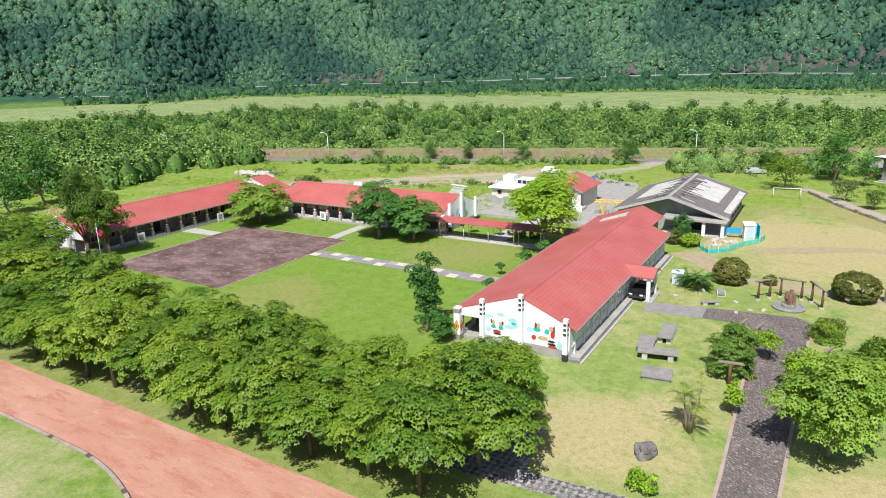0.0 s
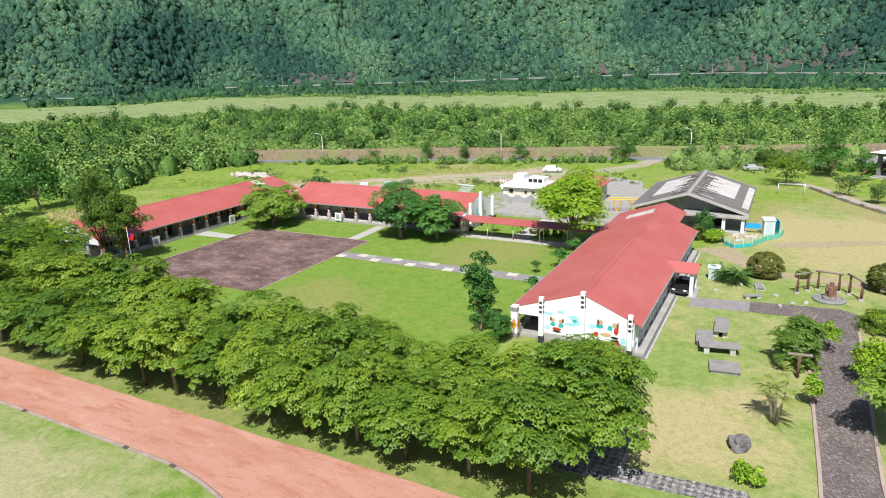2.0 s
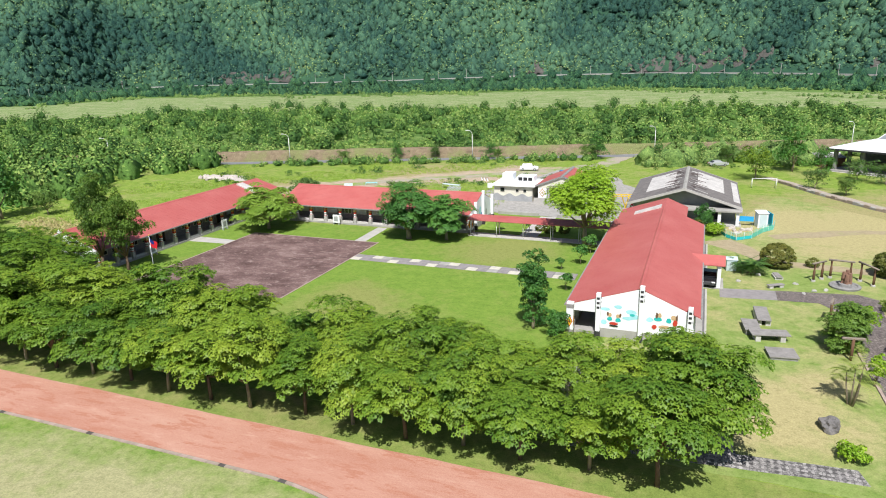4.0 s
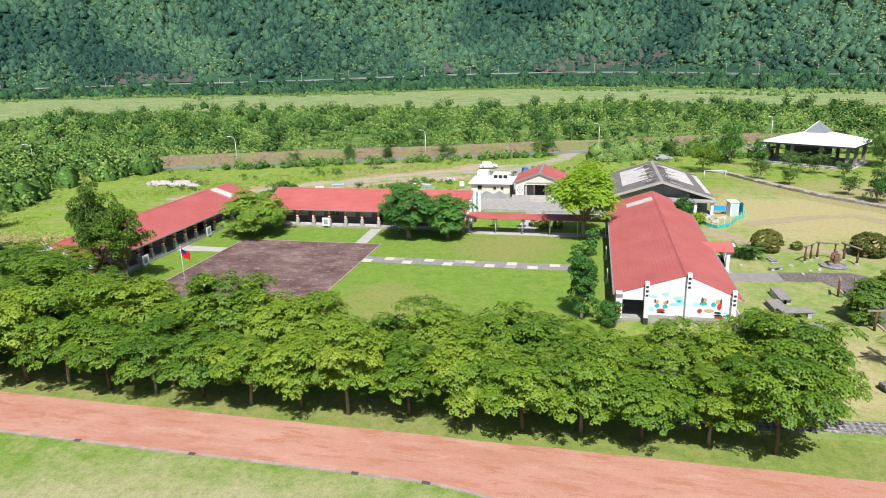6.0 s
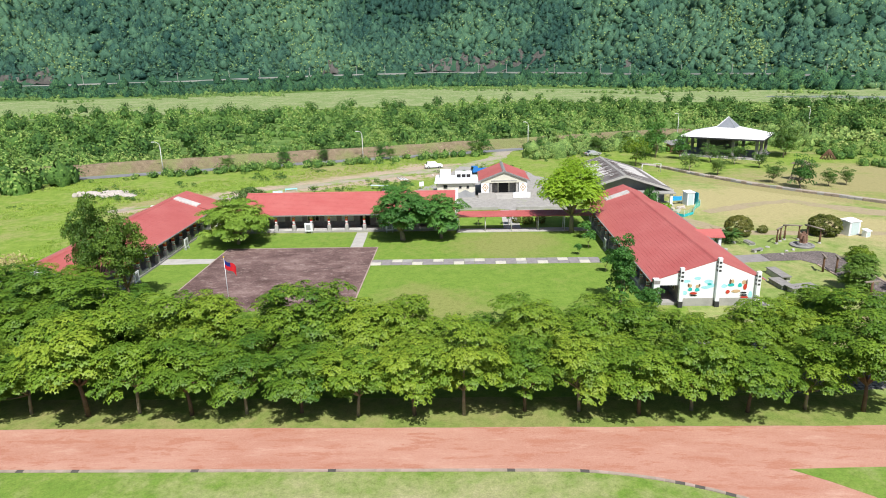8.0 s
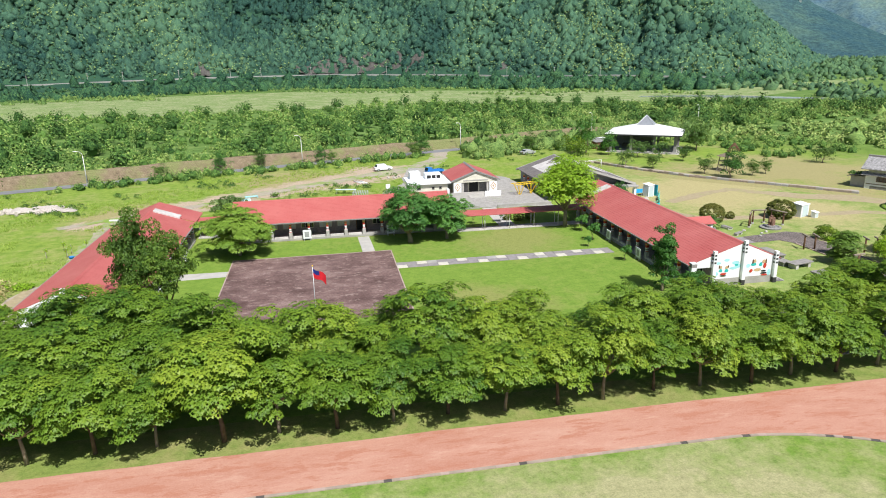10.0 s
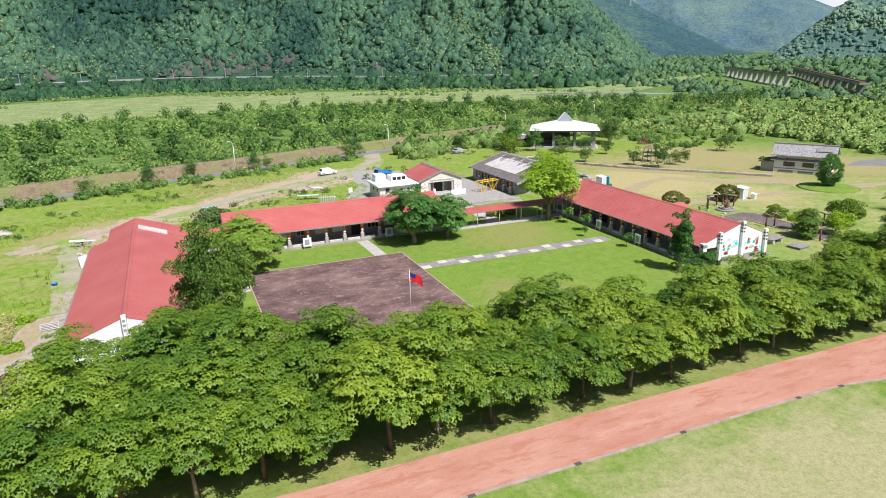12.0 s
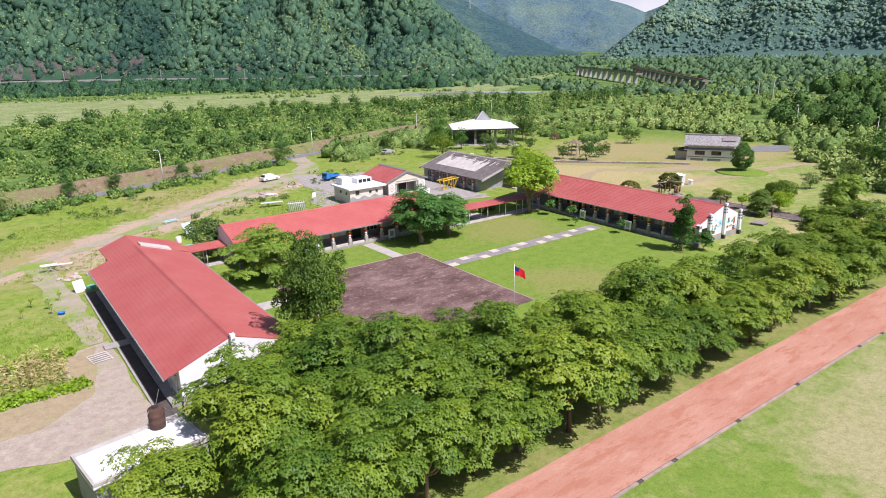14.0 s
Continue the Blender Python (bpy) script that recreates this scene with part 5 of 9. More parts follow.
# ---- school buildings ----
def roof_slope(x0, x1, length, z0, z1, rib=0.36, row=0.42):
    """One slope of pressed sheet: ribs up the slope and a small step at every row; eave at x0, z0 and ridge at x1, z1, along y from 0 to length."""
    b, n = Build(), max(1, int(length / rib))
    m = max(1, int(math.hypot(x1 - x0, z1 - z0) / row))
    step = length / n
    prof = []
    for i in range(n):
        y = i * step
        prof += [(y, 0.0), (y + step * 0.55, 0.0), (y + step * 0.68, 0.005), (y + step * 0.87, 0.005)]
    prof.append((length, 0.0))
    k = len(prof)
    v, f = [], []
    for r in range(m):
        for u, lift in ((r / m, 0.016), ((r + 1) / m, 0.0)):
            v += [(x0 + (x1 - x0) * u, y, z0 + (z1 - z0) * u + dz + lift) for y, dz in prof]
    for r in range(2 * m - 1):
        f += [(r * k + i, r * k + i + 1, (r + 1) * k + i + 1, (r + 1) * k + i) for i in range(k - 1)]
    o, e = len(v), (2 * m - 1) * k
    v += [(x0, 0, z0 - 0.07), (x0, length, z0 - 0.07), (x1, 0, z1 - 0.07), (x1, length, z1 - 0.07)]
    f += [(o, o + 1, k - 1, 0), (o + 2, e, e + k - 1, o + 3), (o, 0, e, o + 2), (o + 1, o + 3, e + k - 1, k - 1), (o, o + 2, o + 3, o + 1)]
    if x0 > x1:
        f = [q[::-1] for q in f]
    return b.add(v, f)


PITCH_Z, EAVE_Z = 5.4, 3.05


def window(parent, at, w, h, axis="y", face=1, cols=2, frame=None, depth=0.08, glass=None):
    """A window on a wall: an outer frame with mullions, and each pane; at: middle of its sill. face: the side of the wall it looks to."""
    frame = frame or M_WHITE_STEEL
    x, y, z = at
    b = Build()

    def bar(u0, u1, z0, z1, d=depth):
        if axis == "y":
            b.box(min(x, x + face * d), max(x, x + face * d), y + u0, y + u1, z + z0, z + z1)
        else:
            b.box(x + u0, x + u1, min(y, y + face * d), max(y, y + face * d), z + z0, z + z1)
    t = 0.07
    bar(-w / 2, w / 2, 0, t, depth * 1.5)
    bar(-w / 2, w / 2, h - t, h)
    bar(-w / 2, -w / 2 + t, t, h - t)
    bar(w / 2 - t, w / 2, t, h - t)
    cell = w / cols
    for i in range(1, cols):
        bar(-w / 2 + i * cell - t / 2, -w / 2 + i * cell + t / 2, t, h - t)
    wf = part("window", b, [frame], parent)
    for i in range(cols):
        p = Build()
        u0, u1, d0, d1 = -w / 2 + i * cell + 0.03, -w / 2 + (i + 1) * cell - 0.03, face * 0.012, face * 0.03
        if axis == "y":
            p.box(x + min(d0, d1), x + max(d0, d1), y + u0, y + u1, z + 0.04, z + h - 0.04)
        else:
            p.box(x + u0, x + u1, y + min(d0, d1), y + max(d0, d1), z + 0.04, z + h - 0.04)
        part("pane", p, [glass or M_GLASS], wf)
    return wf


def post_mesh(seed):
    """A verandah post: stone foot, painted shaft in red, yellow, white and black, plain cap."""
    b, r = Build(), random.Random(seed)
    b.box(-0.27, 0.27, -0.27, 0.27, 0.0, 0.98, 0, 0, 0.04)
    b.box(-0.17, 0.17, -0.17, 0.17, 0.95, 2.66, 1, 0, 0.015)
    for k, (z, h, m) in enumerate(((1.02, 0.10, 2), (1.3, 0.08, 4), (1.62, 0.34, 2), (1.98, 0.10, 3), (2.1, 0.20, 2 if r.random() < 0.6 else 5), (2.42, 0.14, 4))):
        b.box(-0.18 - 0.002 * k, 0.18 + 0.002 * k, -0.18 - 0.002 * k, 0.18 + 0.002 * k, z, z + h, m)
    return b.mesh("post", [M_POSTSTONE, M_WHITE, M_RED, M_YELLOW, M_BLACK, M_TAN])


POSTS = [post_mesh(i) for i in range(3)]


def wing(name, label, at, turn, L, s, inner, outer, doors, seed=1, over=1.25):
    """A classroom wing along its own y, ridge at x = 0; s: the side (+1, -1) of its verandah; inner, outer: eaves' distances; over: how far the outer eave stands out."""
    w = thing(name, label, "school building", "classroom wings", at, turn)
    zr, ze = PITCH_Z, EAVE_Z
    wi, wo = inner - 3.3, outer - over          # walls
    rate = lambda u, e: zr - (zr - ze) * abs(u) / e
    # roof
    for sx, e, nm in ((s, inner, "inner"), (-s, outer, "outer")):
        part("roof_slope", roof_slope(sx * e, 0, L, ze, zr), [M_ROOF], w, "faded red ribbed sheet roof")
        g = Build().box(min(sx * e, sx * (e + 0.14)), max(sx * e, sx * (e + 0.14)), 0.02, L - 0.02, ze - 0.16, ze - 0.01)
        part("gutter", g, [M_STONE], w, "dark grey metal gutter")
    rc = Build()
    rc.prism([(-0.28, zr - 0.06), (-0.10, zr + 0.07), (0.10, zr + 0.07), (0.28, zr - 0.06)], -0.05, L + 0.05, "y")
    part("ridge_cap", rc, [M_ROOF], w, "red ridge cap")
    # floor slab and steps
    f = Build().box(min(s * (inner - 0.25), -s * (wo + 0.9)), max(s * (inner - 0.25), -s * (wo + 0.9)), 0.3, L - 0.3, 0, 0.30)
    part("plinth", f, [M_CONC], w, "grey concrete plinth")
    # walls
    t = 0.22
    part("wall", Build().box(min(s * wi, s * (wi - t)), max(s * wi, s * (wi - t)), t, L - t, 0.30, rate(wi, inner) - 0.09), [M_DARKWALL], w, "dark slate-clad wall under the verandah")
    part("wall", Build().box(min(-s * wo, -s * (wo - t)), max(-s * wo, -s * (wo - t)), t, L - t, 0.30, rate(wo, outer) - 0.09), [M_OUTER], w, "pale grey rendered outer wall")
    for y0 in (0.0, L - t):
        out = [(-s * wo, 0.0), (s * wi, 0.0), (s * wi, rate(wi, inner) - 0.08), (0, zr - 0.08), (-s * wo, rate(wo, outer) - 0.08)]
        if s < 0:
            out = out[::-1]
        gw = part("gable_wall", Build().prism(out, y0, y0 + t, "y"), [M_WHITE], w, "white painted gable wall")
        lo, hi = min(-s * wo, s * wi), max(-s * wo, s * wi)
        yb = (y0 - 0.03, y0 + 0.0) if y0 == 0 else (y0 + t, y0 + t + 0.03)
        part("plinth_band", Build().box(lo, hi, yb[0], yb[1], 0.0, 0.95), [M_CONC], gw, "grey band at the foot")
        # beam over the verandah's end
        part("end_beam", Build().prism([(s * wi, 2.5), (s * (inner - 0.45), 2.5), (s * (inner - 0.45), rate(inner - 0.45, inner) - 0.09), (s * wi, rate(wi, inner) - 0.09)][::1 if s > 0 else -1], y0 + 0.02, y0 + 0.2, "y"), [M_WHITE], w, "white beam over the verandah")
    # verandah posts and benches between them
    n = max(2, round((L - 0.8) / 2.85))
    gap = (L - 0.8) / n
    r = random.Random(seed)
    for i in range(n + 1):
        p = new("post", POSTS[(i * 7 + seed) % 3])
        p.parent = w
        p.matrix_basis = pose(s * (inner - 0.58), 0.4 + i * gap, 0.30)
        if i < n and not any(a - 0.5 < (i + 0.5) * gap + 0.4 < c + 0.5 for a, c in doors):
            part("bench", Build().box(min(s * (inner - 0.72), s * (inner - 0.40)), max(s * (inner - 0.72), s * (inner - 0.40)), 0.4 + i * gap + 0.4, 0.4 + (i + 1) * gap - 0.4, 0.30, 0.62, 0, 0, 0.02), [M_LIME], w, "low whitish concrete bench between posts")
    part("beam", Build().box(min(s * (inner - 0.72), s * (inner - 0.44)), max(s * (inner - 0.72), s * (inner - 0.44)), 0.22, L - 0.22, rate(inner - 0.44, inner) - 0.30, rate(inner - 0.44, inner) - 0.10), [M_DARKSTEEL], w, "dark beam over the posts")
    # windows and doors on the verandah wall
    y = 1.6
    while y < L - 2.4:
        mid = y + gap / 2
        if any(a < mid < c for a, c in doors):
            d = part("doorway", Build().box(min(s * wi, s * (wi + 0.06)), max(s * wi, s * (wi + 0.06)), mid - 0.75, mid + 0.75, 0.32, 2.5), [M_BLACK], w, "dark open doorway")
            for e in (-0.87, 0.76):
                part("door_jamb", Build().box(min(s * wi, s * (wi + 0.09)), max(s * wi, s * (wi + 0.09)), mid + e, mid + e + 0.11, 0.32, 2.58), [M_WOOD_DARK], d)
        elif r.random() < 0.86:
            window(w, (s * wi, mid, 1.2), 2.05, 1.3, "y", s, 3, M_CREAM, 0.08, M_PALEGLASS if r.random() < 0.45 else None)
        else:
            part("door", Build().box(min(s * wi, s * (wi + 0.05)), max(s * wi, s * (wi + 0.05)), mid - 0.5, mid + 0.5, 0.32, 2.4, 0, 0, 0.0), [M_GREYWALL], w, "grey panelled classroom door")
        y += gap
    # outer wall: a long row of windows over a ledge
    part("sill_ledge", Build().box(min(-s * wo, -s * (wo + 0.12)), max(-s * wo, -s * (wo + 0.12)), 0.5, L - 0.5, 1.14, 1.24), [M_CONC_PALE], w, "pale concrete ledge under the windows")
    y = 1.2
    while y < L - 2.6:
        window(w, (-s * wo, y + 1.2, 1.26), 2.05, 1.1, "y", -s, 3, None, 0.08, M_PALEGLASS)
        b = Build().box(min(-s * wo, -s * (wo + 0.16)), max(-s * wo, -s * (wo + 0.16)), y - 0.1, y + 0.12, 0.30, 2.58)
        part("pier", b, [M_OUTER], w)
        y += 2.55
    return w


def banded_pillar(parent, x, y, top, dark=M_DARKSTEEL, size=0.22):
    """A white pillar with short dark bands that stands up past the roof's edge."""
    b = Build().box(x - size, x + size, y - size, y + size, 0, top, 0, 0, 0.02)
    z, q = top - 0.40, size * 0.62
    while z > top - 1.7:
        b.box(x - q, x + q, y - size - 0.03, y + size + 0.03, z - 0.22, z, 1)
        b.box(x - size - 0.03, x + size + 0.03, y - q, y + q, z - 0.215, z - 0.005, 1)
        z -= 0.47
    b.box(x - size - 0.02, x + size + 0.02, y - size - 0.02, y + size + 0.02, 0, 0.7, 2)
    return part("pillar", b, [M_WHITE, dark, M_DARKSTEEL], parent, "white pillar with dark bands")


def painted_pillar(parent, x, y, top):
    """A broad corner pillar painted with a red lozenge on yellow and black."""
    b = Build().box(x - 0.34, x + 0.34, y - 0.34, y + 0.34, 0, top, 0, 0, 0.02)
    b.box(x - 0.355, x + 0.355, y - 0.355, y + 0.355, 0.0, 0.55, 1)
    b.box(x - 0.355, x + 0.355, y - 0.355, y + 0.355, top - 0.55, top - 0.12, 1)
    pillar = part("corner_pillar", b, [M_WHITE, M_DARKWALL], parent, "corner pillar painted with red lozenges")
    for side in range(4):
        s, zc = (-1, 1)[side % 2], 1.45
        for k, (h, m) in enumerate(((0.62, M_RED), (0.46, M_YELLOW), (0.26, M_RED))):
            d = 0.36 + 0.006 * k
            c, o, axis = (x, y, "y") if side < 2 else (y, x, "x")
            z = Build().prism([(c - h / 2, zc), (c, zc - h), (c + h / 2, zc), (c, zc + h)], o + s * d - 0.002, o + s * d + 0.002, axis)
            part("lozenge", z, [m], pillar, "painted red lozenge" if m is M_RED else "painted yellow lozenge")
    return pillar


def blob_plate(parent, y, cx, cz, rx, rz, mat, seed, label, sides=14, off=0.0):
    """A flat painted shape on a gable wall."""
    o = []
    for k in range(sides):
        a = 2 * math.pi * k / sides
        w = 1 + 0.28 * noise.noise(Vector((math.cos(a) * 1.2, math.sin(a) * 1.2, seed)))
        o.append((cx + rx * w * math.cos(a), cz + rz * w * math.sin(a)))
    return part("mural_shape", Build().prism(o[::-1], y - 0.006 - off, y - off, "y"), [mat], parent, label)


def skylight(parent, s, y0, y1, u0, u1, inner):
    """A raised pale light on a slope below the ridge."""
    z = lambda u: PITCH_Z - (PITCH_Z - EAVE_Z) * u / inner
    b = Build().add([(s * u0, y0, z(u0)), (s * u1, y0, z(u1)), (s * u1, y1, z(u1)), (s * u0, y1, z(u0)),
                     (s * u0, y0, z(u0) + 0.22), (s * u1, y0, z(u1) + 0.22), (s * u1, y1, z(u1) + 0.22), (s * u0, y1, z(u0) + 0.22)],
                    [(4, 5, 6, 7) if s > 0 else (7, 6, 5, 4), (0, 1, 5, 4), (1, 2, 6, 5), (2, 3, 7, 6), (3, 0, 4, 7)])
    part("skylight", b, [M_LIME], parent, "pale raised roof light")


# east wing (gable with the mural), west wing, north wing
EAST = wing("classroom_wing", "long white classroom wing with red roof and painted gable", (36.9, -28.6, 0), 0, 37.4, -1, 7.1, 5.5, [(13, 16), (24, 27)], 3, 0.6)
WEST = wing("classroom_wing", "long classroom wing with red roof and plain white gable", (-40.7, -27.8, 0), 0, 37.2, 1, 6.6, 6.1, [(14, 17), (26, 29)], 5)
NORTH = wing("classroom_wing", "classroom wing with red roof facing the dark square", (-28.4, 12.4, 0), -90, 36.0, 1, 6.8, 6.2, [(20.2, 22.6)], 7)
for w, s, o in ((EAST, -1, 5.5), (WEST, 1, 6.1)):
    # the narrower rear part of the wing
    L = 37.4 if w is EAST else 37.2
    for sx, e in ((s, 6.7), (-s, o - 2.4)):
        zz = PITCH_Z - (PITCH_Z - EAVE_Z) * e / (7.1 if sx == s else o)
        m = roof_slope(sx * e, 0, 6.6, zz, PITCH_Z)
        m.v = [(a, b + L, c) for a, b, c in m.v]
        part("rear_roof_slope", m, [M_ROOF], w, "faded red ribbed sheet roof")
    part("rear_wall", Build().box(min(s * 3.4, -s * (o - 3.0)), max(s * 3.4, -s * (o - 3.0)), L + 0.05, L + 6.2, 0, 3.2), [M_GREYWALL], w, "grey rendered rear rooms")
    part("rear_gable", Build().prism([(min(s * 3.4, -s * (o - 3.0)), 3.2), (max(s * 3.4, -s * (o - 3.0)), 3.2), (0, PITCH_Z - 0.09)], L + 6.0, L + 6.2, "y"), [M_GREYWALL], w, "grey rear gable")
    skylight(w, s, L - 0.2, L + 1.6, 0.5, 4.3, 6.7)
# gable of the east wing: pillars and mural
for x, top in ((-3.85, 4.65), (0.2, 5.75), (4.6, 4.1)):
    banded_pillar(EAST, x, -0.24, top)
painted_pillar(EAST, -6.6, -0.1, 3.35)
banded_pillar(WEST, 0.0, -0.24, 5.7, M_CONC)
banded_pillar(NORTH, 0.0, 36.2, 5.75, M_WHITE)
banded_pillar(NORTH, 4.0, 36.2, 4.6, M_WHITE)
banded_pillar(NORTH, -4.9, 36.2, 4.2, M_WHITE)
painted_pillar(NORTH, 6.2, 36.0, 3.1)
GW = [o for o in EAST.children if o.name.startswith("gable_wall")][0]
MURAL = (("pale blue brush stroke", M_SKYBLUE, ((-3.2, 2.95, 0.5, 0.16), (-2.0, 3.3, 0.4, 0.2), (-0.75, 2.9, 0.55, 0.22), (-0.45, 2.45, 0.42, 0.3), (-1.0, 2.2, 0.5, 0.2), (1.0, 2.35, 0.32, 0.25), (3.95, 1.3, 0.25, 0.4), (-3.3, 1.6, 0.3, 0.25))),
         ("teal painted patch", M_TEAL, ((-0.65, 2.6, 0.25, 0.12), (1.75, 2.48, 0.36, 0.2), (2.72, 2.45, 0.24, 0.26), (-2.75, 2.0, 0.26, 0.2), (-1.95, 1.95, 0.26, 0.2))),
         ("tan painted round", M_TAN, ((1.85, 2.88, 0.2, 0.22), (3.15, 2.78, 0.24, 0.24), (2.35, 1.75, 0.5, 0.18), (-2.75, 2.42, 0.19, 0.2), (-1.95, 2.38, 0.19, 0.2))),
         ("dark brown painted stroke", M_WOOD_DARK, ((1.62, 2.85, 0.12, 0.32), (3.42, 2.75, 0.1, 0.36), (-2.95, 2.5, 0.1, 0.22), (-1.75, 2.46, 0.1, 0.22))),
         ("red painted patch", M_RED, ((1.45, 1.68, 0.22, 0.24), (3.3, 2.25, 0.2, 0.36), (3.3, 1.02, 0.42, 0.12), (-2.35, 1.55, 0.45, 0.14))),
         ("black painted band", M_BLACK, ((3.2, 1.58, 0.34, 0.1), (3.2, 1.28, 0.4, 0.1), (-2.35, 1.3, 0.45, 0.07))))
i = 0
for lab, m, shapes in MURAL:
    for cx, cz, rx, rz in shapes:
        blob_plate(GW, 0.0, cx, cz, rx, rz, m, i * 3.1, lab, 14, 0.0025 * i)
        i += 1
NW = [o for o in NORTH.children if o.name.startswith("gable_wall")][1]
for k, (cx, cz, rx, rz, m, lab) in enumerate(((1.2, 2.6, 0.5, 0.7, M_SKYBLUE, "pale blue brush stroke"), (-0.6, 2.2, 0.6, 0.5, M_SKYBLUE, "pale blue brush stroke"), (2.6, 1.8, 0.4, 0.6, M_SKYBLUE, "pale blue brush stroke"), (0.4, 1.7, 0.25, 0.5, M_BLUE, "blue painted patch"), (-2.0, 1.8, 0.3, 0.6, M_GREYWALL, "grey painted patch"), (1.9, 1.4, 0.2, 0.4, M_GREYWALL, "grey painted patch"))):
    blob_plate(NW, 36.0, cx, cz, rx, rz, m, 60 + k * 3.1, lab, 14, -0.012 - 0.0025 * k)
# the porch on the east side
pr = Build().prism([(-1.85 - 6.4, 2.9), (-6.4, 3.65), (1.85 - 6.4, 2.9), (1.85 - 6.4, 2.8), (-6.4, 3.55), (-1.85 - 6.4, 2.8)], 2.6, 8.0, "x")
PORCH = part("porch_roof", pr, [M_ROOF], None, "small red gabled porch roof")
PORCH.parent = EAST
PORCH.matrix_basis = pose(0, 26.2, 0)
pb = Build().box(7.2, 7.6, 18.2, 18.6, 0, 2.85, 0, 0, 0.02).box(7.2, 7.6, 21.3, 21.7, 0, 2.85, 0, 0, 0.02).box(4.6, 7.7, 18.6, 18.8, 2.6, 2.85).box(4.6, 7.7, 21.1, 21.3, 2.6, 2.85).box(7.3, 7.55, 18.6, 21.3, 2.5, 2.85)
part("porch_frame", pb, [M_WHITE], EAST, "white porch columns and beams")
part("porch_floor", Build().box(5.6, 8.0, 17.9, 22.0, 0, 0.12), [M_CONC], EAST, "grey porch floor")

# drains along the outer walls
setting("drain", Build().box(41.7, 42.9, -28.8, -11.2, 0.02, 0.06).box(42.9, 43.1, -28.8, -11.2, 0.02, 0.12, 1).box(41.7, 42.9, -6.4, 9, 0.02, 0.06).box(42.9, 43.1, -6.4, 9, 0.02, 0.12, 1), [M_DRAIN, M_CONC_PALE], "dark drain channel along the outer wall", "drain")
# near-black floor also carries the shadow that falls along the west wall
setting("drain", Build().box(-47.6, -46.1, -29, 10, 0.02, 0.06).box(-47.8, -47.6, -29, 10, 0.02, 0.12, 1), [M_CONC_DARK, M_CONC], "dark drain channel along the outer wall", "drain")


# covered walkways
def walkway(label, x0, x1, y0, y1, z=2.75, posts=6, turn=0.0, at=(0, 0)):
    w = thing("covered_walkway", label, "walkway", "", (at[0], at[1], 0), turn)
    m = roof_slope(y0 - 0.5, y1 + 0.5, x1 - x0, z, z + 0.28, 0.4)
    m.v = [(b + x0, a, c) for a, b, c in m.v]
    m.f = [q[::-1] for q in m.f]
    part("roof_sheet", m, [M_ROOF], w, "thin pale red sheet roof")
    part("floor", Build().box(x0, x1, y0, y1, 0, 0.16, 0, 0, 0.02), [M_CONC_PALE], w, "pale concrete walkway floor")
    for i in range(posts):
        x = x0 + 0.4 + (x1 - x0 - 0.8) * i / (posts - 1)
        for y in (y0 + 0.15, y1 - 0.15):
            part("post", Build().tube([(x, y, 0.1), (x, y, z + 0.02)], 0.055, 8), [M_WHITE_STEEL], w, "", True)
    for y in (y0 + 0.15, y1 - 0.15):
        part("rail", Build().box(x0, x1, y - 0.04, y + 0.04, z - 0.08, z - 0.01), [M_WHITE_STEEL], w)
    return w


walkway("open walkway with pale red sheet roof and steel posts", 7.8, 29.9, 4.4, 6.4, 2.75, 6)
walkway("short open walkway linking two classroom wings", -34.2, -28.5, 10.6, 12.6, 2.75, 3)

# ---- the hall, the shrine-like house, the store and the others ----
def slope_sheet(x0, z0, x1, z1, y0, y1, thick=0.1):
    b = Build()
    b.add([(x0, y0, z0), (x1, y0, z1), (x1, y1, z1), (x0, y1, z0), (x0, y0, z0 - thick), (x1, y0, z1 - thick), (x1, y1, z1 - thick), (x0, y1, z0 - thick)],
          [(0, 1, 2, 3), (7, 6, 5, 4), (0, 4, 5, 1), (1, 5, 6, 2), (2, 6, 7, 3), (3, 7, 4, 0)])
    return b


def ribbed(x0, z0, x1, z1, y0, y1, rib=0.5):
    m = roof_slope(x0, x1, y1 - y0, z0, z1, rib)
    m.v = [(a, b + y0, c) for a, b, c in m.v]
    return m


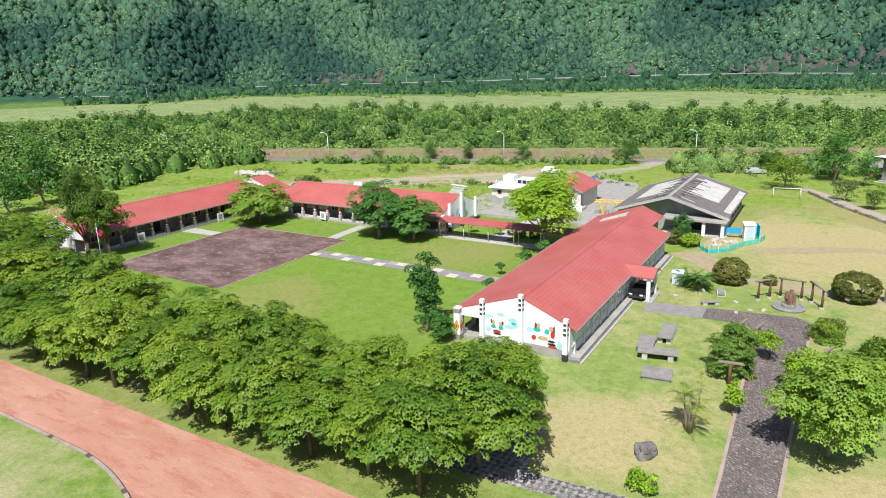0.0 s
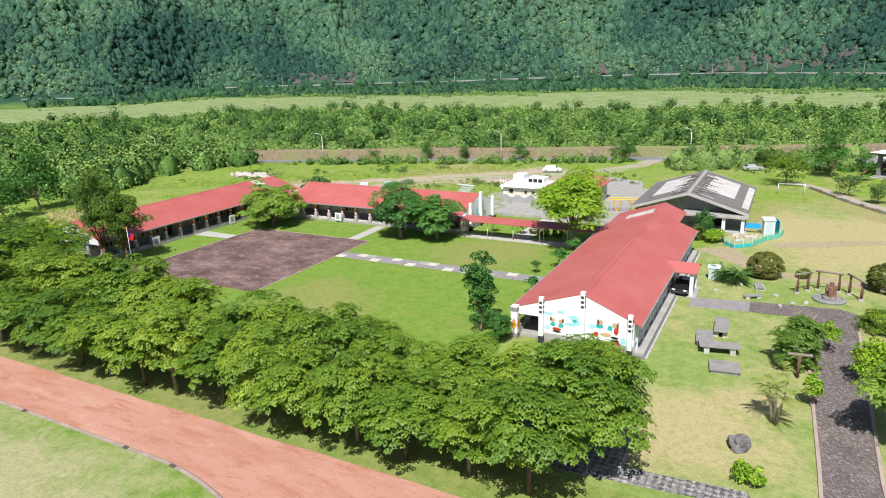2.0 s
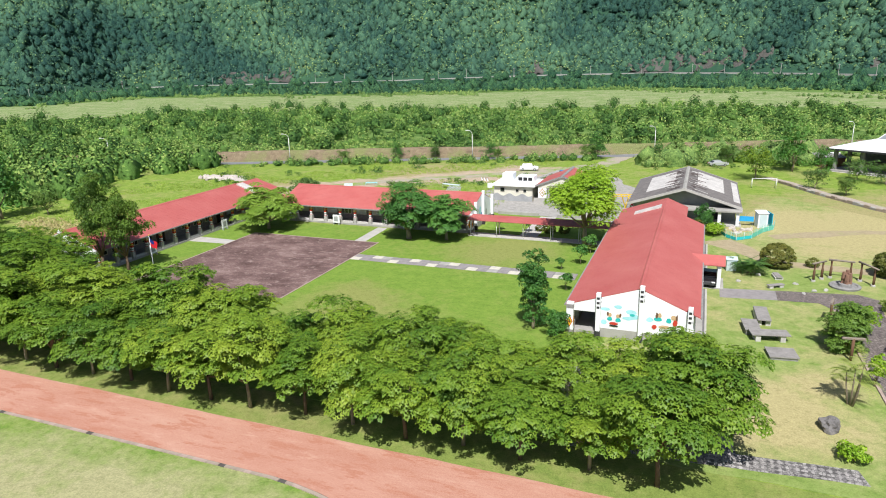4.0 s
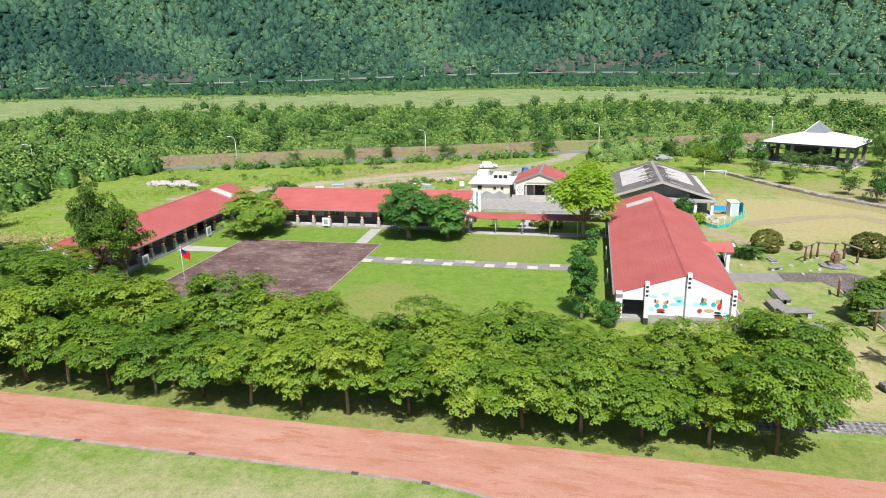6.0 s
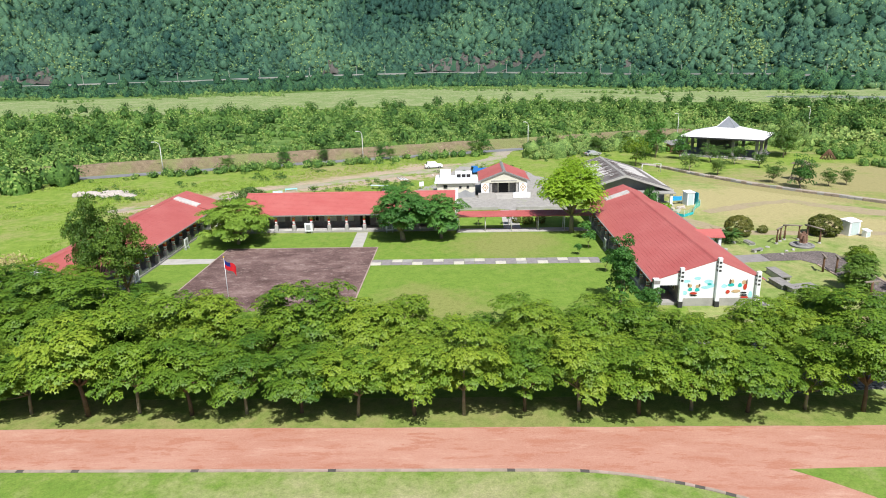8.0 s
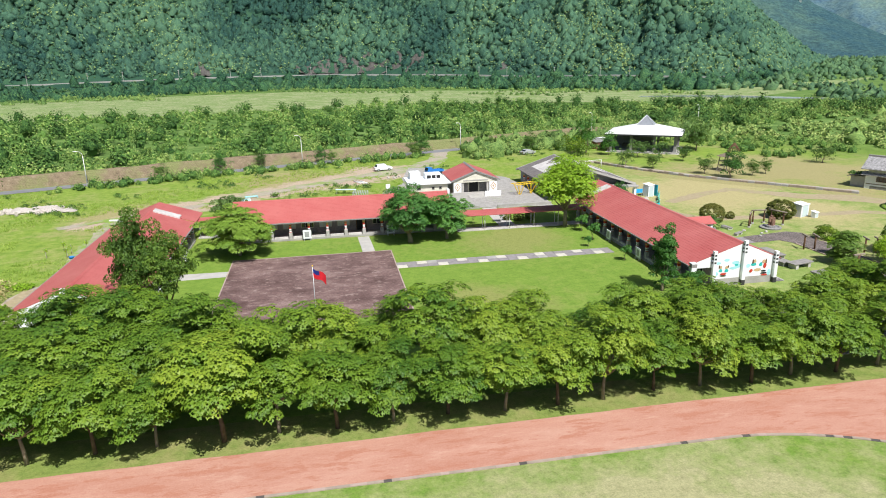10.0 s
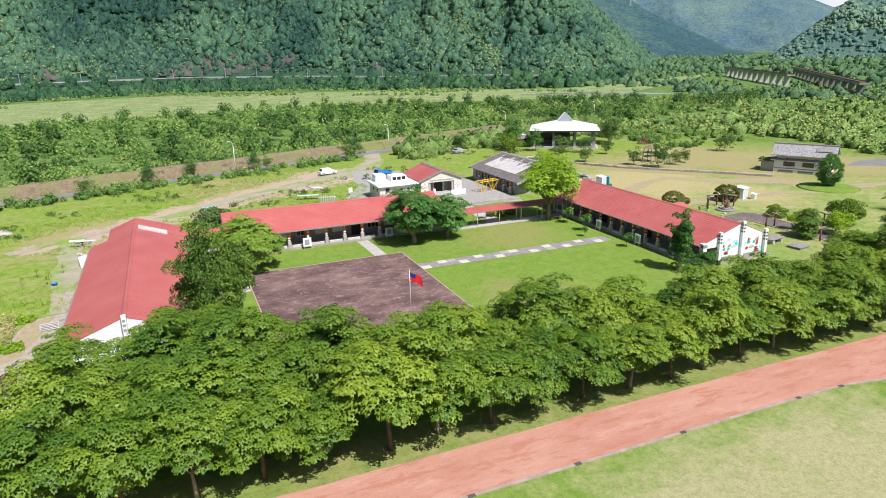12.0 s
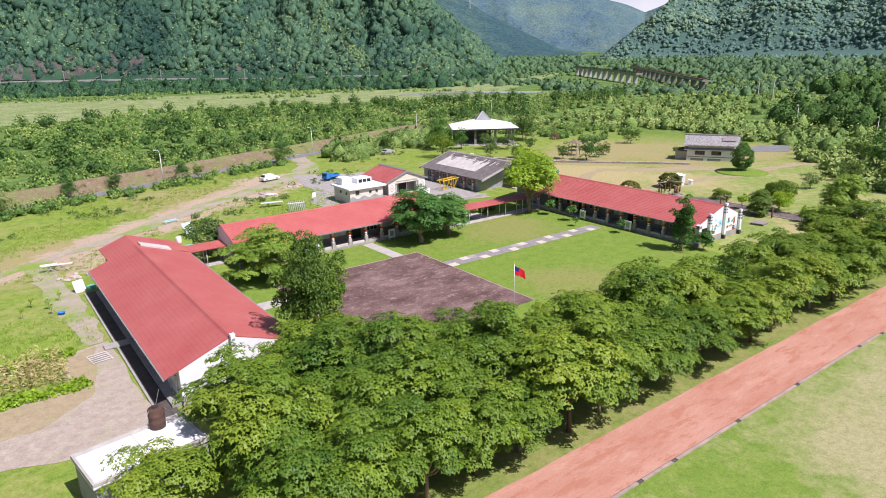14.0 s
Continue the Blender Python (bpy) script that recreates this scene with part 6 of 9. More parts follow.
def hall():
    t = thing("assembly_hall", "old grey hall with weathered sheet roof under repair", "hall", "", (39.1, 22.4, 0))
    zr, ze, L = 5.7, 2.85, 23.2
    for s, e in ((-1, 8.9), (1, 8.9)):
        sl = part("roof_slope", ribbed(s * e, ze, 0, zr, 0, L), [M_HALLROOF], t, "weathered dark grey sheet roof")
        z = lambda u: zr - (zr - ze) * u / e + 0.055
        for (u0, u1, y0, y1) in ((1.9, 6.3, 7.0, 20.5), (7.7, 8.7, 3.0, 21)) if s > 0 else ((1.9, 6.4, 5.5, 20),):
            part("pale_sheet", slope_sheet(s * u1, z(u1), s * u0, z(u0), y0, y1, 0.03) if s < 0 else slope_sheet(s * u0, z(u0), s * u1, z(u1), y0, y1, 0.03), [M_LIME], sl, "pale lime-washed roof panel")
        r = random.Random(4 + s)
        for i in range(30):
            u0, y0 = r.uniform(0.4, 1.7), r.uniform(1.0, 20)
            w = r.uniform(0.5, 2.2)
            q = slope_sheet(s * (u0 + w), z(u0 + w) + 0.03, s * u0, z(u0) + 0.03, y0, y0 + 0.32, 0.02) if s < 0 else slope_sheet(s * u0, z(u0) + 0.03, s * (u0 + w), z(u0 + w) + 0.03, y0, y0 + 0.32, 0.02)
            part("patch", q, [M_LIME if i % 3 == 0 else M_RUSTROOF], sl, "pale roof patch" if i % 3 == 0 else "dark rusty roof patch")
    part("ridge_cap", Build().prism([(-0.3, zr - 0.05), (0, zr + 0.12), (0.3, zr - 0.05)], -0.1, L + 0.1, "y"), [M_CONC], t)
    for y in (0.0, L):
        part("verge", Build().prism([(-9.0, ze - 0.38), (0, zr - 0.38), (9.0, ze - 0.38), (9.0, ze + 0.02), (0, zr + 0.04), (-9.0, ze + 0.02)], y - 0.12, y + 0.1, "y"), [M_CONC_PALE if y == 0 else M_CONC], t, "pale weathered concrete verge beam")
    part("front_wall", Build().prism([(-8.1, 0), (8.1, 0), (8.1, ze - 0.1), (0, zr - 0.25), (-8.1, ze - 0.1)], 2.4, 2.65, "y"), [M_GREYWALL], t, "bare grey gable wall")
    part("rear_wall", Build().prism([(-8.1, 0), (8.1, 0), (8.1, ze - 0.1), (0, zr - 0.25), (-8.1, ze - 0.1)], L - 0.9, L - 0.65, "y"), [M_GREYWALL], t)
    for s in (-1, 1):
        part("side_wall", Build().box(min(s * 8.1, s * 7.85), max(s * 8.1, s * 7.85), 2.65, L - 0.9, 0, ze - 0.02), [M_GREYWALL], t, "grey side wall")
        for i in range(6):
            y = 3.6 + i * 3.0
            if s < 0:
                p = new("post", POSTS[i % 3])
                p.parent, p.matrix_basis = t, pose(-8.5, y, 0)
            window(t, (s * 8.1, y + 1.4, 1.0), 1.6, 1.2, "y", s, 2, M_DARKSTEEL)
    part("porch_slab", Build().box(-0.6, 8.9, -1.6, 2.4, 2.35, 2.62, 0, 0, 0.03), [M_CONC], t, "grey concrete porch slab")
    part("porch_floor", Build().box(-0.6, 8.9, -1.4, 2.4, 0, 0.2), [M_CONC_PALE], t)
    for x in (5.6, 8.3):
        part("column", Build().box(x - 0.24, x + 0.24, -1.3, -0.82, 0.2, 2.35, 0, 0, 0.02), [M_WHITE], t, "white porch column")
    part("doorway", Build().box(3.2, 5.4, 2.36, 2.42, 0.2, 2.3), [M_BLACK], t, "dark open doorway")
    return t


hall()


def shrine():
    t = thing("small_hall", "small cream hall with red gabled roof and dark doorway", "building", "", (17.2, 32.2, 0))
    zr, ze = 5.4, 3.4
    for s in (-1, 1):
        part("roof_slope", ribbed(s * 5.1, ze, 0, zr, -0.9, 10.2, 0.4), [M_ROOF], t, "faded red sheet roof")
    part("ridge_cap", Build().prism([(-0.35, zr - 0.05), (0, zr + 0.2), (0.35, zr - 0.05)], -1.0, 10.3, "y"), [M_STONE], t, "dark ridge cap")
    part("verge", Build().prism([(-5.2, ze - 0.3), (0, zr - 0.3), (5.2, ze - 0.3), (5.2, ze), (0, zr + 0.02), (-5.2, ze)], -1.02, -0.85, "y"), [M_STONE], t, "grey verge board")
    part("front_gable", Build().prism([(-4.6, ze - 0.45), (4.6, ze - 0.45), (4.6, ze - 0.1), (0, zr - 0.2), (-4.6, ze - 0.1)], -0.72, -0.55, "y"), [M_CREAM], t, "cream front gable")
    part("gable_beam", Build().box(-2.6, 2.6, -0.80, -0.72, ze - 0.1, ze + 0.08), [M_CONC_PALE], t, "pale carved gable beam")
    for s in (-1, 1):
        wing_panel = part("side_panel", Build().box(min(s * 2.95, s * 4.6), max(s * 2.95, s * 4.6), -0.7, -0.5, 0.0, ze - 0.45), [M_WHITE], t, "white painted side panel")
        for k, (h, m) in enumerate(((1.1, M_TAN), (0.75, M_WHITE), (0.4, M_TAN))):
            c, zc, y0 = s * 3.78, 2.0, -0.704 - 0.006 * k
            part("lozenge", Build().prism([(c - h * 0.6, zc), (c, zc - h * 0.8), (c + h * 0.6, zc), (c, zc + h * 0.8)], y0 - 0.004, y0, "y"), [m], wing_panel, "painted tan lozenge" if m is M_TAN else "painted white lozenge")
    part("front_wall", Build().prism([(-4.4, 0.6), (4.4, 0.6), (4.4, ze), (0, zr - 0.25), (-4.4, ze)], 1.2, 1.4, "y"), [M_CREAM], t, "cream front wall")
    part("body", Build().box(-4.4, 4.4, 1.4, 9.6, 0, ze - 0.05), [M_CREAM], t, "cream side and rear walls")
    part("doorway", Build().box(-0.95, 0.95, 1.12, 1.22, 0.62, 2.9), [M_BLACK], t, "dark open doorway")
    for s in (-1, 1):
        part("carved_panel", Build().box(min(s * 1.25, s * 2.9), max(s * 1.25, s * 2.9), 1.1, 1.2, 0.62, 2.9), [M_STONE], t, "grey carved wall panel")
        part("column", Build().box(s * 2.6 - 0.2, s * 2.6 + 0.2, -0.55, -0.15, 0.6, 3.0, 0, 0, 0.03), [M_CONC_PALE], t, "pale square column")
    part("lintel", Build().box(-2.9, 2.9, -0.5, -0.1, 2.95, 3.25), [M_CONC_PALE], t)
    part("terrace", Build().box(-5.2, 5.2, -1.4, 1.2, 0, 0.6, 0, 0, 0.03), [M_CONC_PALE], t, "pale raised terrace")
    for i in range(3):
        part("step", Build().box(-1.6, 1.6, -1.4 - 0.4 * (i + 1), -1.4 - 0.4 * i, 0, 0.6 - 0.18 * (i + 1), 0, 0, 0.01), [M_CONC_PALE], t)
    part("low_wall", Build().box(-5.2, -1.8, -1.6, -1.4, 0, 1.1), [M_CONC_PALE], t)
    part("low_wall", Build().box(1.8, 5.2, -1.6, -1.4, 0, 1.1), [M_WHITE], t)
    return t


shrine()


def store():
    t = thing("washroom_block", "flat-roofed cream washroom block with grey wavy base", "building", "", (3.2, 31.2, 0))
    part("body", Build().box(0.5, 8.2, 0.6, 7.4, 0, 3.0), [M_CREAM], t, "cream rendered walls")
    part("roof_slab", Build().box(0, 8.8, 0, 8.0, 3.0, 3.28, 0, 0, 0.05), [M_WHITE], t, "white flat roof slab")
    part("tank_house", Build().box(1.0, 3.2, 4.6, 7.2, 3.28, 4.75, 0, 0, 0.04), [M_WHITE], t, "white box on the roof")
    part("vent_house", Build().box(4.2, 7.6, 4.0, 7.0, 3.28, 4.35, 0, 0, 0.04), [M_WHITE], t, "white vent box on the roof")
    for i in range(3):
        part("louvre", Build().box(4.5 + i * 1.0, 5.3 + i * 1.0, 3.94, 4.0, 3.5, 4.15), [M_BLACK], t, "dark louvred opening")
    wave_ = [(0.4, 0.0)] + [(0.4 + 0.39 * i, 1.25 + 0.28 * math.sin(i * 0.95)) for i in range(21)] + [(8.2, 0.0)]
    part("wavy_base", Build().prism(wave_[::-1], 0.54, 0.6, "y"), [M_GREYWALL], t, "grey wavy painted base")
    for x in (2.2, 5.2, 6.7):
        window(t, (x, 0.6, 1.9), 0.8 if x < 3 else 0.5, 0.7 if x < 3 else 0.45, "x", -1, 1, M_DARKSTEEL)
    for y in (2.0, 4.5):
        window(t, (0.5, y, 1.9), 0.6, 0.5, "y", -1, 1, M_DARKSTEEL)
    return t


store()


def pavilion():
    t = thing("pavilion", "open pavilion with white hipped roof and glass lantern", "pavilion", "", (81.2, 83.4, -0.2), -33)
    hx, hy, ze, zm, c = 10.6, 8.5, 5.5, 7.6, 2.5
    v = [(-hx, -hy, ze), (hx, -hy, ze), (hx, hy, ze), (-hx, hy, ze), (-c, -c, zm), (c, -c, zm), (c, c, zm), (-c, c, zm)]
    names = ((0, 1, 5, 4), (1, 2, 6, 5), (2, 3, 7, 6), (3, 0, 4, 7))
    for q in names:
        p = [Vector(v[i]) for i in q]
        b = Build().add([tuple(a) for a in p] + [tuple(a - Vector((0, 0, 0.14))) for a in p], [(0, 1, 2, 3), (7, 6, 5, 4), (0, 4, 5, 1), (1, 5, 6, 2), (2, 6, 7, 3), (3, 7, 4, 0)])
        part("roof_slope", b, [M_WHITE_STEEL], t, "white sheet roof slope")
    part("fascia", Build().box(-hx, hx, -hy - 0.08, -hy, ze - 0.4, ze - 0.02).box(-hx, hx, hy, hy + 0.08, ze - 0.4, ze - 0.02).box(-hx - 0.08, -hx, -hy, hy, ze - 0.4, ze - 0.02).box(hx, hx + 0.08, -hy, hy, ze - 0.4, ze - 0.02), [M_DARKSTEEL], t, "dark fascia under the eaves")
    part("ceiling_frame", Build().box(-hx + 0.3, hx - 0.3, -hy + 0.3, hy - 0.3, ze - 0.4, ze - 0.2), [M_DARKSTEEL], t)
    part("lantern", Build().add([(-c, -c, zm), (c, -c, zm), (c, c, zm), (-c, c, zm), (0, 0, 10.3)], [(0, 1, 4), (1, 2, 4), (2, 3, 4), (3, 0, 4), (3, 2, 1, 0)]), [M_LANTERN], t, "grey glazed pyramid lantern")
    for a in range(4):
        e = [(-c, -c), (c, -c), (c, c), (-c, c)][a]
        part("lantern_rib", Build().tube([(e[0], e[1], zm), (0, 0, 10.33)], 0.09, 6), [M_STEEL], t)
    part("floor", Build().box(-hx + 0.9, hx - 0.9, -hy + 0.9, hy - 0.9, -0.3, 0.55, 0, 0, 0.05), [M_CONC], t, "raised concrete floor")
    part("step", Build().box(-hx + 0.3, hx - 0.3, -hy + 0.3, hy - 0.3, -0.4, 0.2, 0, 0, 0.05), [M_CONC_PALE], t)
    for x in (-8.9, -3.2, 3.2, 8.9):
        for y in (-6.9, 0, 6.9):
            if abs(x) > 5 or abs(y) > 5:
                part("column", Build().box(x - 0.36, x + 0.36, y - 0.36, y + 0.36, 0.55, ze - 0.2, 0, 0, 0.03), [M_STONE], t, "square grey stone column")
    part("rear_screen", Build().box(-8.4, 2, 6.0, 6.3, 0.55, 3.4), [M_DARKWALL], t, "dark rear screen wall")
    part("stage", Build().box(-7, 1, 2.5, 5.9, 0.55, 1.3, 0, 0, 0.03), [M_WOOD_GREY], t)
    return t


M_LANTERN = plain("lantern_glazing", (0.28, 0.30, 0.33), 0.35, 0.2, 0.2, 1, 8, 0.05)
pavilion()


def board_house():
    t = thing("board_house", "old grey timber house with slate roof beside the path", "house", "", (97.2, 18.2, -0.2), -60)
    L, D = 11.7, 6.4
    part("body", Build().box(0, L, 0, D, 0, 3.2), [M_WHITE], t, "white boarded walls")
    for i in range(9):
        part("board", Build().box(0.02, L - 0.02, -0.045, 0.0, 1.2 + i * 0.22, 1.2 + i * 0.22 + 0.19), [M_WHITE], t)
    part("base_wall", Build().box(-0.03, L + 0.03, -0.09, -0.0, 0, 1.1), [M_WHITE], t, "white rendered base")
    for x in (2.6, 6.8):
        part("stone_panel", Build().box(x - 1.6, x + 1.6, -0.12, -0.09, 0.15, 0.8), [M_STONE], t, "grey stone panel in the base")
    for x in (0.1, L - 0.1):
        part("corner_post", Build().box(x - 0.1, x + 0.1, -0.13, 0.07, 0, 3.1), [M_WHITE], t)
    for x in (3.2, 7.2):
        window(t, (x, -0.05, 1.75), 2.4, 1.0, "x", -1, 4, M_WOOD_DARK)
    part("lower_eave", Build().add([(-0.8, -0.55, 3.05), (L + 0.8, -0.55, 3.05), (L + 0.8, 0.3, 3.55), (-0.8, 0.3, 3.55), (-0.8, -0.55, 2.93), (L + 0.8, -0.55, 2.93), (L + 0.8, 0.3, 3.43), (-0.8, 0.3, 3.43)],
         [(0, 1, 2, 3), (7, 6, 5, 4), (0, 4, 5, 1), (1, 5, 6, 2), (2, 6, 7, 3), (3, 7, 4, 0)]), [M_OLDSLATE], t, "dark slate lower eave")
    part("upper_wall", Build().box(0.3, L - 0.3, 0.3, D - 0.3, 3.2, 4.4), [M_CREAM], t)
    for y0, y1 in ((-0.7, D / 2), (D + 0.7, D / 2)):
        b = Build().add([(-0.9, y0, 4.3), (L + 0.9, y0, 4.3), (L + 0.9, y1, 6.5), (-0.9, y1, 6.5), (-0.9, y0, 4.16), (L + 0.9, y0, 4.16), (L + 0.9, y1, 6.36), (-0.9, y1, 6.36)],
                        [(0, 1, 2, 3), (7, 6, 5, 4), (0, 4, 5, 1), (1, 5, 6, 2), (2, 6, 7, 3), (3, 7, 4, 0)])
        part("roof_slope", b, [M_OLDSLATE], t, "weathered grey slate roof")
    part("ridge", Build().box(-1.0, L + 1.0, D / 2 - 0.2, D / 2 + 0.2, 6.4, 6.75, 0, 0, 0.05), [M_DARKWALL], t, "dark ridge tiles")
    part("gable", Build().prism([(0.3, 4.3), (D - 0.3, 4.3), (D / 2, 6.3)], 0.3, 0.45, "x"), [M_CREAM], t)
    part("gable", Build().prism([(0.3, 4.3), (D - 0.3, 4.3), (D / 2, 6.3)], L - 0.45, L - 0.3, "x"), [M_CREAM], t)
    part("dark_band", Build().box(0.0, L, -0.07, -0.046, 1.12, 1.3), [M_WOOD_GREY], t, "grey weathered rail across the boards")
    part("fallen_tiles", Build().add([(L - 3.4, 0.85, 5.43), (L + 0.1, 0.85, 5.43), (L + 0.1, 2.5, 6.44), (L - 3.2, 2.3, 6.32)], [(0, 1, 2, 3)]), [M_DARKWALL], t, "dark bare patch where tiles are gone")
    part("lean_to", Build().box(-3.0, -0.02, 0.8, D - 0.6, 0, 2.4), [M_CONC_PALE], t, "pale grey lean-to at the end")
    part("lean_to_roof", Build().add([(-3.6, 0.2, 2.4), (0.2, 0.2, 3.1), (0.2, D, 3.1), (-3.6, D, 2.4), (-3.6, 0.2, 2.28), (0.2, 0.2, 2.98), (0.2, D, 2.98), (-3.6, D, 2.28)],
         [(0, 1, 2, 3), (7, 6, 5, 4), (0, 4, 5, 1), (1, 5, 6, 2), (2, 6, 7, 3), (3, 7, 4, 0)]), [M_HALLROOF], t)
    rng = np.random.default_rng(31)
    p = scatter(rng, np.stack([rng.uniform(-3.2, -0.6, 9), rng.uniform(0.5, 2.6, 9), np.full(9, 2.55)], 1), rng.uniform(0.4, 0.75, 9), 60, 0.4, 0.7)
    c = new("roof_plants", array_mesh("roof_plants", p[0], quads_of(len(p[0]) // 4), [L_BUSH], p[1]))
    c.parent = t
    return t


board_house()


def field_shed():
    """A low shed beside the pavilion, before the bare bank."""
    t = thing("shed", "low shed with grey sheet roof and brown walls", "shed", "", (67.5, 87.5, -0.1), 18)
    part("body", Build().box(0.3, 6.2, 0.3, 4.2, 0, 2.2), [M_BRICKBROWN], t, "reddish brown board walls")
    part("doorway", Build().box(2.2, 3.4, 0.26, 0.3, 0.1, 2.0), [M_BLACK], t, "dark open doorway")
    part("roof", Build().add([(0, 0, 2.25), (6.5, 0, 2.25), (6.5, 4.6, 2.9), (0, 4.6, 2.9), (0, 0, 2.15), (6.5, 0, 2.15), (6.5, 4.6, 2.8), (0, 4.6, 2.8)],
         [(0, 1, 2, 3), (7, 6, 5, 4), (0, 4, 5, 1), (1, 5, 6, 2), (2, 6, 7, 3), (3, 7, 4, 0)]), [M_SLAB], t, "weathered grey sheet roof")
    for i in range(9):
        x = 0.35 + i * 0.72
        part("roof_rib", Build().add([(x, 0, 2.25), (x + 0.06, 0, 2.25), (x + 0.06, 4.6, 2.9), (x, 4.6, 2.9), (x, 0, 2.3), (x + 0.06, 0, 2.3), (x + 0.06, 4.6, 2.95), (x, 4.6, 2.95)],
             [(4, 5, 6, 7), (0, 1, 5, 4), (1, 2, 6, 5), (2, 3, 7, 6), (3, 0, 4, 7)]), [M_STEEL], t)
    part("white_sheet", Build().box(4.2, 6.3, 3.0, 4.4, 2.86, 3.02, 0, 0, 0.03), [M_WHITE], t, "white sheet on the roof")


M_BRICKBROWN = plain("brown_boards", (0.26, 0.13, 0.08), 0.85, 0, 0.3, 2, 14, 0.3)
field_shed()


def tank_block():
    """The flat-roofed white block with its water tank at the end of the west wing."""
    t = thing("flat_roofed_block", "low block with white flat roof and parapet", "building", "", (-47.3, -34.6, 0), 188)
    part("body", Build().box(0, 7.6, 0, 4.5, 0, 2.9), [M_GREYWALL], t, "grey side walls")
    part("roof_slab", Build().box(-0.15, 7.75, -0.15, 4.65, 2.9, 3.05, 0, 0, 0.03), [M_WHITE], t, "white washed flat roof")
    for x0, x1, y0, y1 in ((-0.15, 7.75, -0.15, 0.05), (-0.15, 7.75, 4.45, 4.65), (-0.15, 0.05, 0.05, 4.45), (7.55, 7.75, 0.05, 4.45)):
        part("parapet", Build().box(x0, x1, y0, y1, 3.05, 3.3, 0, 0, 0.02), [M_CONC_PALE], t, "low pale parapet")
    part("roof_joint", Build().box(3.7, 3.76, 0.05, 4.45, 3.05, 3.06), [M_CONC], t)
    k = thing("water_tank", "dark rusty ribbed water tank on the flat roof", "water tank", "", (-49.1, -35.2, 3.06))
    k.scale = (0.85, 0.85, 0.88)
    part("shell", Build().lathe(0, 0, [(0.66, 0), (0.68, 0.05), (0.68, 0.55), (0.71, 0.6), (0.68, 0.65), (0.68, 1.15), (0.71, 1.2), (0.68, 1.25), (0.68, 1.7), (0.60, 1.82), (0.2, 1.9)], 20), [M_RUSTY], k, "", True)
    part("lid", Build().lathe(0, 0, [(0.24, 1.88), (0.26, 1.9), (0.26, 1.97), (0.1, 2.0)], 14), [M_DARKSTEEL], k)
    part("stay", Build().tube([(0.2, 0.6, 1.8), (1.6, 6.2, 0.4)], 0.02, 5), [M_STEEL], k)
    for a in (40, 200):
        part("stay", Build().tube([(0.6 * math.cos(radians(a)), 0.6 * math.sin(radians(a)), 1.8), (2.2 * math.cos(radians(a)), 2.2 * math.sin(radians(a)), 0.0)], 0.018, 5), [M_STEEL], k)


M_RUSTY = plain("rusty_steel", (0.12, 0.07, 0.055), 0.8, 0.2, 0.5, 2.5, 14, 0.3)
tank_block()


def viaduct(label, x0, y0, x1, y1, z, n, masts=False):
    t = thing("viaduct", label, "bridge", "bridges", (x0, y0, 0))
    d = Vector((x1 - x0, y1 - y0))
    L, d = d.length, d.normalized()
    t.matrix_basis = pose(x0, y0, 0, 0, 0, math.degrees(math.atan2(d.y, d.x)))
    part("deck", Build().box(0, L, -2.6, 2.6, z - 1.0, z, 0, 0, 0.05), [M_CONC], t, "grey bridge deck")
    part("track_bed", Build().box(0, L, -1.5, 1.5, z, z + 0.25, 0, 0, 0.04), [M_WOOD_DARK], t, "brown ballasted track bed")
    for y in (-2.2, 2.1):
        part("parapet", Build().box(0, L, y, y + 0.1, z, z + 0.6), [M_DARKSTEEL], t, "dark bridge railing")
    for i in range(n):
        x = L * (i + 0.5) / n
        part("pier", Build().box(x - 0.9, x + 0.9, -1.7, 1.7, -0.5, z - 1.0, 0, 0, 0.05), [M_STONE if masts else M_LIME], t, "concrete pier")
        if masts and i % 3 == 1:
            part("mast", Build().tube([(x, 2.4, z - 0.2), (x, 2.4, z + 6.0)], 0.09, 5), [M_STEEL], t)


viaduct("long grey railway bridge on pale piers", 486, 415, 372, 245, 8.5, 12)
viaduct("grey railway viaduct bending into the valley", 530, 374, 322, 156, 7.6, 14, True)

def pylon(x, y, z, h):
    t = thing("pylon", "pale lattice power pylon on the far hill", "pylon", "", (x, y, z), 30)
    for sx in (-1, 1):
        for sy in (-1, 1):
            part("leg", Build().tube([(sx * 5, sy * 5, -8), (sx * 1.6, sy * 1.6, h * 0.6), (sx * 0.7, sy * 0.7, h)], 0.55, 5), [M_LIME], t)
    for k in range(7):
        f0, f1 = k / 7, (k + 1) / 7
        w0, w1 = 5 - 4.2 * f0 ** 0.7, 5 - 4.2 * f1 ** 0.7
        b = Build()
        for s in (-1, 1):
            b.tube([(-w0, s * w0, h * f0), (w1, s * w1, h * f1)], 0.3, 4).tube([(w0, s * w0, h * f0), (-w1, s * w1, h * f1)], 0.3, 4)
        part("brace", b, [M_LIME], t)
    for z1, w in ((h * 0.66, 7), (h * 0.8, 6), (h * 0.94, 5)):
        part("cross_arm", Build().tube([(-w, 0, z1), (0, 0, z1 + 1.2), (w, 0, z1)], 0.45, 5), [M_LIME], t)


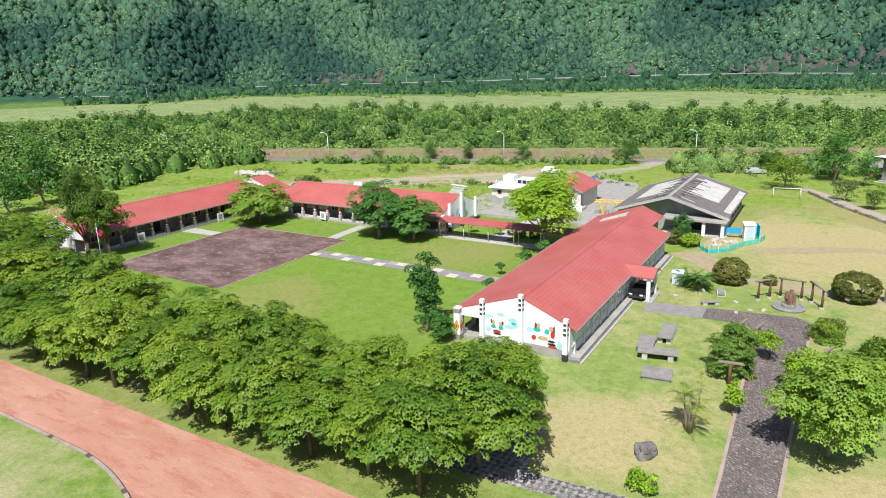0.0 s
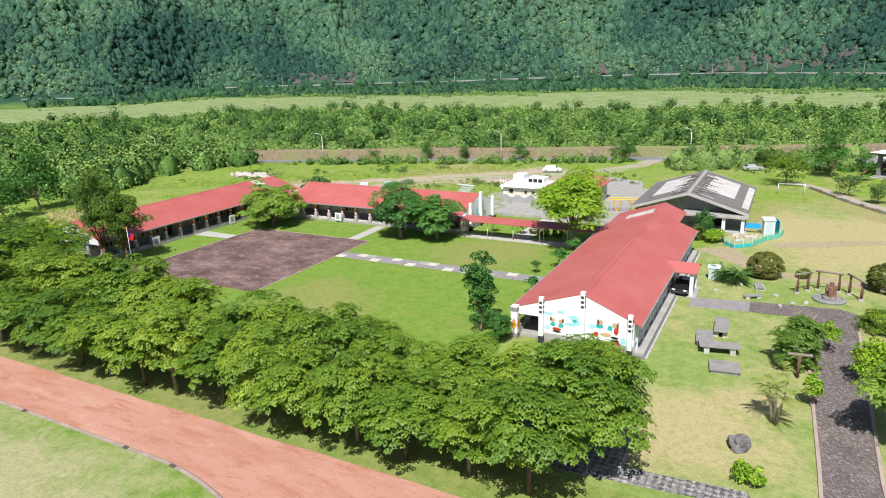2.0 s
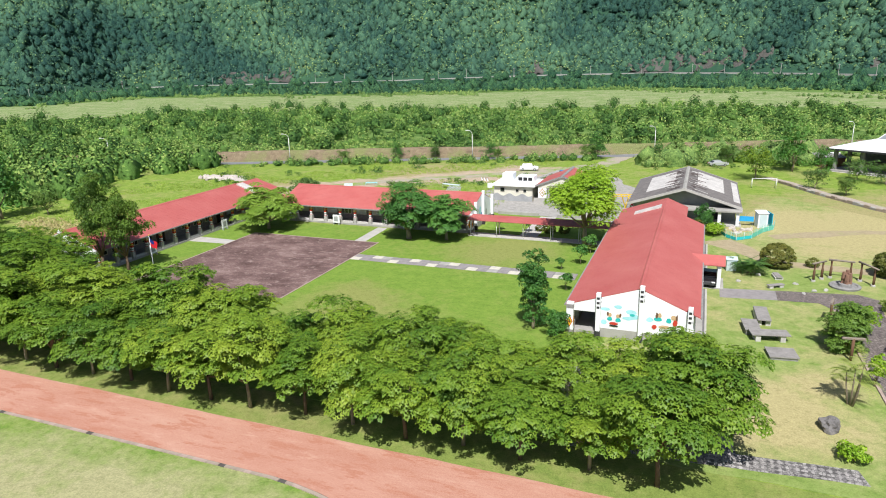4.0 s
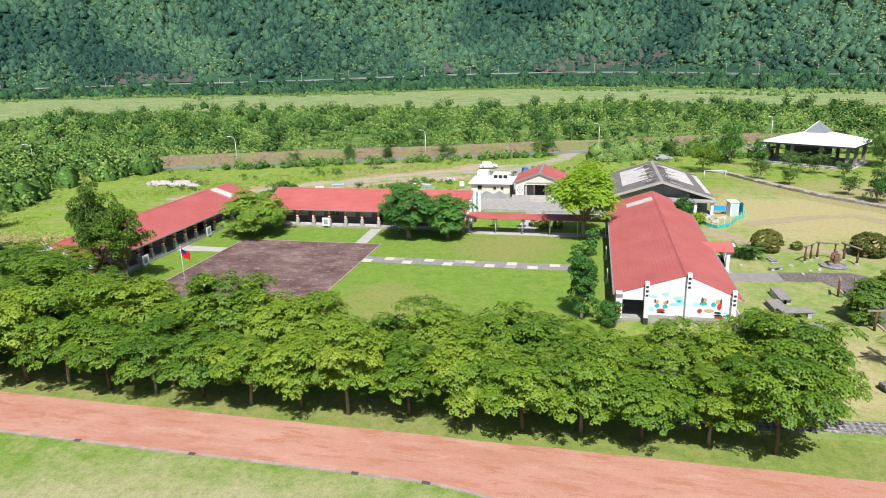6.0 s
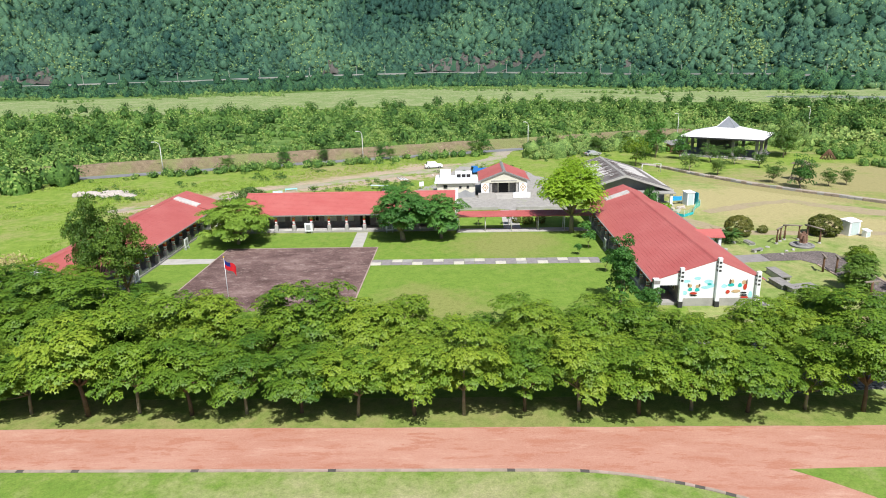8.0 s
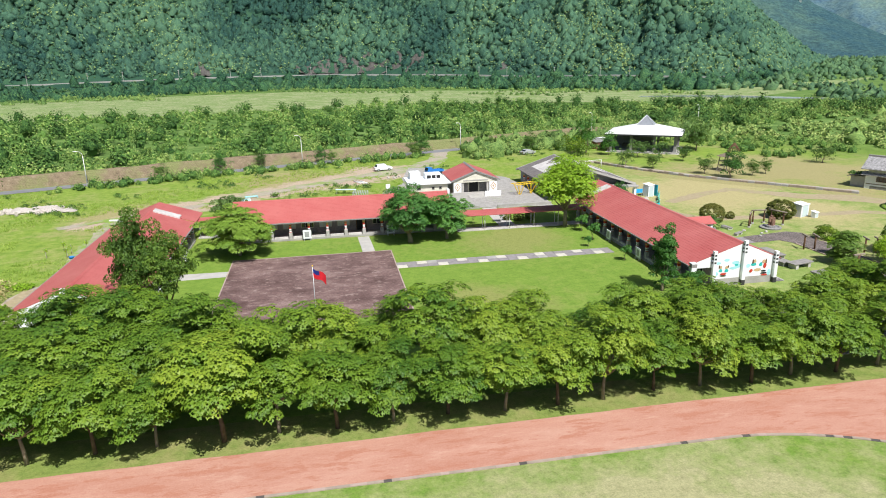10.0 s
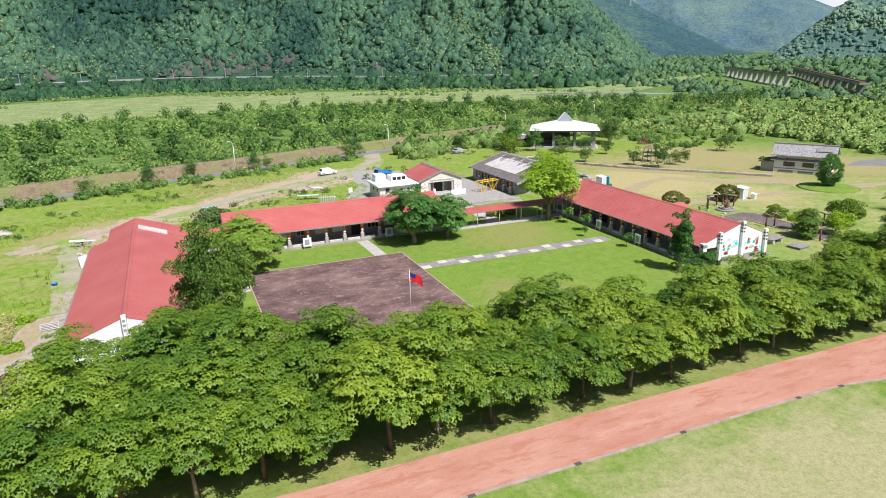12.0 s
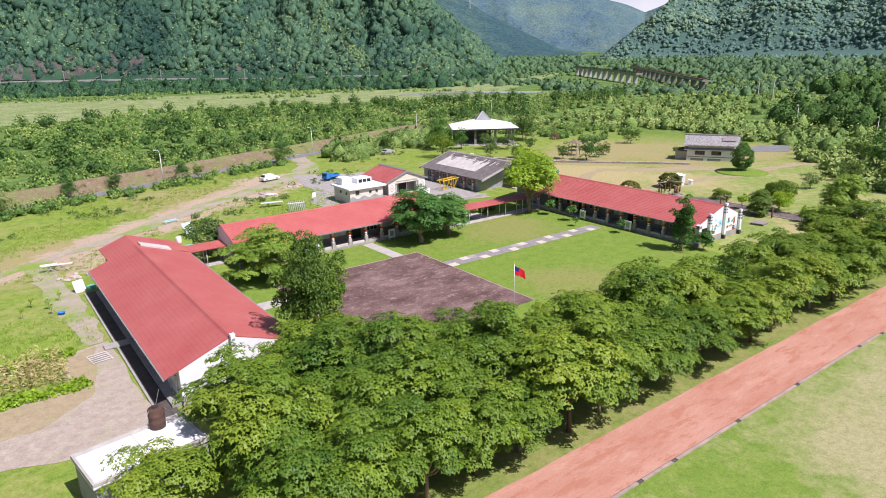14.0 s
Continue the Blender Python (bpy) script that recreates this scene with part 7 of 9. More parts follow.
pylon(1532, 1899, 140, 58)
for i, (x, y, h) in enumerate(((292, 106, 17), (296, 100, 17), (306, 84, 18), (309, 80, 18.5), (311, 76, 18), (318, 60, 17), (326, 36, 17), (331, 18, 17))):
    t = thing("railway_mast", "pale railway mast above the far trees", "mast", "railway masts", (x, y, 0), 60)
    h *= 0.62
    part("pole", Build().tube([(0, 0, -0.2), (0, 0, h)], [0.32, 0.24], 7), [M_LIME], t)
    part("cross_arm", Build().box(-1.6, 0.2, -0.1, 0.1, h - 1.2, h - 1.0), [M_STEEL], t)

# ---- trees ----
def limbs(rng, height, trunk, mids, r0, lean=0.15, fork=None, ways=7):
    """A tapered trunk with limbs out to some of the clumps."""
    b = Build()
    top = Vector((rng.normal(0, lean), rng.normal(0, lean), trunk))
    b.tube([(0, 0, -0.15), (top.x * 0.3, top.y * 0.3, trunk * 0.5), tuple(top)], [r0 * 1.25, r0, r0 * 0.8], 9)
    pick = rng.choice(len(mids), min(ways, len(mids)), replace=False)
    for i in pick:
        e = Vector(mids[i])
        m1 = top.lerp(e, 0.45) + Vector((0, 0, -0.06 * (e - top).length))
        b.tube([tuple(top - Vector((0, 0, 0.1))), tuple(m1), tuple(top.lerp(e, 0.92))], [r0 * 0.55, r0 * 0.32, r0 * 0.10], 6)
    return b


def tree_kind(name, label, seed, radius, tall, low, trunk, clumps, leaves, rc, leaf, leafmat, bark=None, r0=0.16, group="", ways=7, layered=False, **kw):
    """A tree thing with its trunk and crown, built about the origin; layered: pads of rosettes in place of leafy clumps."""
    rng = np.random.default_rng(seed)
    noise.seed_set(seed)
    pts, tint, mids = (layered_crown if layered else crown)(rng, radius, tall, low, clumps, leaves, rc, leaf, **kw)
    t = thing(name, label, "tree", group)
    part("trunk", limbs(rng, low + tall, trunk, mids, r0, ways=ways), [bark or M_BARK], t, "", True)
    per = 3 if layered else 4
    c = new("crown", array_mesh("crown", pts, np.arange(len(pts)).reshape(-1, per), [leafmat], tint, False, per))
    c.parent = t
    return t


ROW = [tree_kind("shade_tree", "broad leafy shade tree in a row by the track", 20 + i, 3.0 + 0.25 * (i % 3), 2.7 + 0.25 * (i % 2), 4.6, 2.3, 60, 50, 1.08, 0.23, L_FRONT,
                 M_BARK_PALE if i % 2 else None, 0.15, "row of shade trees", ways=11, layered=True, flat=0.42, wild=0.3, shell=(0.55, 1.05), bottom=-0.5, fingers=6, slim=0.95, droop=0.3) for i in range(6)]
rr = random.Random(5)
front = [(-22.3 + 4.47 * i, -51.8) for i in range(-6, 15)]
back = [(-44 + 4.9 * i + (0.6 if i % 2 else -0.4), -45.4) for i in range(17)]
spots = front + back + [(-36.5, -39.0), (-30.5, -39.5), (-25, -40.5), (-33, -34.0), (-50.4, -44.3), (-43.8, -38.3), (-37.2, -34.2), (41.0, -41.4), (36.6, -45.8), (42.2, -46.6)]
for i, (x, y) in enumerate(spots):
    k = i % 6
    s = rr.uniform(0.80, 1.02) if i < len(front) else rr.uniform(0.95, 1.16)
    s *= 0.85 if y > -47 and 3.5 < x < 23 else 0.8 if (y > -47 and 24 < x < 38) or (x < -46 and y < -46) else 1.02 if y > -39.2 and x < -34 else 0.93 if x < -46 else 1
    s *= 1.22 if abs(x + 22.3) < 0.1 and y < -50 else 1
    m = pose(x + rr.uniform(-0.3, 0.3), y + (0.5 if i < 21 else 0) + rr.uniform(-0.3, 0.3), 0, 0, 0, rr.uniform(0, 360)) @ Matrix.Diagonal((s, s, s * rr.uniform(0.88, 1.14), 1))
    if i < 6:
        ROW[k].matrix_basis = m
    else:
        copy_thing(ROW[k], m).matrix_basis = m

# ---- single trees and bushes ----
def put(t, x, y, turn=0.0, s=1.0, z=0.0):
    t.matrix_basis = pose(x, y, z, 0, 0, turn) @ Matrix.Diagonal((s, s, s, 1))
    return t


put(tree_kind("round_tree", "bright yellow-green round tree beside the walkway", 51, 4.3, 3.6, 7.6, 2.9, 150, 60, 1.25, 0.23, L_BRIGHT, M_BARK_PALE, 0.34, layered=True, shell=(0.55, 1.0), flat=0.8, wild=0.34, bottom=-0.8, fingers=6, slim=0.95, ways=14), 26.2, 3.75)
put(tree_kind("dark_tree", "dark glossy tree with a thick short trunk on the lawn", 52, 4.4, 3.5, 5.2, 1.5, 120, 52, 1.15, 0.24, L_DARK, M_BARK_PALE, 0.38, layered=True, shell=(0.5, 1.0), flat=0.55, wild=0.25, bottom=-0.85, fingers=6, slim=0.9, ways=9), -0.6, 0.4, 0)
put(tree_kind("dark_tree", "dark bushy tree leaning over the lawn", 53, 3.4, 2.7, 4.0, 1.4, 84, 52, 1.05, 0.24, L_DARK, M_BARK_PALE, 0.24, layered=True, shell=(0.5, 1.0), flat=0.55, wild=0.3, bottom=-0.85, fingers=6, slim=0.9), 5.4, 1.2, 40)
put(tree_kind("spreading_tree", "light green spreading tree at the edge of the square", 54, 5.6, 3.1, 4.4, 1.4, 115, 60, 1.25, 0.25, L_LIME, M_BARK_PALE, 0.24, layered=True, shell=(0.45, 1.02), flat=0.32, wild=0.35, bottom=-0.85, fingers=6, slim=0.9, ways=14), -26.4, -0.6)
COL = put(tree_kind("column_tree", "tall dense dark green tree before the west wing", 55, 3.0, 5.0, 7.4, 2.2, 90, 150, 1.05, (0.28, 0.17), L_COLUMN, M_BARK, 0.30, shell=(0.45, 1.0), flat=0.75, wild=0.45, bottom=-0.9), -33.6, -28.0, 0, 0.8)
COL.scale.z = 1.12
COL = put(tree_kind("column_tree", "dense dark green tree before the west wing", 56, 3.4, 4.3, 6.2, 2.0, 90, 150, 1.05, (0.28, 0.17), L_COLUMN, M_BARK, 0.26, shell=(0.45, 1.0), flat=0.75, wild=0.45, bottom=-0.9), -31.0, -26.2, 70, 0.78)
COL.scale.z = 1.08
put(tree_kind("slim_tree", "slim dark tree near the painted gable", 57, 1.45, 3.7, 4.6, 1.3, 80, 105, 0.64, (0.26, 0.15), L_DARK, M_BARK_PALE, 0.16, shell=(0.45, 1.0), flat=0.8, wild=0.45, bottom=-0.95, ways=10), 26.5, -28.6)
put(tree_kind("slim_tree", "small dark tree at the corner of the painted gable", 58, 1.7, 1.5, 2.4, 0.8, 44, 110, 0.7, (0.26, 0.15), L_DARK, M_BARK_PALE, 0.1, shell=(0.4, 1.0), flat=0.7, wild=0.4, bottom=-0.8), 29.2, -30.4, 0, 0.72)
put(tree_kind("lime_tree", "bright yellow-green tree beside the paved drive", 59, 3.1, 3.2, 4.9, 1.6, 90, 52, 1.1, 0.25, L_LIME, M_BARK_PALE, 0.16, layered=True, shell=(0.5, 1.05), flat=0.6, wild=0.22, bottom=-0.85, fingers=6, slim=0.9, ways=12), 62.4, -34.9, 0, 0.96)
put(tree_kind("lime_shrub", "light green shrub with pale flowers", 60, 2.0, 1.7, 1.9, 0.5, 34, 110, 0.8, (0.26, 0.15), L_BRIGHT, M_BARK_PALE, 0.07, shell=(0.45, 1.0), flat=0.7, wild=0.35, bottom=-0.5), 60.9, -25.5)
put(tree_kind("cone_shrub", "dark green cone-shaped shrub beside the drive", 61, 1.75, 2.6, 1.9, 0.5, 95, 42, 0.7, 0.18, L_COLUMN, M_BARK, 0.12, layered=True, shell=(0.55, 1.0), flat=0.55, wild=0.2, bottom=-0.7, fingers=6, slim=0.95), 55.0, -24.7, 0, 1.0)
put(tree_kind("round_shrub", "rounded green shrub at the bend of the drive", 62, 2.2, 1.5, 1.2, 0.4, 46, 110, 0.75, (0.24, 0.14), L_FRONT, M_BARK, 0.1, shell=(0.65, 1.0), flat=0.7, wild=0.15, bottom=-0.7), 62.0, -13.4, 0, 0.7)
put(tree_kind("yellow_shrub", "yellow-green shrub behind the cone shrub", 63, 0.9, 1.5, 1.6, 0.4, 16, 90, 0.55, (0.22, 0.13), L_BRIGHT, M_BARK, 0.05, shell=(0.5, 1.0), flat=0.8, wild=0.3), 57.3, -20.6)
put(tree_kind("yellow_shrub", "small yellow-green shrub at the drive's edge", 64, 0.42, 1.3, 1.4, 0.4, 14, 70, 0.4, (0.22, 0.13), L_BRIGHT, M_BARK, 0.05, shell=(0.5, 1.0), flat=0.8, wild=0.3), 56.0, -32.0)
put(tree_kind("yellow_shrub", "small bright shrub beside the chequered path", 65, 0.75, 0.7, 0.6, 0.2, 12, 80, 0.45, (0.22, 0.13), L_BRIGHT, M_BARK, 0.05, shell=(0.5, 1.0), flat=0.8, wild=0.3), 52.5, -44.4)
DOME = tree_kind("clipped_bush", "dense clipped round bush with brownish tips", 66, 2.4, 2.05, 1.7, 0.4, 260, 56, 0.36, (0.2, 0.15), L_DOME, M_BARK, 0.1, shell=(0.955, 0.99), flat=0.9, wild=0.025, loose=0.25, bottom=-1.0)
put(DOME, 51.4, 0.6, 0, 0.8)
copy_thing(DOME, Matrix.Identity(4)).matrix_basis = pose(64.2, 0.2, 0, 0, 0, 80) @ Matrix.Diagonal((0.92, 0.92, 0.82, 1))
put(tree_kind("round_garden_tree", "dense dark clipped tree on a round mound", 67, 2.1, 3.0, 3.1, 0.9, 120, 90, 0.7, (0.26, 0.15), L_DARK, M_BARK, 0.16, shell=(0.8, 1.0), flat=0.9, wild=0.16, bottom=-0.98), 91.5, -0.5, 0, 1.0, 0.4)
setting("mound", Build().lathe(91.5, -0.5, [(6.0, 0.0), (5.2, 0.16), (3.8, 0.36), (1.8, 0.45), (0.1, 0.47)], 28), [M_COURT_LAWN], "low round grassy mound under the clipped tree", "mound", True)
put(tree_kind("garden_tree", "green bushy tree beside the gable lawn", 68, 2.6, 2.0, 2.3, 0.8, 60, 110, 0.85, (0.28, 0.16), L_FRONT, M_BARK, 0.14, shell=(0.6, 1.0), flat=0.7, wild=0.25, bottom=-0.7), 66.5, -22.5)
# small trees along the verandah of the east wing and behind the walkway
SMALL = tree_kind("young_tree", "thin young tree on the lawn beside the verandah", 69, 0.95, 1.1, 1.7, 0.9, 14, 70, 0.5, (0.26, 0.15), L_DARK, M_BARK_PALE, 0.045, "young trees", shell=(0.4, 1.0), flat=0.7, wild=0.5)
put(SMALL, 27.7, 0.1)
for x, y, s in ((27.3, -5.5, 1.0), (27.5, -16.3, 0.8), (11.5, 9.0, 0.8), (16.5, 9.2, 0.8), (25.3, -8.6, 0.6)):
    copy_thing(SMALL, Matrix.Identity(4)).matrix_basis = pose(x, y, 0, 0, 0, x * 40) @ Matrix.Diagonal((s, s, s, 1))
LOW = tree_kind("clipped_bush", "small clipped round bush", 67, 2.4, 2.05, 1.7, 0.4, 80, 40, 0.6, (0.34, 0.24), L_DOME, M_BARK, 0.1, shell=(0.9, 1.0), flat=0.9, wild=0.05, loose=0.3, bottom=-0.8)
put(LOW, 55.6, 1.8, 150, 0.3)
for x, y, s in ((19.8, 9.6, 0.36), (18.0, 10.4, 0.3), (22.0, 10.0, 0.34), (41.5, 16.0, 0.5)):
    copy_thing(LOW, Matrix.Identity(4)).matrix_basis = pose(x, y, 0, 0, 0, x * 30) @ Matrix.Diagonal((s, s, s, 1))
put(tree_kind("conifer_shrub", "dark upright conifer shrub beside the hall", 70, 1.25, 2.3, 2.0, 0.4, 70, 90, 0.45, (0.3, 0.08), L_DARK, M_BARK, 0.1, shell=(0.5, 1.0), flat=1.3, wild=0.3, bottom=-0.7), 42.4, 17.3)
put(tree_kind("flowering_shrub", "green shrub with orange flowers beside the hall", 71, 1.3, 1.0, 0.9, 0.3, 22, 80, 0.6, (0.26, 0.15), L_BRIGHT, M_BARK, 0.06, shell=(0.5, 1.0), flat=0.7, wild=0.3), 44.0, 15.2)
put(tree_kind("blossom_tree", "small tree with pale blossom between two wings", 72, 2.0, 1.5, 2.6, 1.0, 34, 110, 0.8, (0.26, 0.16), L_BLOSSOM, M_BARK, 0.12, shell=(0.55, 1.0), flat=0.65, wild=0.25, bottom=-0.8), -29.7, 16.4, 0, 1.35)
# trees of the east field and round the pavilion
FIELD = [tree_kind("field_tree", "leafy tree at the edge of the field", 80 + i, 2.3 + 0.25 * i, 2.4, 3.3, 1.1, 60, 34, 0.72, (0.34, 0.18), m, M_BARK_PALE, 0.12, "field trees", shell=(0.35, 1.0), flat=0.8, wild=0.5, bottom=-1.0) for i, m in enumerate((L_BUSH, L_DARK, L_BLOSSOM, L_YELLOW))]
where = [(52.6, 67.0, 3, 1.4), (61.0, 79.5, 1, 1.65), (66.5, 76.0, 1, 1.1), (72.5, 70.5, 2, 0.95), (76.8, 66.0, 2, 0.9), (80.5, 60.5, 0, 0.75), (78.2, 35.8, 1, 1.15), (84.6, 37.2, 0, 0.7), (67.5, 52.0, 0, 0.8),
         (63.0, 58.0, 2, 0.75), (93.5, 76.0, 0, 1.5), (96.0, 80.0, 0, 1.3), (75.4, 42.0, 0, 0.8), (88.8, 38.3, 0, 0.6), (112, 48, 2, 0.9), (106.3, 11.5, 1, 1.1), (47.2, 88.5, 0, 0.9), (-82, -8, 1, 2.1), (-80, -16, 1, 1.8),
         (-76, -3, 0, 1.0), (30.8, 88.0, 1, 0.9), (14.5, 90.5, 1, 1.25), (12.5, 88.0, 0, 0.9), (-40, 79.5, 1, 0.8), (-53, 71.5, 0, 0.75), (-30, 83.5, 0, 0.7), (-14, 86, 1, 0.85), (-11, 83, 0, 0.6), (36, 92, 0, 0.9), (41, 94, 1, 0.8),
         (118, -16, 0, 1.4), (112, -22, 1, 1.5), (105, -30, 0, 1.3), (98, -22, 0, 1.0), (92, -34, 1, 1.1), (84, -20, 2, 0.7)]
rr = random.Random(9)
for i, (x, y, k, s) in enumerate(where):
    s *= 1.0
    m = pose(x, y, 0, 0, 0, rr.uniform(0, 360)) @ Matrix.Diagonal((s, s, s * rr.uniform(0.85, 1.1), 1))
    if i in (0, 1, 3, 5) and FIELD[k].location.length < 0.01:
        FIELD[k].matrix_basis = m
    else:
        copy_thing(FIELD[k], Matrix.Identity(4)).matrix_basis = m


def fronds(n, length, droop, width, rise, seed, z=0.0, spread=1.0, leaf=14, fill=0.32):
    """Arching fronds from one point, each with a row of leaflets on both sides."""
    rng, pts = np.random.default_rng(seed), []
    for i in range(n):
        a = rng.uniform(0, 2 * math.pi)
        up = rng.uniform(0.1, 1.0) * rise
        dirn = np.array([math.cos(a), math.sin(a), 0.0])
        side = np.array([-math.sin(a), math.cos(a), 0.0])
        L = length * rng.uniform(0.8, 1.1)
        for k in range(leaf):
            f = (k + 0.5) / leaf
            p = dirn * L * f * spread + np.array([0, 0, z + up * L * f - droop * L * f * f])
            w = width * math.sin(math.pi * min(1, f * 0.85 + 0.15))
            for s in (-1, 1):
                tip = p + side * s * w + dirn * w * 0.45 - np.array([0, 0, w * 0.2])
                q = dirn * L / leaf * fill
                pts += [p - q, p + q, tip + q * 0.3, tip - q * 0.3]
    return np.array(pts)


def frond_thing(name, label, x, y, stems, mat, seed, n, length, droop, width, rise, r0=0.07, leaf=14, fill=0.32):
    t = thing(name, label, "plant", "", (x, y, 0))
    for i, (dx, dy, h) in enumerate(stems):
        if h > 0.4:
            part("stem", Build().tube([(dx * 0.3, dy * 0.3, -0.1), (dx * 0.8, dy * 0.8, h * 0.6), (dx, dy, h)], [r0 * 1.3, r0, r0 * 0.7], 7), [M_BARK_PALE], t, "", True)
        p = fronds(n, length, droop, width, rise, seed + i, h, 1.0, leaf, fill) + [dx, dy, 0]
        c = new("fronds", array_mesh("fronds", p, quads_of(len(p) // 4), [mat], np.repeat(np.random.default_rng(seed).uniform(0, 0.9, n), len(p) // n)))
        c.parent = t
    return t


frond_thing("areca_palm", "clump of thin palms with yellowing fronds", 53.6, -36.0, [(0, 0, 3.1), (0.6, 0.35, 3.5), (-0.5, 0.4, 2.7), (0.35, -0.5, 2.2), (-0.35, 0.7, 1.7)], L_PALM, 90, 10, 1.6, 1.0, 0.24, 1.6, 0.06, 13, 0.34)
frond_thing("sago_palm", "broad dark green sago palm with stiff fronds", 48.2, -3.3, [(0.4, -0.2, 0.95), (-0.95, 0.5, 0.75)], L_SAGO, 97, 78, 2.0, 0.75, 0.2, 1.35, 0.2, 8, 0.62)

# ---- small things ----
def car(label, at, turn, paint, kind="suv", glass=None):
    """A parked car along its own x: body, cabin glass, wheels, lamps."""
    t = thing("car", label, "car", "parked cars", at, turn)
    L, W = (4.6, 1.8)
    side = [(-2.3, 0.45), (-2.25, 0.95), (-1.9, 1.02), (-1.55, 1.62), (0.55, 1.66), (1.15, 1.05), (2.15, 0.92), (2.3, 0.7), (2.28, 0.42), (1.75, 0.32), (-1.9, 0.32)] if kind == "suv" else \
           [(-2.3, 0.45), (-2.28, 0.85), (-1.7, 0.95), (-1.05, 1.40), (0.35, 1.42), (1.05, 0.95), (2.15, 0.80), (2.3, 0.62), (2.28, 0.40), (1.75, 0.28), (-1.9, 0.28)]
    b = Build()
    k = len(side)
    ring = []
    for y, inset in ((-W / 2, 1), (-W / 2 + 0.0, 0), (W / 2, 0), (W / 2, 1)):
        ring.append([(x, y * (0.86 if z > 1.1 else 1.0), z) for x, z in side])
    v = ring[0] + ring[3]
    b.add(v, [tuple(range(k - 1, -1, -1)), tuple(range(k, 2 * k))] + [(i, (i + 1) % k, k + (i + 1) % k, k + i) for i in range(k)])
    part("body", b, [paint], t)
    top = [p for p in side if p[1] > 1.1]
    z0, z1 = (1.06, 1.55) if kind == "suv" else (0.98, 1.34)
    for s in (-1, 1):
        for x0, x1 in ((-1.45, -0.5), (-0.42, 0.5)):
            w = Build().add([(x0, s * W / 2 * 0.985, z0), (x1 + 0.25 * (x1 > 0), s * W / 2 * 0.985, z0), (x1 - 0.05, s * W / 2 * 0.875, z1), (x0 + 0.12, s * W / 2 * 0.875, z1)], [(0, 1, 2, 3) if s < 0 else (3, 2, 1, 0)])
            part("side_window", w, [M_GLASS], t)
        for x in (-1.45, 1.42):
            wh = Build().tube([(x, s * (W / 2 - 0.2), 0.33), (x, s * (W / 2 + 0.02), 0.33)], 0.33, 16)
            tyre = part("wheel", wh, [M_BLACK], t, "black tyre", False)
            part("rim", Build().tube([(x, s * (W / 2 + 0.02), 0.33), (x, s * (W / 2 + 0.035), 0.33)], 0.2, 12), [M_STEEL], tyre)
        part("headlight", Build().box(2.2, 2.32, s * 0.62 - 0.18, s * 0.62 + 0.18, 0.66, 0.80), [M_WHITE_STEEL], t)
        part("tail_light", Build().box(-2.33, -2.24, s * 0.72 - 0.12, s * 0.72 + 0.12, 0.72, 0.95), [M_RED], t)
    xa, xb = (0.60, 1.12) if kind == "suv" else (0.40, 1.02)
    part("windscreen", Build().add([(xa + 0.02, -0.72, z1 + 0.02), (xa + 0.02, 0.72, z1 + 0.02), (xb + 0.03, 0.82, z0 + 0.02), (xb + 0.03, -0.82, z0 + 0.02)], [(0, 3, 2, 1)]), [M_GLASS], t)
    ra, rb = (-1.60, -1.90) if kind == "suv" else (-1.10, -1.66)
    part("rear_window", Build().add([(ra - 0.03, -0.70, z1), (ra - 0.03, 0.70, z1), (rb - 0.03, 0.80, z0 + 0.03), (rb - 0.03, -0.80, z0 + 0.03)], [(0, 1, 2, 3)]), [M_GLASS], t)
    part("bumper", Build().box(2.22, 2.36, -0.8, 0.8, 0.38, 0.56, 0, 0, 0.02), [M_DARKSTEEL], t)
    return t


M_CARWHITE = plain("white_car_paint", (0.78, 0.79, 0.80), 0.3, 0, 0.04, 1, 20, 0.0, 0.5)
M_CARSILVER = plain("silver_car_paint", (0.55, 0.56, 0.58), 0.3, 0.4, 0.04, 1, 20, 0.0, 0.5)
M_CARBLACK = plain("black_car_paint", (0.015, 0.015, 0.018), 0.2, 0, 0.1, 1, 20, 0.0, 0.6)
car("white estate car parked on the gravel", (1.5, 68.2, 0.04), 12, M_CARWHITE)
car("silver saloon parked beside the scrub", (45.2, 84.6, 0.0), 20, M_CARSILVER, "saloon")
car("black car parked under the porch roof", (43.3, -8.6, 0.13), -95, M_CARBLACK, "saloon")


def small_truck(at, turn):
    t = thing("small_truck", "small blue truck with open bed in the yard", "truck", "", at, turn)
    part("cab", Build().prism([(0.9, 0.5), (2.2, 0.5), (2.2, 1.1), (1.95, 1.85), (0.9, 1.85)], -0.8, 0.8, "y"), [M_BLUE], t, "blue cab")
    part("bed", Build().box(-2.3, 0.85, -0.85, 0.85, 0.7, 0.82), [M_BLUE], t)
    for x0, x1, y0, y1 in ((-2.3, 0.85, -0.85, -0.79), (-2.3, 0.85, 0.79, 0.85), (-2.3, -2.24, -0.79, 0.79)):
        part("bed_side", Build().box(x0, x1, y0, y1, 0.82, 1.2), [M_BLUE], t)
    part("windscreen", Build().add([(2.215, -0.7, 1.12), (2.215, 0.7, 1.12), (1.97, 0.66, 1.8), (1.97, -0.66, 1.8)], [(0, 1, 2, 3)]), [M_GLASS], t)
    for x in (-1.5, 1.4):
        for s in (-1, 1):
            part("wheel", Build().tube([(x, s * 0.62, 0.3), (x, s * 0.84, 0.3)], 0.3, 14), [M_BLACK], t, "black tyre")
    part("chassis", Build().box(-2.2, 2.1, -0.4, 0.4, 0.35, 0.7), [M_DARKSTEEL], t)


small_truck((13.2, 59.0, 0.04), 200)


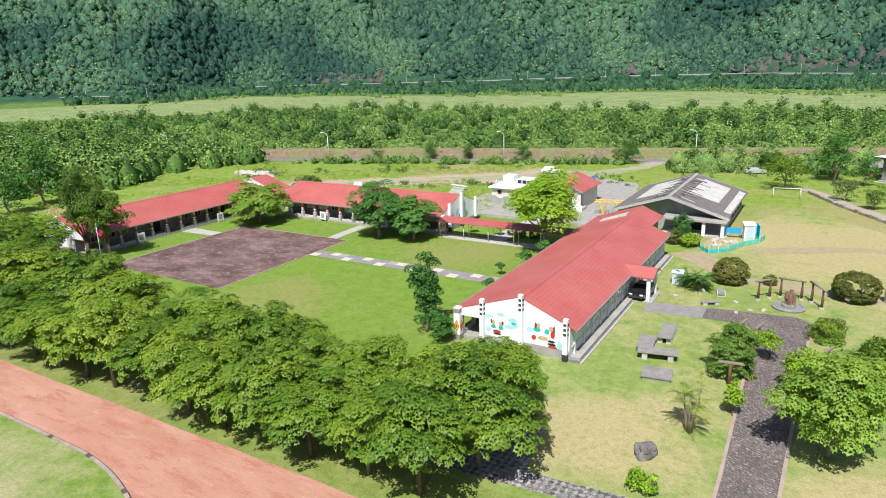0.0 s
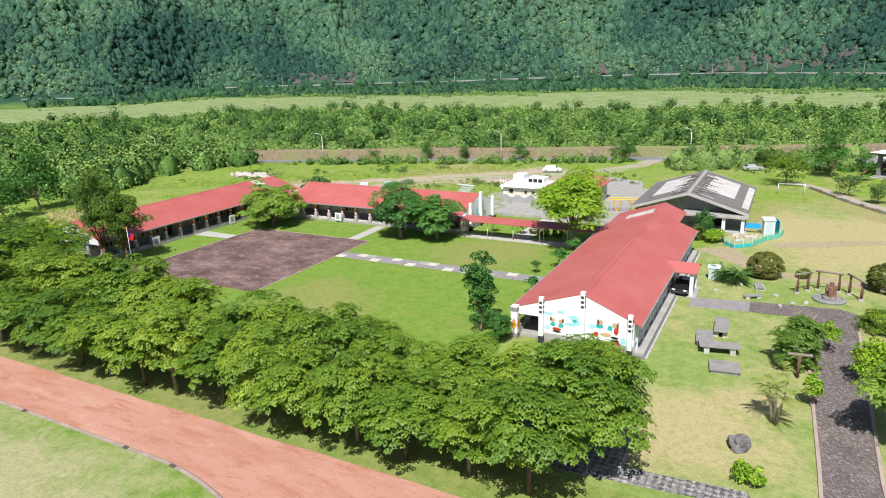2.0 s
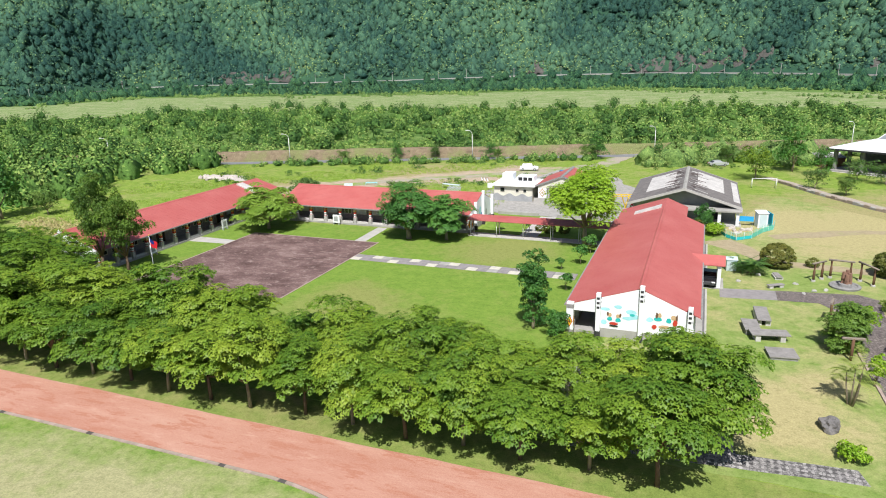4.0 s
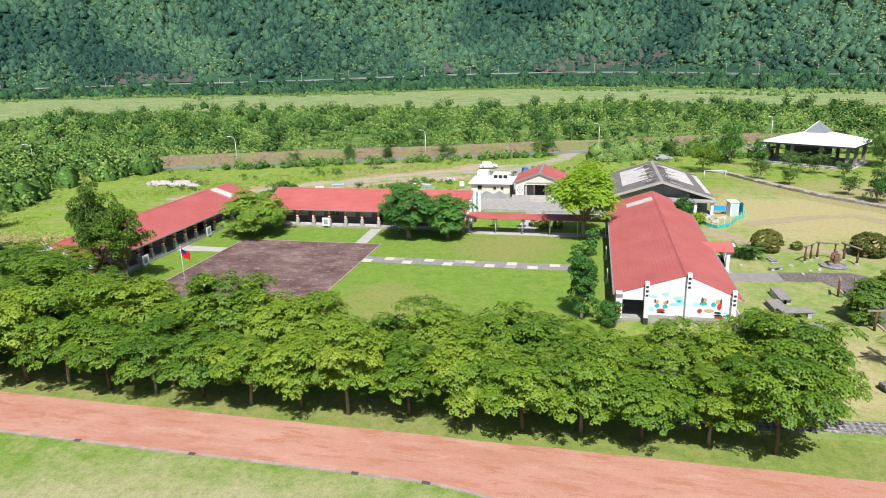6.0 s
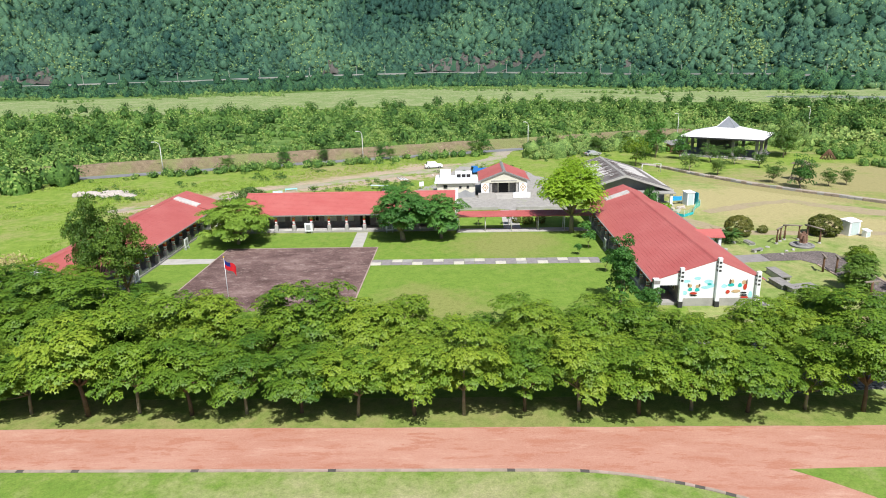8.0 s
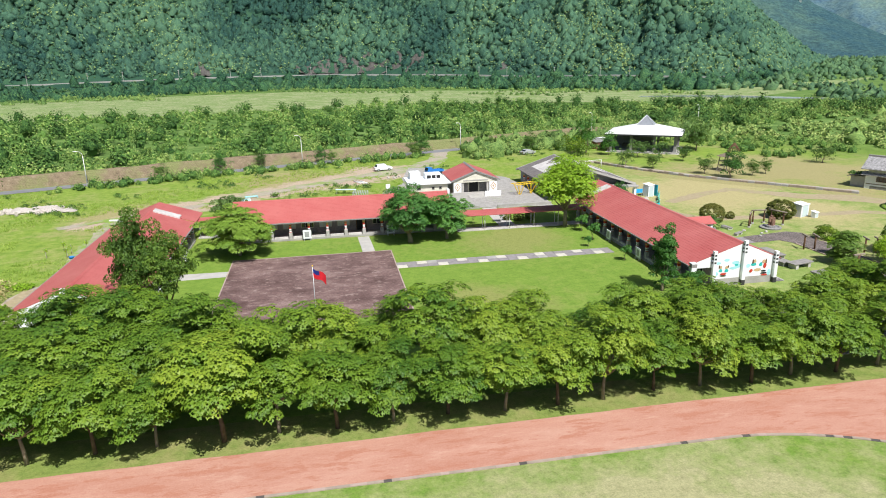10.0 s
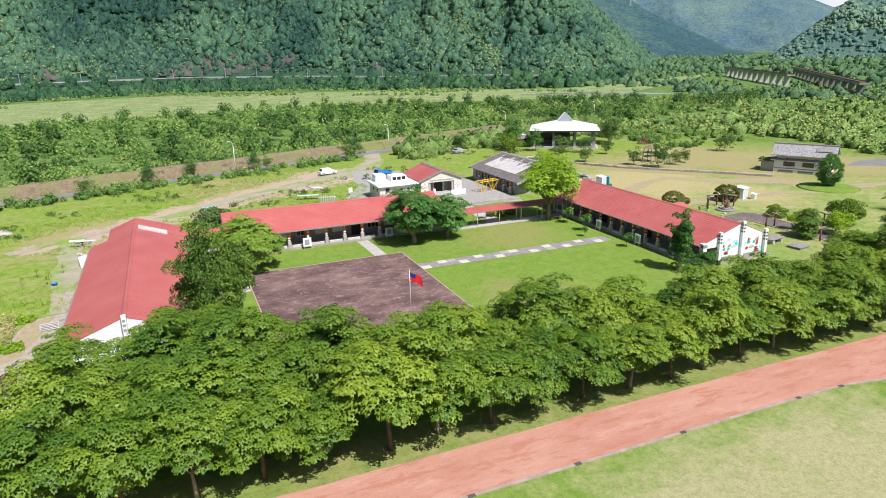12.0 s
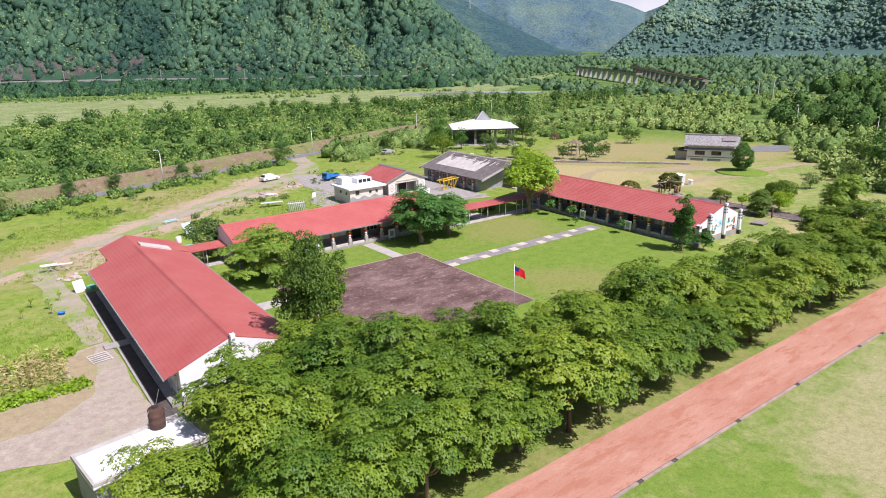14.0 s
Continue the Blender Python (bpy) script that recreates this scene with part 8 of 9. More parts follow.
# street lamps along the road
def street_lamp():
    t = thing("street_lamp", "tall white street lamp with curved arm by the road", "street lamp", "street lamps")
    part("base", Build().box(-0.2, 0.2, -0.2, 0.2, 0, 0.25, 0, 0, 0.02), [M_CONC], t)
    part("pole", Build().tube([(0, 0, 0.2), (0, 0, 4), (0, 0, 6.9)], [0.11, 0.09, 0.07], 10), [M_WHITE_STEEL], t, "", True)
    part("arm", Build().tube([(0, 0, 6.9), (-0.12, -0.1, 7.4), (-0.5, -0.35, 7.85), (-1.1, -0.75, 8.05)], [0.07, 0.06, 0.05, 0.05], 8), [M_WHITE_STEEL], t, "", True)
    part("lamp_head", Build().box(-1.75, -1.0, -0.9, -0.66, 7.98, 8.12, 0, 0, 0.04), [M_WHITE_STEEL], t, "flat white lamp head")
    return t


LAMP = street_lamp()
spots = [(-69, 68.6), (-19, 84.6), (28.9, 101.6), (79.5, 119.5), (-119, 51.0), (-168, 31), (130, 136), (159.7, -2.8), (183.7, 32.1)]
for i, (x, y) in enumerate(spots):
    m = pose(x, y, 0, 0, 0, 10 if i < 7 else -20)
    if i:
        copy_thing(LAMP, m)
    else:
        LAMP.matrix_basis = m


# flag on its pole
def flag():
    t = thing("flagpole", "steel flagpole with a red flag beside the square", "flagpole", "", (-14.9, -37.0, 0))
    part("pole", Build().tube([(0, 0, 0), (0, 0, 9.0)], [0.045, 0.028], 8), [M_STEEL], t, "", True)
    part("base", Build().box(-0.5, 0.5, -0.5, 0.5, 0, 0.35, 0, 0, 0.03), [M_CONC], t)
    part("ball", Build().lathe(0, 0, [(0.02, 8.98), (0.07, 9.04), (0.07, 9.08), (0.02, 9.14)], 10), [M_YELLOW], t)
    b, nx, nz = Build(), 12, 6

    def at(i, j):
        u, w = i / nx, j / nz
        return (u * 1.2, -0.25 * math.sin(u * 6.5 + w) * u - 0.12 * u, 8.85 - w * 0.9 - 0.75 * u - 0.06 * math.sin(u * 7))
    f = [(i * (nz + 1) + j, (i + 1) * (nz + 1) + j, (i + 1) * (nz + 1) + j + 1, i * (nz + 1) + j + 1) for i in range(nx) for j in range(nz)]
    b.add([at(i, j) for i in range(nx + 1) for j in range(nz + 1)], f)
    b.m = [1 if (q // nz) < nx // 2 and q % nz < nz // 2 else 0 for q in range(nx * nz)]
    part("flag", b, [M_FLAG, M_NAVY], t, "waving red flag with a dark blue corner", True)


M_FLAG = plain("red_cloth", (0.60, 0.02, 0.03), 0.8, 0, 0.1, 3, 20, 0.0)
M_NAVY = plain("navy_cloth", (0.015, 0.03, 0.20), 0.8, 0, 0.1, 3, 20, 0.0)
flag()


# slate tables and slab seats on the east lawn
def slate_table(label, x, y, lx, ly, h, turn, planks=4, legs=True):
    t = thing("slate_table", label, "table", "slate tables", (x, y, 0), turn)
    w = ly / planks
    for i in range(planks):
        part("slab", Build().box(-lx / 2, lx / 2, -ly / 2 + i * w + 0.012, -ly / 2 + (i + 1) * w - 0.012, h - 0.11, h, 0, 0, 0.015), [M_SLAB], t)
    if legs:
        for sx in (-0.32, 0.32):
            part("leg", Build().box(sx * lx - 0.24, sx * lx + 0.24, -ly * 0.42, ly * 0.42, 0, h - 0.11, 0, 0, 0.02), [M_LIME], t, "pale concrete leg")
    else:
        part("frame", Build().box(-lx / 2 + 0.1, lx / 2 - 0.1, -ly / 2 + 0.1, ly / 2 - 0.1, 0, h - 0.11, 0, 0, 0.02), [M_STONE], t, "stone frame under the slabs")
    return t


slate_table("large slate table on pale legs on the lawn", 48.4, -19.2, 1.3, 4.0, 0.75, 3, 3)
slate_table("slate slab seat beside the table", 47.2, -22.4, 1.5, 3.0, 0.62, 6, 3, False)
slate_table("long slate table on two pale legs", 48.7, -24.4, 3.5, 1.5, 0.78, 12, 3)
slate_table("low slate platform of grey slabs", 49.5, -28.0, 2.5, 2.2, 0.38, 8, 4, False)
slate_table("small slate bench on short legs", 50.6, -8.1, 2.0, 0.6, 0.42, 30, 2)
slate_table("small slate bench near the clipped bush", 51.1, -4.2, 0.7, 2.0, 0.42, 10, 2)


def rock(name, label, x, y, r, h, seed, mat=None):
    bm = bmesh.new()
    bmesh.ops.create_icosphere(bm, subdivisions=3, radius=1)
    for v in bm.verts:
        n = noise.fractal(v.co * 1.3 + Vector((seed, 0, 0)), 1.0, 2.0, 4)
        v.co *= 1 + 0.35 * n
        v.co = Vector((v.co.x * r, v.co.y * r * 0.75, max(-0.1, v.co.z * h + h * 0.35)))
    me = bpy.data.meshes.new(name)
    bm.to_mesh(me)
    bm.free()
    me.materials.append(mat or M_STONE)
    ob = new(name, me)
    ob.matrix_basis = pose(x, y, 0, 0, 0, seed * 40)
    return tagged(ob, label, "rock")


rock("boulder", "large grey boulder with painted red marks on the lawn", 51.6, -40.2, 0.95, 0.7, 2, M_BOULDER)
for i, (x, y, r) in enumerate(((49.0, -3.8, 0.35), (52.9, -6.2, 0.3), (54.6, -8.3, 0.3), (55.9, -7.6, 0.3), (53.4, -9.6, 0.28), (46.6, -7.0, 0.3), (66.5, -36.0, 0.5))):
    rock("stone", "small pale stone on the lawn", x, y, r, r * 0.6, i + 3, M_CONC_PALE)


# stone monument in a ring of posts
def monument():
    t = thing("stone_monument", "brown stone pillar on a round slate basin", "monument", "", (58.1, -5.6, 0))
    t.matrix_basis = pose(58.1, -5.6, 0) @ Matrix.Diagonal((0.78, 0.78, 0.85, 1))
    part("basin", Build().lathe(0, 0, [(2.1, 0), (2.15, 0.25), (2.0, 0.34), (1.7, 0.34), (1.6, 0.2), (0.1, 0.2)], 22), [M_STONE], t, "round grey stone basin")
    part("plinth", Build().lathe(0, 0, [(0.95, 0.15), (0.9, 0.55), (0.7, 0.6)], 12), [M_STONE], t)
    for i, (x, y, h) in enumerate(((-0.35, 0, 2.2), (0.15, 0.15, 2.45), (0.5, -0.15, 2.1), (0.05, -0.4, 1.9))):
        part("pillar", Build().tube([(x, y, 0.5), (x, y, h * 0.6), (x * 0.9, y, h)], [0.36, 0.33, 0.27], 7), [M_MONUMENT], t, "brown rough stone pillar")


M_MONUMENT = plain("brown_stone", (0.24, 0.14, 0.10), 0.85, 0, 0.4, 2.5, 14, 0.6)
monument()
for (x0, y0), (x1, y1), over in (((54.97, -4.45), (56.0, -3.23), 0.5), ((57.02, -2.42), (59.1, -2.41), 0.35), ((60.1, -2.82), (61.13, -4.5), 0.5)):
    d = Vector((x1 - x0, y1 - y0))
    t = thing("timber_frame", "two brown timber posts under one grey log beam", "frame", "timber frames", (x0, y0, 0), math.degrees(math.atan2(d.y, d.x)))
    for x, h in ((0, 2.2), (d.length, 2.1)):
        p = part("post", Build().tube([(x, 0, -0.1), (x + 0.02, 0.02, 1.1), (x, 0, h)], [0.16, 0.15, 0.13], 9), [M_WOOD_DARK], t, "", True)
        part("foot", Build().lathe(x, 0, [(0.26, 0), (0.24, 0.22), (0.18, 0.24)], 10), [M_CONC_PALE], p)
    part("beam", Build().tube([(-over, 0, 2.32), (d.length / 2, 0.03, 2.27), (d.length + over, 0, 2.2)], [0.13, 0.12, 0.11], 8), [M_WOOD_GREY], t, "grey weathered log beam", True)


def gate_bench(x, y, turn, label):
    t = thing("post_pair", label, "post", "timber frames", (x, y, 0), turn)
    for dy in (-0.75, 0.75):
        p = part("post", Build().tube([(0, dy, -0.1), (0, dy, 2.15)], 0.13, 9), [M_WOOD_DARK], t, "", True)
        part("cross_beam", Build().box(-0.95, 0.95, dy - 0.11, dy + 0.11, 2.05, 2.22, 0, 0, 0.02), [M_WOOD_GREY], p, "grey weathered beam")


gate_bench(55.0, -26.4, 8, "two timber posts with grey cross beams")
gate_bench(55.6, -17.6, 75, "two timber posts with grey cross beams")
gate_bench(62.7, -21.0, 70, "two timber posts with grey cross beams")


def meter_box(name, label, x, y, w, d, h, mat, turn=0, extra=None):
    t = thing(name, label, "box", "", (x, y, 0), turn)
    part("body", Build().box(-w / 2, w / 2, -d / 2, d / 2, 0, h, 0, 0, 0.04), [mat], t)
    part("roof", Build().add([(-w / 2 - 0.1, -d / 2 - 0.1, h), (w / 2 + 0.1, -d / 2 - 0.1, h), (w / 2 + 0.1, d / 2 + 0.1, h + 0.2), (-w / 2 - 0.1, d / 2 + 0.1, h + 0.2), (-w / 2 - 0.1, -d / 2 - 0.1, h + 0.08), (w / 2 + 0.1, -d / 2 - 0.1, h + 0.08), (w / 2 + 0.1, d / 2 + 0.1, h + 0.28), (-w / 2 - 0.1, d / 2 + 0.1, h + 0.28)],
         [(3, 2, 1, 0), (4, 5, 6, 7), (0, 1, 5, 4), (1, 2, 6, 5), (2, 3, 7, 6), (3, 0, 4, 7)]), [mat], t)
    part("door", Build().box(-w * 0.35, w * 0.35, -d / 2 - 0.03, -d / 2, 0.1, h - 0.15), [M_CABINET], t)
    return t


meter_box("white_hut", "small white instrument hut on the dry grass", 68.2, 0.4, 2.2, 1.7, 2.1, M_WHITE, 20)
meter_box("white_box", "small white box beside the hut", 69.8, -1.2, 0.9, 0.8, 0.9, M_WHITE, 20)
meter_box("pale_cabinet", "pale blue-grey electric cabinet on the lawn", 45.9, -2.6, 1.2, 0.8, 1.45, M_CABINET, 5)
meter_box("portable_toilet", "white and cyan portable toilet by the hall", 50.9, 22.3, 1.5, 1.6, 2.3, M_WHITE, 15)
bx = thing("cyan_screen", "bright cyan plastic screen around the building works", "screen", "", (51.2, 22.3, 0), 15)
part("sheet", Build().box(0.95, 1.02, -1.1, 1.2, 0.1, 2.35).box(0.5, 0.95, 1.15, 1.2, 0.1, 2.3), [M_CYAN], bx, "cyan plastic sheet")
part("sheet", Build().add([(-3.6, 1.0, 0.75), (-1.2, 0.75, 0.7), (-1.2, 0.75, 1.5), (-3.6, 1.0, 1.6), (-3.6, 1.04, 0.75), (-1.2, 0.79, 0.7), (-1.2, 0.79, 1.5), (-3.6, 1.04, 1.6)], [(0, 1, 2, 3), (7, 6, 5, 4), (3, 2, 6, 7), (4, 5, 1, 0)]), [M_BLUESHEET], bx, "bright blue tarpaulin")
for x in (-3.6, -2.4, -1.2):
    part("pole", Build().tube([(x, 1.03, -0.1), (x, 1.03, 2.0)], 0.03, 6), [M_STEEL], bx)


# low netting fence round the works: a solid band below, strings above
nf = thing("net_fence", "turquoise net fence around the building works", "fence")
fence = [(44.9, 16.9), (45.6, 14.2), (47.0, 12.5), (49.2, 14.4), (51.0, 18.6), (52.6, 20.8), (53.0, 23.4)]
for i, (a, c) in enumerate(zip(fence, fence[1:])):
    d = Vector(c) - Vector(a)
    n = Vector((-d.y, d.x)).normalized() * 0.02
    q = [(a[0] + n.x, a[1] + n.y), (c[0] + n.x, c[1] + n.y), (c[0] - n.x, c[1] - n.y), (a[0] - n.x, a[1] - n.y)]
    part("band", Build().prism(q, 0.06, 0.52 if i < 3 else 0.75), [M_NET if i < 3 else M_NETGREEN], nf, "turquoise plastic band" if i < 3 else "sea-green plastic band")
    b = Build()
    for z in (0.66, 0.82, 0.98, 1.12):
        b.tube([(a[0], a[1], z), (c[0], c[1], z)], 0.014, 4)
    for k in range(1, int(d.length / 0.4)):
        p = Vector(a).lerp(Vector(c), k * 0.4 / d.length)
        b.tube([(p.x, p.y, 0.5), (p.x, p.y, 1.12)], 0.01, 4)
    part("net", b, [M_NETGREEN], nf, "open sea-green net")
    for j in range(2):
        p = Vector(a).lerp(Vector(c), j / 2)
        part("stake", Build().tube([(p.x, p.y, -0.1), (p.x, p.y, 1.2)], 0.03, 6), [M_WHITE_STEEL], nf)
for i in range(10):
    r = random.Random(i)
    rock("rubble_block", "pale block of building rubble by the hall", 46.6 + r.uniform(-0.5, 3), 17.4 + r.uniform(-1.5, 3.0), r.uniform(0.25, 0.6), 0.3, i + 40, M_RUBBLE)
for i in range(34):
    r = random.Random(100 + i)
    rock("rubble_heap", "pale heap of rubble in the long grass", -70 + r.gauss(0, 3.4), 39.8 + r.gauss(0, 1.5), r.uniform(0.3, 1.1) * (2.2 if i < 5 else 1), r.uniform(0.25, 0.7), i + 80, M_RUBBLE)


def goal(x, y, turn):
    t = thing("goal", "white football goal frame on the field", "goal", "", (x, y, 0), turn)
    for p in ([(-2.3, 0, 0), (-2.3, 0, 2.0)], [(2.3, 0, 0), (2.3, 0, 2.0)], [(-2.35, 0, 2.0), (2.35, 0, 2.0)], [(-2.3, 0, 2.0), (-2.3, 1.2, 0)], [(2.3, 0, 2.0), (2.3, 1.2, 0)]):
        part("bar", Build().tube(p, 0.06, 8), [M_WHITE_STEEL], t, "", True)


goal(53.6, 56.5, 8)


def pergola():
    t = thing("climbing_structure", "bright yellow steel climbing frame in the yard", "climbing frame", "", (27.6, 30.8, 0), 12)
    for x in (-2.2, 2.2):
        for y, yb in ((-0.9, -0.2), (0.9, 0.2)):
            part("leg", Build().tube([(x * 0.6, yb, 0), (x, y, 2.3)], 0.08, 8), [M_YELLOW], t)
            part("leg", Build().tube([(x * 0.6 + 0.2, yb, 0), (x * 0.3, y, 2.3)], 0.08, 8), [M_YELLOW], t)
    for y in (-0.9, 0.9):
        part("rail", Build().tube([(-2.8, y, 2.32), (2.8, y, 2.32)], 0.08, 8), [M_YELLOW], t)
    for i in range(8):
        part("rung", Build().tube([(-2.6 + i * 0.74, -0.9, 2.34), (-2.6 + i * 0.74, 0.9, 2.34)], 0.05, 6), [M_YELLOW], t)


pergola()


def watch_tower(x, y, turn):
    t = thing("log_tower", "small open log tower on the grass", "tower", "", (x, y, 0), turn)
    for sx in (-1, 1):
        for sy in (-1, 1):
            part("leg", Build().tube([(sx * 1.3, sy * 1.3, 0), (sx * 1.0, sy * 1.0, 3.6)], 0.11, 7), [M_WOOD_GREY], t)
    for z in (1.3, 2.3):
        part("platform", Build().box(-1.3, 1.3, -1.3, 1.3, z, z + 0.12), [M_WOOD_GREY], t)
    part("roof", Build().add([(-1.7, -1.7, 3.5), (1.7, -1.7, 3.5), (1.7, 1.7, 3.5), (-1.7, 1.7, 3.5), (0, 0, 4.5)], [(0, 1, 4), (1, 2, 4), (2, 3, 4), (3, 0, 4), (3, 2, 1, 0)]), [M_THATCH], t, "thatched roof")
    for i in range(5):
        part("ladder_rung", Build().tube([(-2.6 + i * 0.28, -0.5, 0.3 + i * 0.25), (-2.6 + i * 0.28, 0.5, 0.3 + i * 0.25)], 0.05, 6), [M_WOOD_GREY], t)
    for s in (-0.5, 0.5):
        part("ladder_side", Build().tube([(-2.9, s, 0), (-1.2, s, 1.5)], 0.06, 6), [M_WOOD_GREY], t)


M_THATCH = plain("thatch", (0.22, 0.18, 0.13), 0.95, 0, 0.4, 3, 16, 0.6)
watch_tower(82.4, 44.5, 20)
tp = thing("pole_stack", "stack of dark poles leaning together on the grass", "pole stack", "", (103, 72, 0))
for i in range(16):
    a = 2 * math.pi * i / 16
    part("pole", Build().tube([(1.9 * math.cos(a), 1.9 * math.sin(a), 0), (0.15 * math.cos(a), 0.15 * math.sin(a), 2.4)], 0.11, 6), [M_WOOD_DARK], tp)

# low stone wall round the field's raised edge, in single courses
lw = thing("low_wall", "low rough stone wall along the field path", "wall")
pts = [(57, 64), (62.4, 52.4), (66, 46.2), (70, 39.5), (75.7, 32.7), (84.5, 22.5), (91.9, 13.6)]
r = random.Random(3)
for a, c in zip(pts, pts[1:]):
    a, c = Vector(a), Vector(c)
    n = int((c - a).length / 1.25)
    for j in range(n):
        p = a.lerp(c, (j + 0.5) / n)
        ang = math.degrees(math.atan2((c - a).y, (c - a).x)) + r.uniform(-4, 4)
        b = Build().box(-0.62, 0.62, -0.22, 0.22, 0, r.uniform(0.38, 0.6), 0, 0, 0.05)
        o = part("stone", b, [M_KERB if r.random() < 0.7 else M_CONC], lw)
        o.matrix_basis = pose(p.x, p.y, 0, 0, 0, ang)
trail("terrace_path", [(55, 70), (58.5, 64.5), (64, 53.5), (68, 47), (72, 40.5), (77.5, 33.5), (86.5, 23.5), (93.5, 15.5)], 2.4, M_GRAVEL, "worn grey path above the low wall", 0.03, 0.3, 21)

# display boards and cabinets along the verandahs
def board(x, y, turn, w=1.3, h=1.4):
    t = thing("notice_board", "white notice board with a dark picture on stands", "board", "notice boards", (x, y, 0.0), turn)
    part("panel", Build().box(-w / 2, w / 2, -0.05, 0.05, 0.35, 0.35 + h, 0, 0, 0.01), [M_WHITE], t)
    part("picture", Build().box(-w * 0.3, w * 0.25, -0.058, -0.05, 0.6, 0.35 + h * 0.8), [M_GREYWALL], t, "grey printed picture")
    for s in (-1, 1):
        part("leg", Build().box(s * w * 0.38 - 0.04, s * w * 0.38 + 0.04, -0.2, 0.2, 0, 0.4), [M_STEEL], t)


for x, y, a in ((-16.6, 5.3, 0), (-3.2, 5.2, 5), (-33.6, -19.0, 90), (-33.6, -3.0, 90), (29.4, -6.5, -90), (29.4, -16.4, -90)):
    board(x, y, a)

# corn patch, pipes and frames west and north of the school
rng = np.random.default_rng(77)
k = 420
x, y = rng.uniform(-68, -52.8, k), rng.uniform(-16.5, -10.2, k)
p = []
for a, c in zip(x, y):
    for j in range(7):
        h = rng.uniform(0.3, 2.0)
        w = rng.uniform(-1, 1, 2) * 0.5
        p += [(a, c, h), (a + 0.06, c + 0.06, h + 0.1), (a + w[0], c + w[1], h + rng.uniform(-0.3, 0.35)), (a + w[0] * 0.5, c + w[1] * 0.5, h + 0.12)]
p = np.array(p)
tagged(new("maize", array_mesh("maize", p, quads_of(len(p) // 4), [L_MAIZE], np.repeat(rng.uniform(0, 1, len(p) // 28), 28))), "patch of dry yellow maize stalks", "crop", "", "stuff")
k = 500
x, y = rng.uniform(-70, -51.5, k), np.where(rng.uniform(0, 1, k) < 0.55, rng.uniform(-18.6, -16.6, k), rng.uniform(-10, -8.4, k))
stuff("vegetable_rows", scatter(rng, np.stack([x, y, 0 * x], 1), rng.uniform(0.2, 0.5, k), 16, 0.6, 0.8), L_BRIGHT, "low green vegetable rows", "crop")
fr = thing("pipe_rack", "white beams laid on crossed steel legs in the grass", "frame", "", (-49.3, 22.7, 0), -12)
for y0, y1 in ((0, 0.25), (0.55, 0.2)):
    part("beam", Build().box(-2.1 if y0 else -2.0, 0.1 if y0 else 2.1, y0 - 0.14, y0 + 0.14, 1.02, 1.16, 0, 4 if y0 else -3, 0.02), [M_WHITE_STEEL], fr, "white painted beam")
for x in (-0.8, 0.9):
    for s_ in (-1, 1):
        part("leg", Build().tube([(x - s_ * 0.75, 0.0, 0), (x + s_ * 0.65, 0.35, 1.02)], 0.04, 6), [M_STEEL], fr)
for i in range(9):
    r = random.Random(300 + i)
    rock("rubble_piece", "pale broken piece of rubble on the worn ground", -48.3 + r.gauss(0, 0.9), 17.8 + r.gauss(0, 0.7), r.uniform(0.25, 0.6), r.uniform(0.12, 0.3), i + 140, M_RUBBLE)
ls = thing("leaning_sheet", "white sheet panel leaning beside the classroom wing", "sheet", "", (-47.9, 11.0, 0), 20)
part("panel", Build().add([(-0.7, 0, 0), (0.7, 0, 0), (0.7, 0.6, 1.5), (-0.7, 0.6, 1.5), (-0.7, 0.06, 0), (0.7, 0.06, 0), (0.7, 0.66, 1.5), (-0.7, 0.66, 1.5)], [(0, 1, 2, 3), (7, 6, 5, 4), (0, 4, 5, 1), (1, 5, 6, 2), (2, 6, 7, 3), (3, 7, 4, 0)]), [M_WHITE_STEEL], ls)
part("tarpaulin", Build().box(0.9, 1.9, -0.4, 0.5, 0, 0.5, 0, 10, 0.12), [M_NETGREEN], ls, "pale green folded tarpaulin")
bk = thing("bucket", "small blue plastic tub on the grass", "tub", "", (-51.1, 3.7, 0))
part("shell", Build().lathe(0, 0, [(0.3, 0), (0.4, 0.32), (0.43, 0.35), (0.39, 0.35), (0.28, 0.06), (0.05, 0.05)], 16), [M_BLUE], bk, "", True)
for i, (x, y) in enumerate(((-52.1, 6.6), (-52.0, 4.5), (-53.8, 8.6), (-55.0, 5.0), (-50.6, 9.0))):
    t = thing("staked_sapling", "thin sapling tied to a cane in the grass", "sapling", "staked saplings", (x, y, 0), i * 50)
    part("cane", Build().tube([(0.08, 0, -0.1), (0.1, 0.02, 1.5)], 0.02, 5), [M_LIME], t)
    part("stem", Build().tube([(0, 0, -0.05), (0.02, 0.02, 1.1)], [0.025, 0.012], 5), [M_BARK], t)
    g = np.random.default_rng(400 + i)
    q = fibo(g, 46, -0.8)
    p = leaf_quads(g, q * [0.35, 0.35, 0.4] * g.uniform(0.4, 1, (46, 1)) + [0, 0, 1.05], q, 0.22, 0.12)
    c = new("leaves", array_mesh("leaves", p, quads_of(46), [L_BRIGHT], np.repeat(g.uniform(0, 1, 46), 4)))
    c.parent = t
setting("drain_bridge", Build().box(-48.9, -46.0, -10.9, -9.5, 0.1, 0.22, 0, 0, 0.03), [M_CONC], "grey slab over the drain", "slab")
pal = thing("pallet", "white slatted pallet on the gravel drive", "pallet", "", (-49.7, -12.4, 0.04), 8)
for i in range(5):
    part("slat", Build().box(-1.0, 1.0, -1.2 + i * 0.52, -1.02 + i * 0.52, 0.08, 0.13), [M_LIME], pal)
